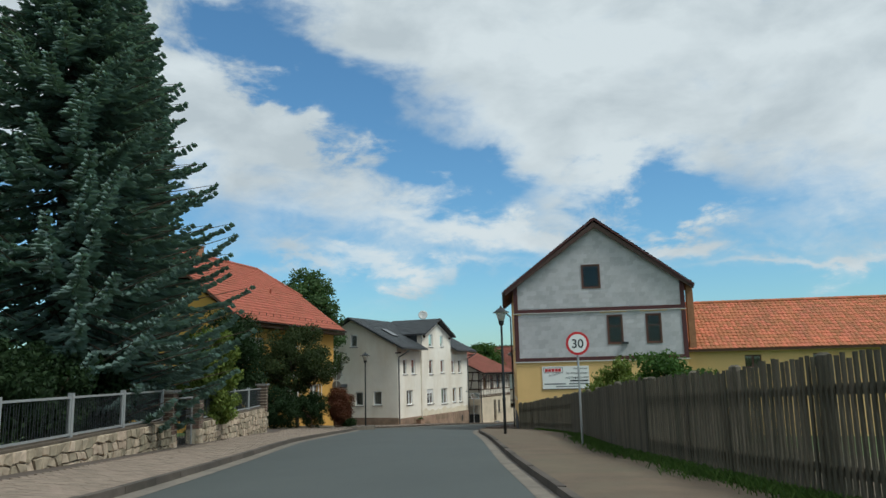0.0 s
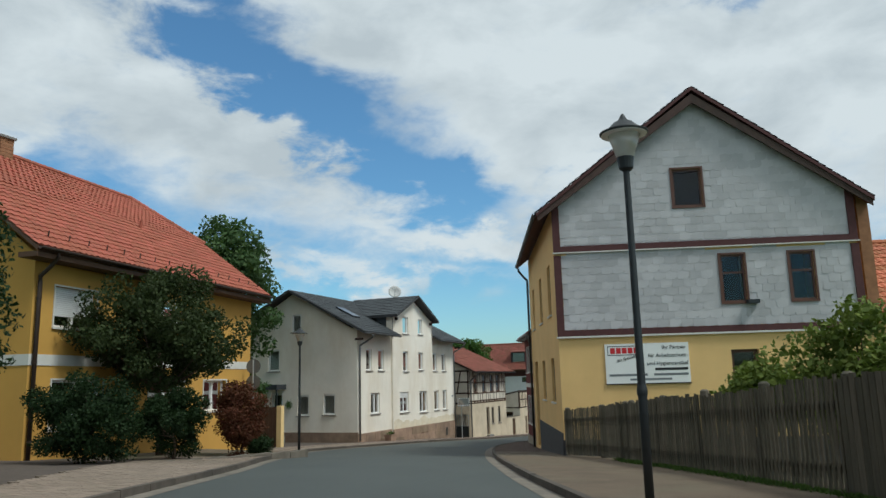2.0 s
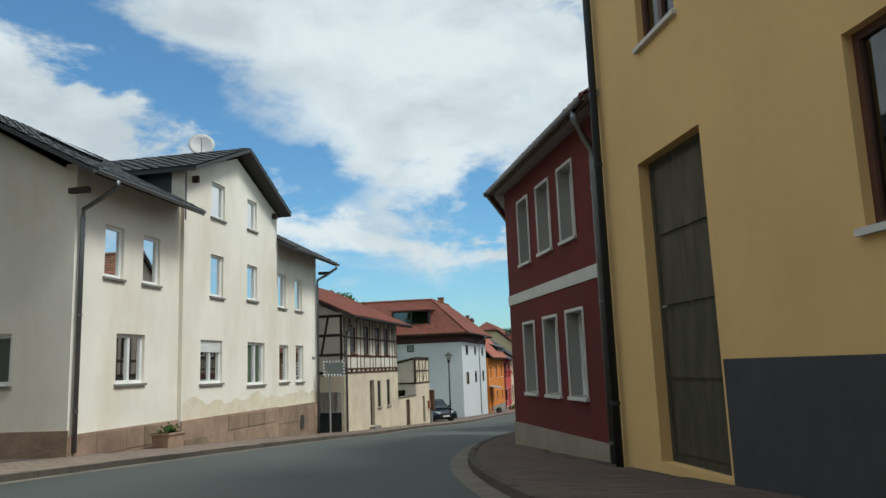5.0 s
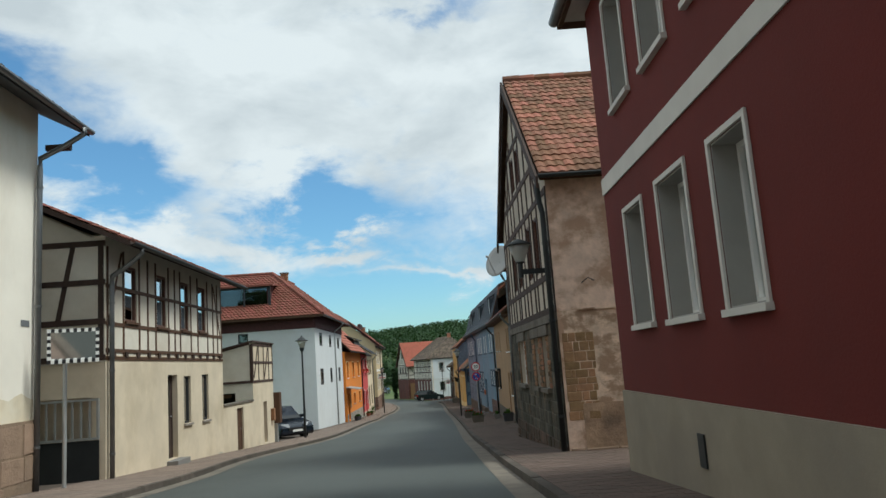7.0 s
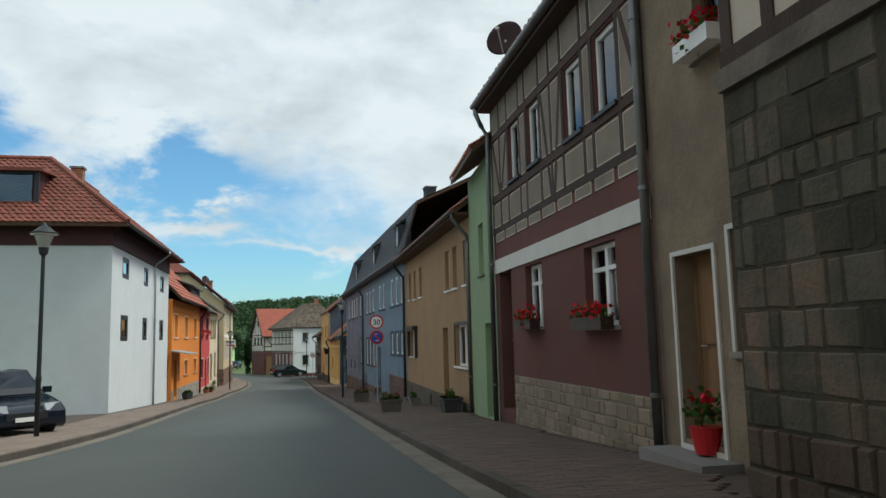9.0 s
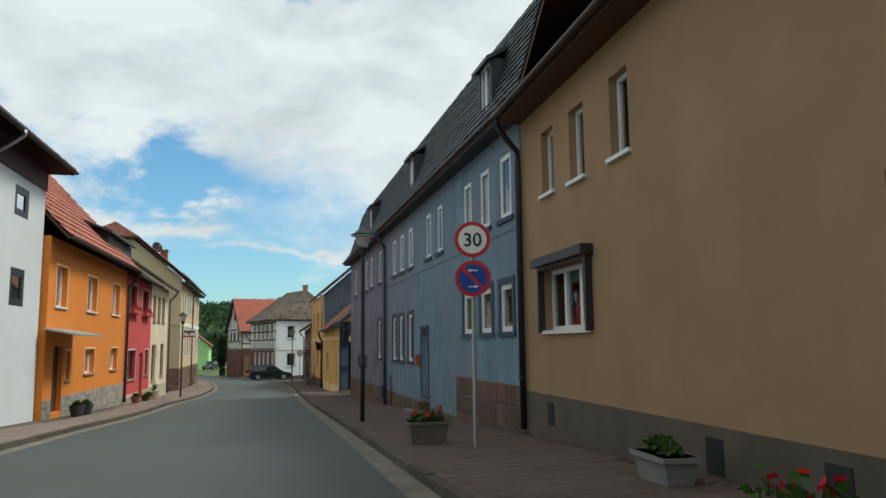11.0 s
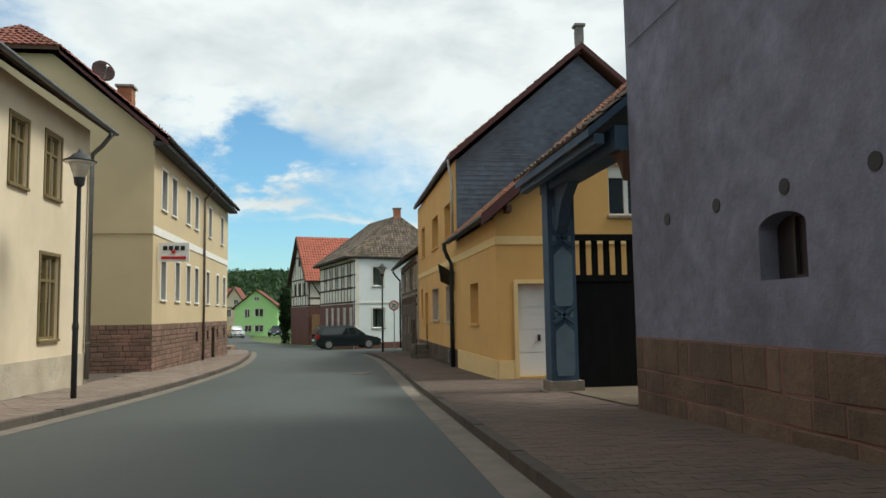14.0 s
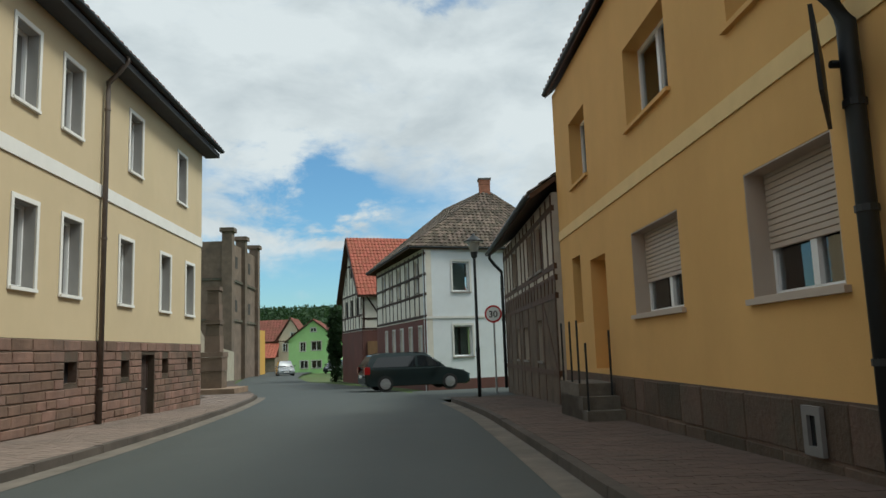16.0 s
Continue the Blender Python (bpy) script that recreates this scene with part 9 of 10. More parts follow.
def round_sign(x, y, z_base, z, r, to, kinds, label, number=True):
    g = thing("road_sign", (x, y, z_base), label, "road sign")
    part("post", M().tube([(x, y, z_base - 0.3), (x, y, z + r * 0.9)], 0.03, 10), MT["galvanised"], g)
    n = V((*to, 0)).normalized()
    side = V((-n.y, n.x, 0))
    for k, kind in enumerate(kinds):
        c = V((x, y, z - k * (2 * r + 0.05))) + n * 0.05
        F = Fr((c - side * 1)[:2], (c + side * 1)[:2], 1)
        plate = part("plate", M().disc(c, n, r, 0.012, 32), MT["zinc" if kind == "back" else "galvanised"], g)
        if kind == "back":
            continue
        part("red_disc", M().disc(c + n * 0.009, n, r, 0.006, 32), MT["sign_red"], plate)
        part("inner_disc", M().disc(c + n * 0.0135, n, r * 0.79, 0.005, 32), MT["sign_white" if kind == "30" else "sign_blue"], plate)
        if kind == "30":
            letters("30", r * 1.05, F, 1.0, 0.019, c.z - r * 0.37, MT["ink"], plate, "CENTER", bold=0.012 * r, name="number")
        else:
            a = math.pi / 4
            d1, d2 = side * math.cos(a) - V((0, 0, math.sin(a))), side * math.sin(a) + V((0, 0, math.cos(a)))
            q = [c + n * 0.021 + d1 * s * r * 0.85 + d2 * t * r * 0.09 for s, t in ((-1, -1), (1, -1), (1, 1), (-1, 1))]
            part("red_slash", M().prism(q, n * 0.005), MT["sign_red"], plate)
            for s, zz in ((-1, 0.45), (1, -0.45)):
                q = [c + n * 0.021 + side * (s * px * r) + V((0, 0, zz * r + pz * r)) for px, pz in ((-0.25, -0.03), (0.1, -0.03), (0.1, -0.1), (0.3, 0), (0.1, 0.1), (0.1, 0.03), (-0.25, 0.03))]
                part("arrow", M().prism(q, n * 0.004), MT["sign_white"], plate)
    return g


round_sign(-5.34, 16.36, 0.1, 2.72, 0.31, (0.35, -0.93), ("30",), "round white and red thirty speed limit sign on a post")
round_sign(-18.5, 99.83, -4.68, -1.62, 0.275, (-0.25, -0.97), ("30", "stop"), "thirty limit sign above a blue no-stopping sign on a post")
round_sign(-17.75, 162.4, -6.6, -3.99, 0.3, (-0.3, -0.95), ("30",), "round thirty speed limit sign at the side street")
round_sign(-27.4, 39.6, -1.2, 2.0, 0.3, (-0.3, 0.95), ("back", "back"), "two round traffic signs seen from behind on one post")

# traffic mirror
tm = thing("traffic_mirror", (-29.0, 68.0, -3.2), "rectangular traffic mirror with black and white chequered frame", "mirror")
part("post", M().tube([(-29.0, 68.35, -3.6), (-29.0, 68.35, -0.1)], 0.04, 10), MT["galvanised"], tm)
mn = V((0.35, -0.93, -0.05)).normalized()
ms = V((mn.y, -mn.x, 0)).normalized() * -1
mc = V((-28.75, 68.15, -0.42))
TMF = Fr((mc - ms * 0.45)[:2], (mc + ms * 0.45)[:2], 1)
part("glass", M().hexa([TMF.P(u, d, z) for z, e in ((-0.68, -0.03), (-0.16, 0.06)) for u, d in ((0.06, e - 0.03), (0.84, e - 0.03), (0.84, e), (0.06, e))]), MT["mirror"], tm)
for k in range(14):
    part("frame_block", M().fbox(TMF, k * 0.9 / 14, (k + 1) * 0.9 / 14, -0.02, 0.05, -0.16, -0.09), MT["ink" if k % 2 else "sign_white"], tm)
    part("frame_block", M().fbox(TMF, k * 0.9 / 14, (k + 1) * 0.9 / 14, -0.02, 0.05, -0.75, -0.68), MT["sign_white" if k % 2 else "ink"], tm)
for k in range(8):
    za = -0.68 + k * 0.065
    part("frame_block", M().fbox(TMF, 0.0, 0.06, -0.02, 0.05, za, za + 0.065), MT["ink" if k % 2 else "sign_white"], tm)
    part("frame_block", M().fbox(TMF, 0.84, 0.9, -0.02, 0.05, za, za + 0.065), MT["sign_white" if k % 2 else "ink"], tm)


# ======== plants ========
def leaf_cloud(centres, radius, per, size, seed, squash=0.8):
    """Leaves as small bent quads round the clump centres."""
    rg = np.random.RandomState(seed)
    c = np.repeat(np.array(centres), per, 0)
    d = rg.normal(size=c.shape)
    d /= np.linalg.norm(d, axis=1)[:, None]
    rr = radius * rg.uniform(0.25, 1.0, (len(c), 1)) ** 0.6
    p = c + d * rr * np.array([1, 1, squash])
    a = rg.normal(size=c.shape)
    a /= np.linalg.norm(a, axis=1)[:, None]
    b = np.cross(a, d + 0.4 * rg.normal(size=c.shape))
    b /= np.linalg.norm(b, axis=1)[:, None] + 1e-9
    s = size * rg.uniform(0.6, 1.3, (len(c), 1))
    q = np.stack([p - a * s, p - b * s * 0.55, p + a * s, p + b * s * 0.55], 1).reshape(-1, 3)
    m = M()
    m.v = [tuple(v) for v in q.tolist()]
    m.f = [(4 * i, 4 * i + 1, 4 * i + 2, 4 * i + 3) for i in range(len(c))]
    return m


def leafy(name, label, at, crown, radii, clumps, per, leaf, mat, seed, trunk_r=0.12, cr=0.5, category="tree", hollow=0.35):
    """A broad-leaved tree or shrub: trunk, limbs and a ragged crown of leaves."""
    rg = random.Random(seed)
    g = thing(name, at, label, category)
    cs = []
    while len(cs) < clumps:
        v = V((rg.gauss(0, 1), rg.gauss(0, 1), rg.gauss(0, 1))).normalized()
        k = rg.uniform(hollow, 1.0) ** 0.7 * (0.82 + 0.3 * noise.noise(v * 1.7 + V((seed, 0, 0))))
        cs.append(V(crown) + V((v.x * radii[0] * k, v.y * radii[1] * k, v.z * radii[2] * k)))
    base = V(at)
    mid = base.lerp(V(crown), 0.55)
    tr = M().tube([base - V((0, 0, 0.3)), base.lerp(mid, 0.5) + V((0.05, 0.03, 0)), mid, V(crown) + V((0, 0, radii[2] * 0.35))], trunk_r, 9, trunk_r * 0.25)
    part("trunk", tr, MT["bark"], g, smooth=True)
    for c_ in cs[:: max(1, clumps // 12)]:
        part("limb", M().tube([mid, mid.lerp(c_, 0.5) + V((0, 0, -0.15)), c_], trunk_r * 0.4, 6, trunk_r * 0.08), MT["bark"], g, smooth=True)
    crown_ob = part("crown", leaf_cloud([tuple(c_) for c_ in cs], cr, per, leaf, seed), MT[mat], g)
    crown_ob["kind"] = "stuff"
    return g


def spruce(at, hgt, rad, seed, label, brown_top=False):
    rg = random.Random(seed)
    g = thing("spruce_tree", at, label, "tree")
    base = V(at)
    part("trunk", M().tube([base - V((0, 0, 0.3)), base + V((0, 0, hgt * 0.5)), base + V((0, 0, hgt))], 0.26, 10, 0.03), MT["bark"], g, smooth=True)
    quads, limbs = [], M()
    z = 0.9
    while z < hgt - 0.2:
        f = 1 - z / hgt
        reach = rad * (f ** 0.8) * (0.92 + 0.12 * rg.random()) * min(1.0, 0.5 + z / 6)
        n = rg.randint(7, 9)
        off = rg.random() * 6.28
        for k in range(n):
            a = off + 2 * math.pi * k / n + rg.uniform(-0.25, 0.25)
            L = max(0.25, reach * rg.uniform(0.78, 1.06))
            d = V((math.cos(a), math.sin(a), 0))
            s = V((-d.y, d.x, 0))
            pts = [base + V((0, 0, z)) + d * (L * t) + V((0, 0, L * (-0.42 * t + 0.38 * t * t * t) - 0.0)) for t in (0, 0.25, 0.5, 0.75, 1.0)]
            limbs.tube([pts[0], pts[2], pts[4]], 0.03 * f + 0.012, 4, 0.008)
            steps = max(3, int(L / 0.14))
            for i in range(1, steps + 1):
                t = i / steps
                p = pts[0].lerp(pts[4], t)
                p.z = base.z + z + L * (-0.42 * t + 0.38 * t ** 3)
                tw = 0.22 + 0.36 * (1 - abs(2 * t - 0.9)) * min(1.0, L / 1.6)
                for sgn in (-1, 1, 0):
                    q = (s * sgn * rg.uniform(0.6, 1.0) + d * rg.uniform(0.45, 0.9) + V((0, 0, rg.uniform(-0.35, 0.12)))).normalized()
                    ln = tw * rg.uniform(0.7, 1.25)
                    quads.append((p, q, ln))
        z += 0.25 + 0.12 * f
    part("branches", limbs, MT["bark"], g)["kind"] = "stuff"
    m = M()
    for p, q, ln in quads:
        side = q.cross(V((0, 0, 1))).normalized()
        upv = side.cross(q)
        w = 0.075
        e, mid = p + q * ln, p + q * ln * 0.55
        for v in (side, (side * 0.3 + upv).normalized()):
            k = len(m.v)
            m.v += [tuple(p), tuple(mid - v * w), tuple(e), tuple(mid + v * w)]
            m.f.append((k, k + 1, k + 2, k + 3))
    ob = part("needle_sprays", m, MT["needles"], g)
    ob["kind"] = "stuff"
    if brown_top:
        cm = M()
        for _ in range(70):
            zz, a = hgt * rg.uniform(0.8, 0.98), rg.random() * 6.28
            r = rad * ((1 - zz / hgt) ** 0.8) * rg.uniform(0.4, 1.0)
            c = base + V((r * math.cos(a), r * math.sin(a), zz - 0.1))
            cm.lathe([(0.012, 0.0), (0.035, -0.03), (0.03, -0.1), (0.01, -0.14)], c, 6)
        part("cones", cm, MT["brown_wood"], g)["kind"] = "stuff"


spruce((-17.9, 10.6, 0.45), 16.0, 6.4, 11, "large blue-green spruce behind the garden wall")
spruce((-21.8, 16.2, 0.2), 16.8, 3.8, 12, "tall dark spruce with brown cones at its top", True)
leafy("thuja", "yellow-green conifer bush hanging over the garden wall", (-17.5, 15.7, 0.1), (-17.15, 15.5, 1.95), (1.15, 1.3, 1.9), 130, 150, 0.065, "leaf_light", 3, 0.06, 0.3, "shrub")
for k in range(5):
    hx, hy = -16.0 - 1.02 * (k - 4), 9.9 + 2.1 * (k - 4)
    leafy("hedge_shrub", "dark evergreen shrub behind the garden railing", (hx, hy, road_z(hy)), (hx, hy, road_z(hy) + 1.35), (1.2, 1.35, 1.25), 60, 150, 0.06, "leaf_dark", 40 + k, 0.05, 0.4, "shrub")
leafy("yew", "dense dark evergreen shrub in the garden", (-22.2, 22.2, -0.2), (-22.2, 22.2, 2.4), (2.0, 2.0, 2.8), 150, 230, 0.06, "leaf_dark", 4, 0.12, 0.55, "shrub")
leafy("garden_tree", "small bushy tree in front of the yellow house", (-25.2, 32.0, -0.75), (-25.2, 31.8, 2.75), (2.9, 3.1, 2.4), 150, 200, 0.065, "leaf_olive", 5, 0.12, 0.5)
leafy("round_shrub", "clipped round dark green shrub", (-23.6, 27.7, -0.5), (-23.6, 27.7, 0.55), (1.35, 1.4, 1.2), 110, 220, 0.042, "leaf_dark", 6, 0.05, 0.35, "shrub")
leafy("round_shrub", "low round dark green shrub beside the drive", (-23.1, 30.2, -0.65), (-23.1, 30.2, 0.3), (1.05, 1.2, 0.95), 80, 200, 0.042, "leaf_dark", 7, 0.05, 0.3, "shrub")
leafy("russet_shrub", "conical brown-red shrub by the house corner", (-23.0, 33.0, -0.8), (-23.0, 33.0, 0.35), (0.85, 0.9, 1.3), 100, 200, 0.04, "leaf_red", 8, 0.05, 0.3, "shrub")
leafy("shrub", "green shrub beside the house corner", (-23.3, 34.3, -0.95), (-23.3, 34.3, -0.7), (0.4, 0.45, 0.3), 24, 140, 0.04, "leaf_dark", 9, 0.05, 0.3, "shrub")
leafy("walnut_tree", "large leafy green tree behind the yellow house", (-36.1, 47.9, -1.9), (-36.1, 47.9, 6.1), (3.9, 3.3, 5.9), 190, 150, 0.14, "leaf_walnut", 10, 0.28, 0.85)
leafy("walnut_tree", "leafy green tree behind the yellow house", (-42.0, 52.0, -2.1), (-42.0, 52.0, 6.2), (3.6, 3.6, 4.6), 120, 130, 0.15, "leaf_walnut", 14, 0.25, 0.85)
leafy("elder_bush", "dense green bush below the tall tree beside the white house", (-35.4, 48.7, -1.9), (-35.4, 48.7, 0.7), (2.0, 1.5, 2.3), 90, 130, 0.11, "leaf_walnut", 13, 0.08, 0.6, "shrub")
leafy("back_tree", "green tree rising behind the far roofs", (-39.0, 98.0, -4.7), (-39.0, 98.0, 3.2), (3.2, 3.2, 3.6), 90, 110, 0.16, "leaf", 15, 0.2, 0.8)
for i, (x, y, zt, r) in enumerate(((-4.4, 25.9, 2.7, 1.5), (-6.7, 29.3, 2.4, 1.5), (-3.0, 22.6, 2.0, 1.2), (-8.3, 32.5, 1.5, 1.0))):
    leafy("fence_shrub", "light green shrub growing behind the wooden fence", (x, y, road_z(y)), (x, y, zt - r * 0.8), (r, r, r * 0.9), 60, 110, 0.075, "leaf_light" if i % 2 else "leaf", 20 + i, 0.05, 0.4, "shrub")
leafy("ivy_tree", "dark ivy-clad tree beside the timbered gable", (-26.35, 193.4, -7), (-26.35, 193.4, -4.4), (0.35, 0.8, 3.0), 60, 110, 0.11, "leaf_dark", 31, 0.12, 0.5)

# woods on the hill and round the village
rgw = np.random.RandomState(3)
cs = []
for _ in range(2300):
    y = rgw.uniform(430, 760)
    x = rgw.uniform(-380, 260)
    s = min(1.0, (y - 300) / 420)
    z = road_z(y) - 0.16 + HILL * s * s * (3 - 2 * s) * (1 + 0.12 * math.sin(x * 0.011 + 1.0) + 0.05 * math.sin(x * 0.031))
    cs += [(x, y, z + 4), (x + rgw.uniform(-2, 2), y, z + 7.5)]
for _ in range(260):
    x, y = rgw.uniform(-110, -20), rgw.uniform(290, 400)
    cs += [(x, y, road_z(y) + 3.5), (x, y, road_z(y) + 6)]
wm_ = leaf_cloud(cs, 4.0, 22, 1.15, 5, 0.9)
wo = bpy.data.meshes.new("hill_woods")
wo.from_pydata(wm_.v, [], wm_.f)
wo.materials.append(MT["woods"])
tagged(new("hill_woods", wo), "dark green mixed woods covering the far hill", "woods", kind="stuff")

# ======== garden wall with railings ========
GW = Fr((-15.0, 12.0), (-19.8, 22.0), 1)


h = thing("garden_wall", GW.P(1, -0.2, 0.1), "pale rubble stone garden wall with metal railings", "wall")
for a, b, zt, sd in ((-13.0, -0.55, 0.98, 71), (2.15, 11.0, 0.80, 72)):
    # core's dark colour paints the shadow in the rubble joints
    part("wall_core", M().fbox(GW, a, b, -0.35, -0.01, -0.9, zt), MT["joint_shadow_mortar"], h)
    rubble(h, GW, a, b, -0.35, zt, 0.235, "warm_rubble", sd, 0.05, 300, (), 0.93, 0.82)
    part("coping", M().fbox(GW, a, b, -0.36, 0.0, zt, zt + 0.04), MT["joint_shadow_mortar"], h)
for u in (-0.35, 1.95, 11.1):
    part("pillar_core", M().fbox(GW, u - 0.19, u + 0.19, -0.29, 0.062, -0.6, 1.7), MT["pale_stone"], h)
    rubble(h, GW, u - 0.21, u + 0.21, -0.5, 0.62, 0.2, "warm_rubble", int(u * 7 + 90), 0.115, 40, (), 0.95, 0.84)
    for k in range(9):
        zb, mid = 0.64 + k * 0.117, (-0.08 if k % 2 else 0.07)
        for a, b in ((-0.2, mid - 0.012), (mid + 0.012, 0.2)):
            part("slab_stone", M().fbox(GW, u + a, u + b, -0.3, 0.072 + 0.006 * (k % 3), zb, zb + 0.092), MT["brown_stone"], h)
    part("pillar_cap", M().fbox(GW, u - 0.25, u + 0.25, -0.35, 0.13, 1.7, 1.76), MT["concrete"], h)
fences = [(-13 + 2.45 * k, -13 + 2.45 * (k + 1), 1.05) for k in range(5)] + [(2.2 + 2.2 * k, 2.2 + 2.2 * (k + 1), 0.87) for k in range(4)]
for a, b, zb in fences:
    f = M()
    ring(f, GW, a + 0.04, b - 0.04, zb, zb + 0.72, 0.04, -0.17, -0.13)
    pn = part("railing_panel", f, MT["galvanised"], h)
    part("panel_post", M().fbox(GW, b - 0.045, b + 0.045, -0.2, -0.11, zb - 0.25, zb + 0.78), MT["galvanised"], h)
    for k in range(26):
        u = a + 0.1 + k * (b - a - 0.2) / 25
        wig = 0.025 * math.sin(k * 1.9)
        part("railing_bar", M().tube([GW.P(u, -0.15, zb + 0.03), GW.P(u + wig, -0.15, zb + 0.35), GW.P(u, -0.15, zb + 0.69)], 0.008, 4), MT["dark_metal"], pn)
gt = thing("garden_gate", GW.P(0.8, -0.1, 0.2), "narrow dark metal garden gate between stone pillars", "gate")
f = M()
ring(f, GW, 0.0, 1.6, 0.12, 1.55, 0.045, -0.12, -0.07)
part("gate_frame", f, MT["galvanised"], gt)
for k in range(12):
    part("gate_bar", M().tube([GW.P(0.1 + k * 0.128, -0.1, 0.15), GW.P(0.1 + k * 0.128, -0.1, 1.5)], 0.009, 4), MT["dark_metal"], gt)
part("letter_box", M().fbox(GW, 0.5, 0.95, -0.07, 0.08, 0.85, 1.2), MT["dark_metal"], gt)
part("bed", M().hexa([(x, y, z) for k in (0, 1) for x, y, z in ((-26.4, 26.2, -1.4 if k == 0 else -0.5), (-22.3, 26.2, -1.4 if k == 0 else -0.56), (-22.3, 35.5, -1.6 if k == 0 else -0.98), (-26.4, 35.5, -1.6 if k == 0 else -0.92))]), MT["earth"], thing("shrub_bed", (-24.4, 31, -0.7), "raised earth shrub bed before the yellow house", "flower bed"))
kb = thing("bed_edging", (-22.2, 31, -0.7), "low stone edging of the shrub bed", "edging")
for k in range(9):
    part("edging_stone", M().box(-22.4, -22.2, 26.2 + k * 1.04, 27.2 + k * 1.04, -1.4, -0.50 - 0.05 * k), MT["dark_concrete"], kb)

# brown board gate between yellow and white house
bg_ = thing("yard_gate", (-31.4, 45.0, -1.7), "brown wooden yard gate with pale posts", "gate")
BGF = Fr((-32.4, 45.0), (-29.87, 45.0), 1)
for k in range(10):
    part("board", M().fbox(BGF, 0.02 + k * 0.25, 0.262 + k * 0.25, -0.05, 0.0, -1.72, 0.17 - 0.006 * (k % 3)), MT["brown_wood"], bg_)
for u in (-0.14, 2.66):
    part("gate_post", M().fbox(BGF, u - 0.13, u + 0.13, -0.2, 0.06, -2.2, 0.22), MT["pale_ochre"], bg_)

# ======== wooden fence on the right ========
FL = [(-14.05, 37.6), (-12.6, 35.6), (-11.4, 32.86), (-7.6, 24.2), (-4.0, 14.0), (-2.87, 11.5), (-1.2, 7.8), (4.6, -5.0), (10, -17)]
h = thing("wooden_fence", (-8, 25, -0.4), "weathered grey picket fence with round posts", "fence")
rest, npk = M(), 0
for (a, b) in zip(FL, FL[1:]):
    F = Fr(a, b, 1)
    near = a[1] < 20
    tall = 1.4 if near else 1.36
    g0 = lambda u: road_z(F.P(u, 0, 0).y) + 0.1  # noqa: E731
    boarded = a[1] in (24.2, 14.0)
    n = int(F.L / (0.15 if boarded else 0.118))
    for k in range(n):
        u = 0.03 + k * F.L / n
        zb = g0(u) + RNG.uniform(0.02, 0.08)
        top = zb + tall + RNG.uniform(-0.02, 0.02) + 0.04 * math.sin(u * 0.8)
        w, tl = (0.073 if boarded else RNG.uniform(0.029, 0.036)), RNG.uniform(-0.012, 0.012) * (0.3 if boarded else 1.0)
        p = [F.P(u - w, -0.012, zb), F.P(u + w, -0.012, zb), F.P(u + w, 0.012, zb), F.P(u - w, 0.012, zb),
             F.P(u - w + tl, -0.012, top), F.P(u + w + tl, -0.012, top), F.P(u + w * 0.8 + tl, 0.012, top), F.P(u - w * 0.8 + tl, 0.012, top)]
        if npk < 300:
            part("picket", M().hexa(p), MT["dark_wood"], h)
        else:
            rest.hexa(p)
        npk += 1
    for zz in (0.28, tall - 0.32):
        part("rail", M().hexa([F.P(u, d, g0(u) + zz + e) for e in (0, 0.11) for u, d in ((0, -0.07), (F.L, -0.07), (F.L, -0.02), (0, -0.02))]), MT["dark_wood"], h)
    for k in range(max(1, int(F.L / 2.4)) + 1):
        u = min(F.L, k * 2.4)
        pz = g0(u)
        part("fence_post", M().lathe([(0.09, -0.4), (0.085, tall + 0.02), (0.08, tall + 0.1), (0.04, tall + 0.13)], F.P(u, -0.12, pz), 10), MT["grey_wood"], h)
part("pickets", rest, MT["dark_wood"], h)["kind"] = "stuff"

# grass along the fence and weeds by walls
gmv = M()
for _ in range(30000):
    t = RNG.random()
    y = RNG.uniform(-8, 34)
    xf = float(np.interp(y, [p[1] for p in FL[::-1]], [p[0] for p in FL[::-1]]))
    x = xf - abs(RNG.gauss(0.0, 0.30)) * (0.75 + 0.5 * noise.noise(V((y * 0.55, 2.0, 0)))) * (1.2 if y < 20 else 0.6) + 0.12
    if x < kx(KR, y) + 0.3:
        continue
    z = road_z(y) + 0.085
    L, a = RNG.uniform(0.04, 0.17) * (1.0 if y < 22 else 0.7), RNG.random() * 6.28
    d = V((math.cos(a), math.sin(a), 0))
    s = V((-d.y, d.x, 0)) * 0.007
    c = V((x, y, z))
    k = len(gmv.v)
    gmv.v += [tuple(c - s), tuple(c + s), tuple(c + d * L * 0.25 + V((0, 0, L * 0.7)) + s * 0.6), tuple(c + d * L * 0.6 + V((0, 0, L)))]
    gmv.f.append((k, k + 1, k + 2, k + 3))
go = bpy.data.meshes.new("verge_grass")
go.from_pydata(gmv.v, [], gmv.f)
go.materials.append(MT["grass"])
tagged(new("verge_grass", go), "uncut green grass along the foot of the fence", "grass", kind="stuff")
structure("dirt_path", strip(-30, 37.0, lambda y: kx(KR, y) + 0.14, lambda y: back_right(y) - 0.3, 0.106), MT["dirt"], "trodden sandy dirt path beside the kerb", "path")
structure("verge", strip(-30, 36, lambda y: float(np.interp(y, [p[1] for p in FL[::-1]], [p[0] for p in FL[::-1]])) - 1.0, lambda y: back_right(y) + 3, 0.09), MT["earth"], "earth verge at the foot of the fence", "ground")


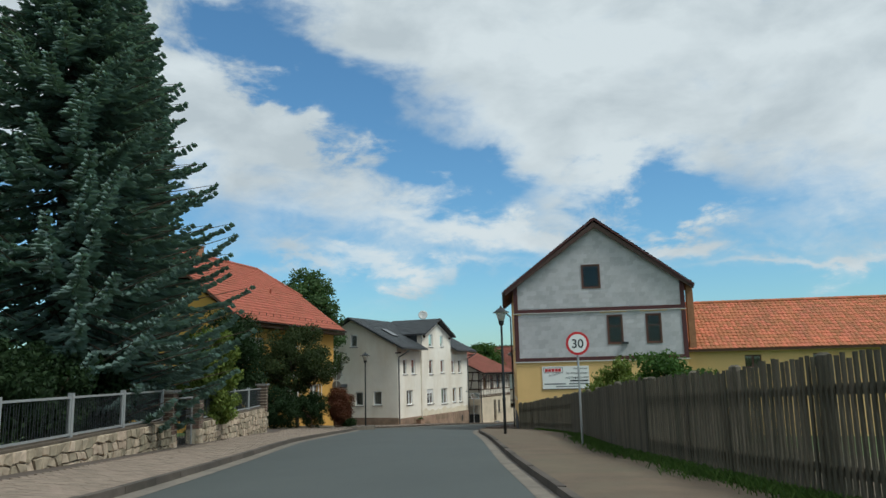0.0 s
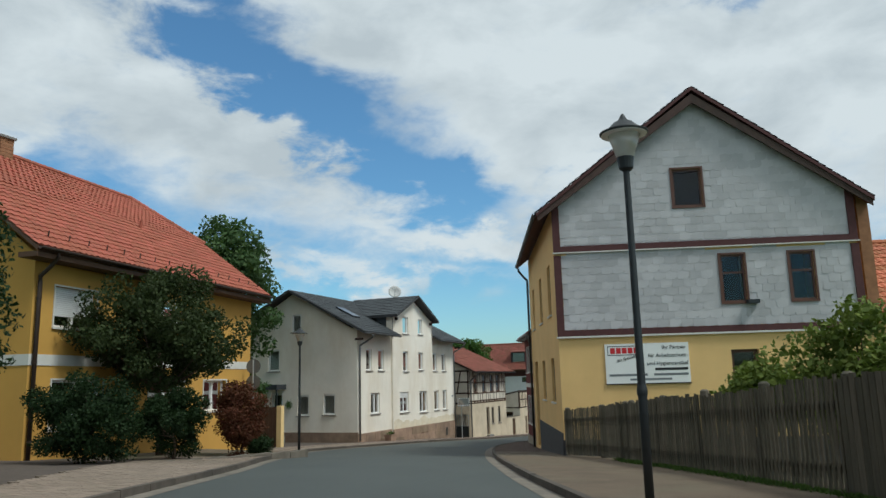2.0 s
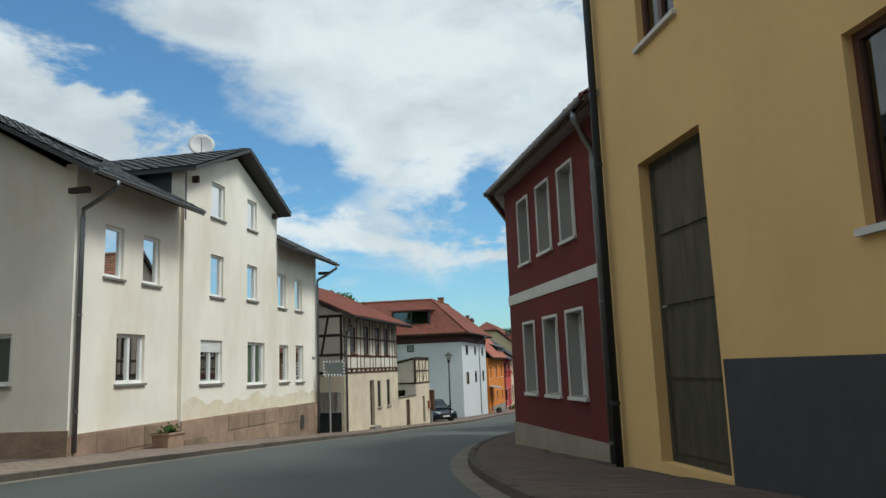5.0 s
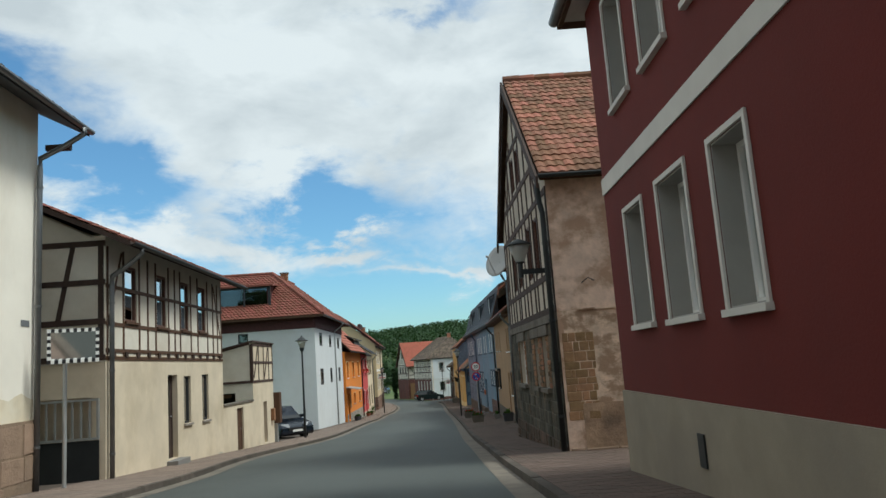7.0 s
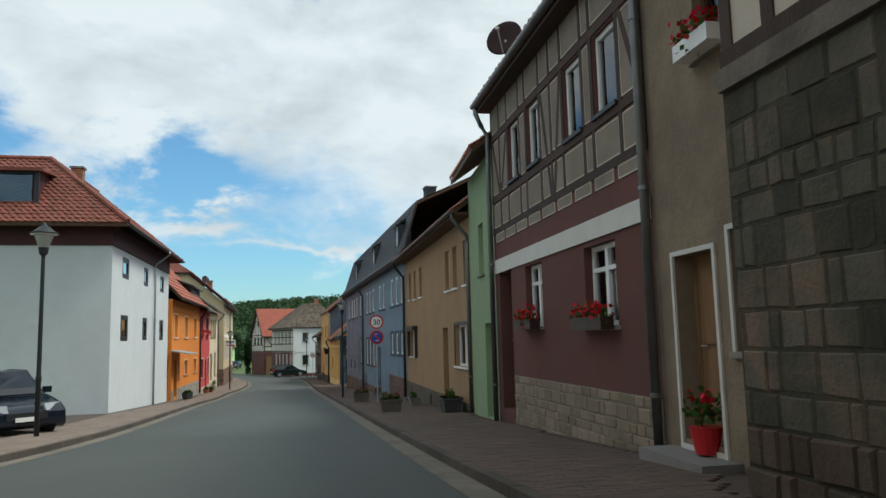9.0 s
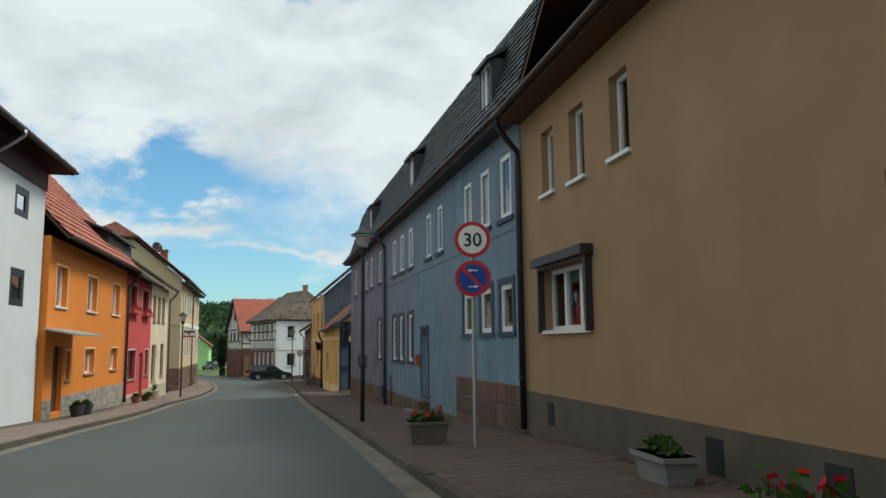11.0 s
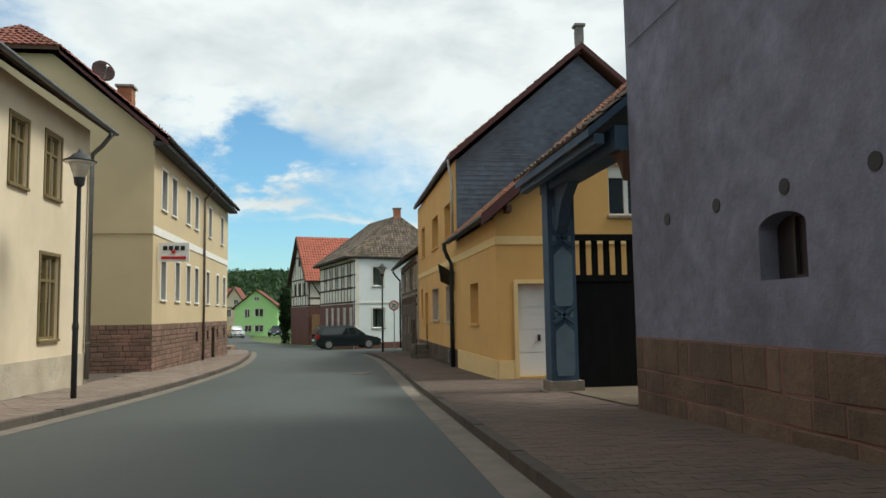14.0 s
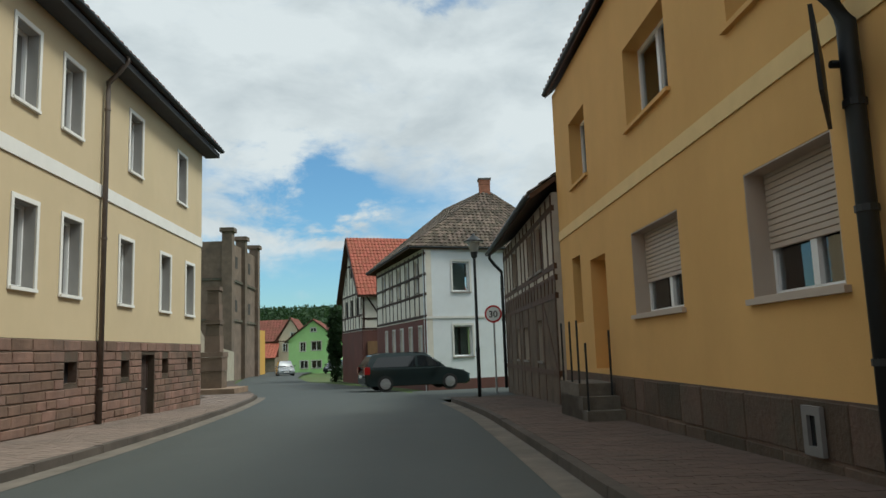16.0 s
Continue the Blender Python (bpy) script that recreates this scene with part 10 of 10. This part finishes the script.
# ======== cars ========
def car(at, heading, paint, label, name="car", length=4.5, width=1.78, hgt=1.5, wagon=True):
    """A five-door car; heading: degrees from +y, to the left."""
    g = thing(name, at, label, "car")
    rot = Matrix.Translation(V(at)) @ Matrix.Rotation(radians(heading), 4, "Z")
    L, W = length / 2, width / 2
    lower = [(-L, 0.35), (-L, 0.75), (-L + 0.05, 0.92), (L - 1.0, 0.90), (L - 0.25, 0.74), (L, 0.58), (L, 0.3), (L - 0.15, 0.2), (-L + 0.15, 0.22)]
    rear = -L + (0.12 if wagon else 0.5)
    cabin = [(-L + 0.05, 0.92), (rear + 0.25, hgt - 0.06), (rear + 0.6, hgt), (0.35, hgt), (L - 1.55, hgt - 0.16), (L - 1.0, 0.90)]

    def loft(prof, w0, w1, inset):
        m = M()
        n = len(prof)
        zs = [z for _, z in prof]
        lo, hi = min(zs), max(zs)
        for s in (-1, 1):
            for wd, k in ((w0, 1.0), (w0 - inset, 0.0)):
                for y, z in prof:
                    f = (z - lo) / (hi - lo)
                    w = wd + (w1 - w0) * f
                    cy = y * (0.985 if k == 0 else 0.97)
                    m.v.append(tuple(rot @ V((s * (w if k else w), cy if k else y, z))))
        for s in range(2):
            o = s * 2 * n
            m.f.append(tuple(range(o, o + n)) if s == 0 else tuple(range(o + n - 1, o - 1, -1)))
            for i in range(n):
                j = (i + 1) % n
                m.f.append((o + i, o + j, o + n + j, o + n + i))
        for i in range(n):
            j = (i + 1) % n
            m.f.append((n + i, n + j, 3 * n + j, 3 * n + i))
        return m

    body = part("body", loft(lower, W, W - 0.03, 0.07), MT[paint], g)
    cab = part("cabin", loft(cabin, W - 0.06, W - 0.26, 0.06), MT[paint], g)
    for ob in (body, cab):
        bv = ob.modifiers.new("bevel", "BEVEL")
        bv.width, bv.segments, bv.angle_limit = 0.045, 3, radians(25)
        ob.data.polygons.foreach_set("use_smooth", [True] * len(ob.data.polygons))
    for s in (-1, 1):
        sidew = [(-L + 0.28, 0.96), (rear + 0.42, hgt - 0.16), (0.3, hgt - 0.12), (L - 1.6, hgt - 0.22), (L - 1.15, 0.95)]
        v0 = []
        for y, z in sidew:
            f = (z - 0.9) / (hgt - 0.9)
            w = W - 0.06 - 0.2 * f
            v0.append(rot @ V((s * (w + 0.008), y, z)))
        part("side_window", M().prism(v0, rot.to_3x3() @ V((s * 0.01, 0, 0))), MT["car_glass"], g)
        part("door_pillar", M().hexa([rot @ V((s * (W - 0.06 - 0.2 * ((z - 0.9) / (hgt - 0.9)) + e), y, z)) for e in (0.0, 0.012) for y, z in ((-0.1, 0.93), (0.0, 0.93), (0.02, hgt - 0.1), (-0.08, hgt - 0.1))]), MT[paint], g)
        part("mirror", M().hexa([rot @ V((s * x, y, z)) for z in (0.95, 1.1) for x, y in ((W - 0.02, L - 1.35), (W + 0.17, L - 1.33), (W + 0.17, L - 1.25), (W - 0.02, L - 1.23))]), MT[paint], g)
        part("headlight", M().hexa([rot @ V((s * x, y, z)) for z, q in ((0.6, 0.0), (0.76, -0.12)) for x, y in ((W - 0.5, L - 0.06 + q), (W - 0.08, L - 0.28 + q), (W - 0.04, L - 0.2 + q), (W - 0.48, L + 0.015 + q))]), MT["head"], g)
        part("tail_light", M().hexa([rot @ V((s * x, y, z)) for z in (0.7, 0.98) for x, y in ((W - 0.26, -L - 0.015), (W - 0.02, -L - 0.012), (W + 0.0, -L + 0.2), (W - 0.1, -L + 0.2))]), MT["tail"], g)
        for y in (L - 0.85, -L + 0.8):
            c = rot @ V((s * (W - 0.1), y, 0.31))
            ax = rot.to_3x3() @ V((1, 0, 0))
            wh = part("wheel", M().disc(c, ax, 0.315, 0.2, 24), MT["rubber"], g)
            part("rim", M().disc(c + ax * (s * 0.095), ax, 0.21, 0.03, 18), MT["alloy"], wh)
            for k in range(5):
                t = 2 * math.pi * k / 5
                a_, b_ = rot.to_3x3() @ V((0, math.cos(t), math.sin(t))), rot.to_3x3() @ V((0, -math.sin(t), math.cos(t)))
                cc = c + ax * (s * 0.115)
                part("spoke", M().prism([cc + a_ * 0.04 + b_ * 0.03, cc + a_ * 0.2 + b_ * 0.025, cc + a_ * 0.2 - b_ * 0.025, cc + a_ * 0.04 - b_ * 0.03], ax * (-s * 0.02)), MT["galvanised"], wh)
    ws = [(-W + 0.2, 0.35 + 0.02, hgt - 0.03), (W - 0.2, 0.37, hgt - 0.03), (W - 0.13, L - 1.05, 0.93), (-W + 0.13, L - 1.05, 0.93)]
    q = [rot @ V((x * (0.9 if i < 2 else 1), y if i > 1 else L - 1.72, z if i > 1 else hgt - 0.13)) + (rot.to_3x3() @ V((0, 0.02, 0.025))) for i, (x, y, z) in enumerate(ws)]
    part("windscreen", M().prism(q, (0, 0, 0.01)), MT["car_glass"], g)
    q = [rot @ V((x, y, z)) for x, y, z in ((-W + 0.28, rear + 0.22, hgt - 0.1), (W - 0.28, rear + 0.22, hgt - 0.1), (W - 0.16, -L + 0.03, 0.98), (-W + 0.16, -L + 0.03, 0.98))]
    part("rear_window", M().prism(q, rot.to_3x3() @ V((0, 0.03, 0))), MT["car_glass"], g)
    part("grille", M().hexa([rot @ V((x, y, z)) for z in (0.42, 0.58) for x, y in ((-0.45, L - 0.02), (0.45, L - 0.02), (0.45, L + 0.012), (-0.45, L + 0.012))]), MT["ink"], g)
    for y in (L + 0.018, -L - 0.018):
        zz = (0.38, 0.48) if y > 0 else (0.55, 0.66)
        part("number_plate", M().hexa([rot @ V((x, yy, z)) for z in zz for x, yy in ((-0.26, y - 0.01), (0.26, y - 0.01), (0.26, y + 0.006), (-0.26, y + 0.006))]), MT["sign_white"], g)
    return g


car((-29.25, 91.4, road_z(91.4) + 0.09), 218, "car_dark", "dark blue hatchback parked beside the shed", wagon=False, length=4.05)
car((-20.55, 167.9, road_z(167.9) + 0.03), -76, "car_green", "dark green estate car turning into the side street", length=4.3, hgt=1.5)
car((-34.6, 219.5, road_z(219.5) + 0.02), 194, "car_silver", "silver compact car on the road", length=4.2, hgt=1.58)
car((-29.8, 226.0, road_z(226.0) + 0.02), 170, "car_dark", "dark parked car beside the far road", length=4.2)


# ======== planters and pots ========
def planter(x, y, z, turn, label, w=0.62, d=0.42, hh=0.36, mat="rough_brown", bloom=True):
    g = thing("planter", (x, y, z), label, "planter", "planters on the pavement")
    F = Fr((x - w / 2 * math.cos(turn), y - w / 2 * math.sin(turn)), (x + w / 2 * math.cos(turn), y + w / 2 * math.sin(turn)), 1)
    m = M()
    m.hexa([F.P(u, dd, z + zz) for zz, e in ((0, 0.05), (hh, 0.0)) for u, dd in ((e, -d / 2 + e), (w - e, -d / 2 + e), (w - e, d / 2 - e), (e, d / 2 - e))])
    part("tub", m, MT[mat], g)
    part("rim", M().fbox(F, -0.02, w + 0.02, -d / 2 - 0.02, d / 2 + 0.02, z + hh - 0.05, z + hh), MT[mat], g)
    part("leaves", blossom(F, 0.05, w - 0.05, 0.0, z + hh + 0.02, d * 0.3, 160), MT["leaf"], g)["kind"] = "stuff"
    if bloom:
        part("petals", blossom(F, 0.05, w - 0.05, 0.0, z + hh + 0.06, d * 0.3, 22), MT["flower"], g)["kind"] = "stuff"
    return g


planter(-19.2, 92.1, road_z(92.1) + 0.1, 0.0, "dark grey stone pavement planter with low red flowers", 0.62, mat="dark_concrete")
planter(-19.05, 100.7, road_z(100.7) + 0.1, 0.0, "dark grey stone pavement planter with red flowers", 0.64, mat="dark_concrete")
planter(-17.85, 95.6, road_z(95.6) + 0.1, 1.5, "stone trough with plants at the house wall", 0.7, 0.35, 0.28, "concrete", False)
planter(-17.85, 90.3, road_z(90.3) + 0.1, 1.5, "dark tub with green plants by the doorway", 0.8, 0.5, 0.4, "plinth_dark", False)
planter(-29.05, 55.9, road_z(55.9) + 0.1, 1.55, "stone tub with green plants at the white house", 0.8, 0.5, 0.4, "sandstone", False)


def pot(x, y, r, hh, label, mat, spiky=False, seed=0):
    z = road_z(y) + 0.1
    g = thing("plant_pot", (x, y, z), label, "plant pot")
    part("pot", M().lathe([(r * 0.7, 0), (r, hh * 0.9), (r * 1.05, hh), (r * 0.85, hh), (r * 0.8, hh * 0.9)], (x, y, z), 16), MT[mat], g, smooth=False)
    m, rg = M(), random.Random(seed)
    for _ in range(46 if spiky else 140):
        a, e = rg.random() * 6.28, rg.uniform(0.3, 1.4)
        d = V((math.cos(a) * math.cos(e), math.sin(a) * math.cos(e), math.sin(e)))
        L = rg.uniform(0.5, 0.8) if spiky else rg.uniform(0.1, 0.3)
        s = d.cross(V((0, 0, 1))).normalized() * (0.022 if spiky else 0.05)
        c = V((x, y, z + hh * 0.95))
        k = len(m.v)
        m.v += [tuple(c), tuple(c + d * L * 0.5 - s), tuple(c + d * L - V((0, 0, L * 0.25))), tuple(c + d * L * 0.5 + s)]
        m.f.append((k, k + 1, k + 2, k + 3))
    part("leaves", m, MT["leaf"], g)["kind"] = "stuff"


pot(-26.9, 130.6, 0.24, 0.4, "spiky green plant in a pale pot", "pale_stone", True, 1)
pot(-26.95, 129.0, 0.18, 0.26, "small potted plant beside the door", "terracotta", False, 2)
pot(-27.0, 125.3, 0.22, 0.3, "round terracotta pot with a small plant", "terracotta", False, 3)
pot(-26.95, 128.0, 0.2, 0.2, "low brown pot by the doorstep", "brown_wood", False, 4)
pot(-27.2, 116.2, 0.24, 0.34, "black plant pot by the orange house", "plinth_dark", False, 5)
pot(-27.25, 115.2, 0.24, 0.34, "black plant pot with trailing plant by the orange house", "plinth_dark", False, 6)

structure("yard_apron", M().add([(-16.9, 128.5, road_z(128.5) + 0.125), (-8, 128.5, road_z(128.5) + 0.125), (-8, 132.35, road_z(132.35) + 0.125), (-16.9, 132.35, road_z(132.35) + 0.125)], [(0, 1, 2, 3)]), MT["dirt"], "grey-brown trodden yard floor behind the gateway", "pavement")

# ======== kerbs and paving stones, last ========
for nm, line, s, y0, y1 in (("kerb_right", KR, 1, -20, 158), ("kerb_left", KL, -1, -20, 166)):
    k = structure(nm, M().add([(kx(line, y0), y0, road_z(y0) - 0.3), (kx(line, y0), y0 + 0.1, road_z(y0) - 0.3), (kx(line, y0) + 0.1, y0, road_z(y0) - 0.3)], [(0, 1, 2)]), MT["kerb"], "row of worn grey-brown kerb stones along the road", "kerb")
    n = int(y1 - y0)
    for i in range(n):
        ya, yb = y0 + i + 0.006, y0 + i + 0.994
        xa, xb = kx(line, ya), kx(line, yb)
        dz = 0.115 + RNG.uniform(-0.006, 0.006)
        p = [(x + s * e, y, road_z(y) + z) for z, e0, e1 in ((-0.15, 0.0, 0.14), (dz, 0.015, 0.14)) for x, y, e in ((xa, ya, e0), (xa, ya, e1), (xb, yb, e1), (xb, yb, e0))]
        part("kerb_stone", M().hexa(p), MT["kerb"], k)


def pavers(parent_name, y0, y1, x_of, w_of, side, lone, mat="paver"):
    """Paving blocks in running courses along the kerb; those in the stretch lone are single pieces."""
    par = bpy.data.objects[parent_name]
    rest, made, row = M(), 0, 0
    rg = random.Random(int(y0 * 7 + 3))
    bw, bl = 0.105, 0.21
    y = y0
    while y < y1:
        x0, wd = x_of(y), w_of(y)
        n = int(wd / bl)
        z = road_z(y) + 0.088
        sh = bl / 2 if row % 2 else 0
        slope = (x_of(y + 0.5) - x_of(y)) * 2 * bw
        for k in range(-1 if sh else 0, n):
            a = x0 + side * max(0.0, k * bl + sh)
            b = x0 + side * (k * bl + sh + bl - 0.005)
            e = rg.uniform(-0.0015, 0.002)
            yb = y + bw - 0.005
            zt0, zt1 = z + 0.02 + e, road_z(yb) + 0.108 + e
            q = [(a, y, z - 0.01), (b, y, z - 0.01), (b + slope, yb, z - 0.01), (a + slope, yb, z - 0.01), (a, y, zt0), (b, y, zt0), (b + slope, yb, zt1), (a + slope, yb, zt1)]
            fs = [(4, 5, 6, 7), (0, 1, 5, 4), (1, 2, 6, 5), (2, 3, 7, 6), (3, 0, 4, 7)]
            if made < 300 and lone[0] < y < lone[1]:
                part("paving_block", M().add(q, fs), MT[mat], par)
                made += 1
            else:
                rest.add(q, fs)
        y += bw
        row += 1
    part("paving_blocks", rest, MT[mat], par)["kind"] = "stuff"


right_width = lambda y: max(0.3, min(8.5, float(np.interp(y, [2, 22, 37, 46, 54, 62.9, 63.0, 67.3, 67.4, 76, 77, 88, 101, 128, 128.6, 132.3, 132.4, 135.7, 135.8, 153, 158], [2.0, 1.9, 3.2, 2.2, 1.1, 1.4, 6.0, 6.0, 1.6, 1.4, 1.9, 2.3, 2.6, 2.5, 2.6, 2.6, 8.5, 8.5, 2.2, 2.0, 2.2]))))
pavers("pavement_right", 36.9, 42, lambda y: kx(KR, y) + 0.15, right_width, 1, (37, 39), "dull_paver")
pavers("pavement_right", 42, 158, lambda y: kx(KR, y) + 0.15, right_width, 1, (118, 121))
left_width = lambda y: max(0.3, float(np.interp(y, [-2, 8, 22, 26, 38, 44, 52, 54, 68, 80, 88, 100, 113, 124, 140, 146, 160, 168], [2.2, 2.2, 2.4, 3.2, 3.0, 2.4, 2.4, 2.3, 2.2, 1.6, 1.8, 2.0, 1.4, 1.5, 2.4, 2.8, 1.6, 2.0])))
pavers("pavement_left", -2, 52, lambda y: kx(KL, y) - 0.15, left_width, -1, (28, 30), "sandy_paver")
# left blocks take the paler pink colour with sunlight painted in
pavers("pavement_left", 52, 168, lambda y: kx(KL, y) - 0.15, left_width, -1, (126, 129), "sunlit_pink_paver")
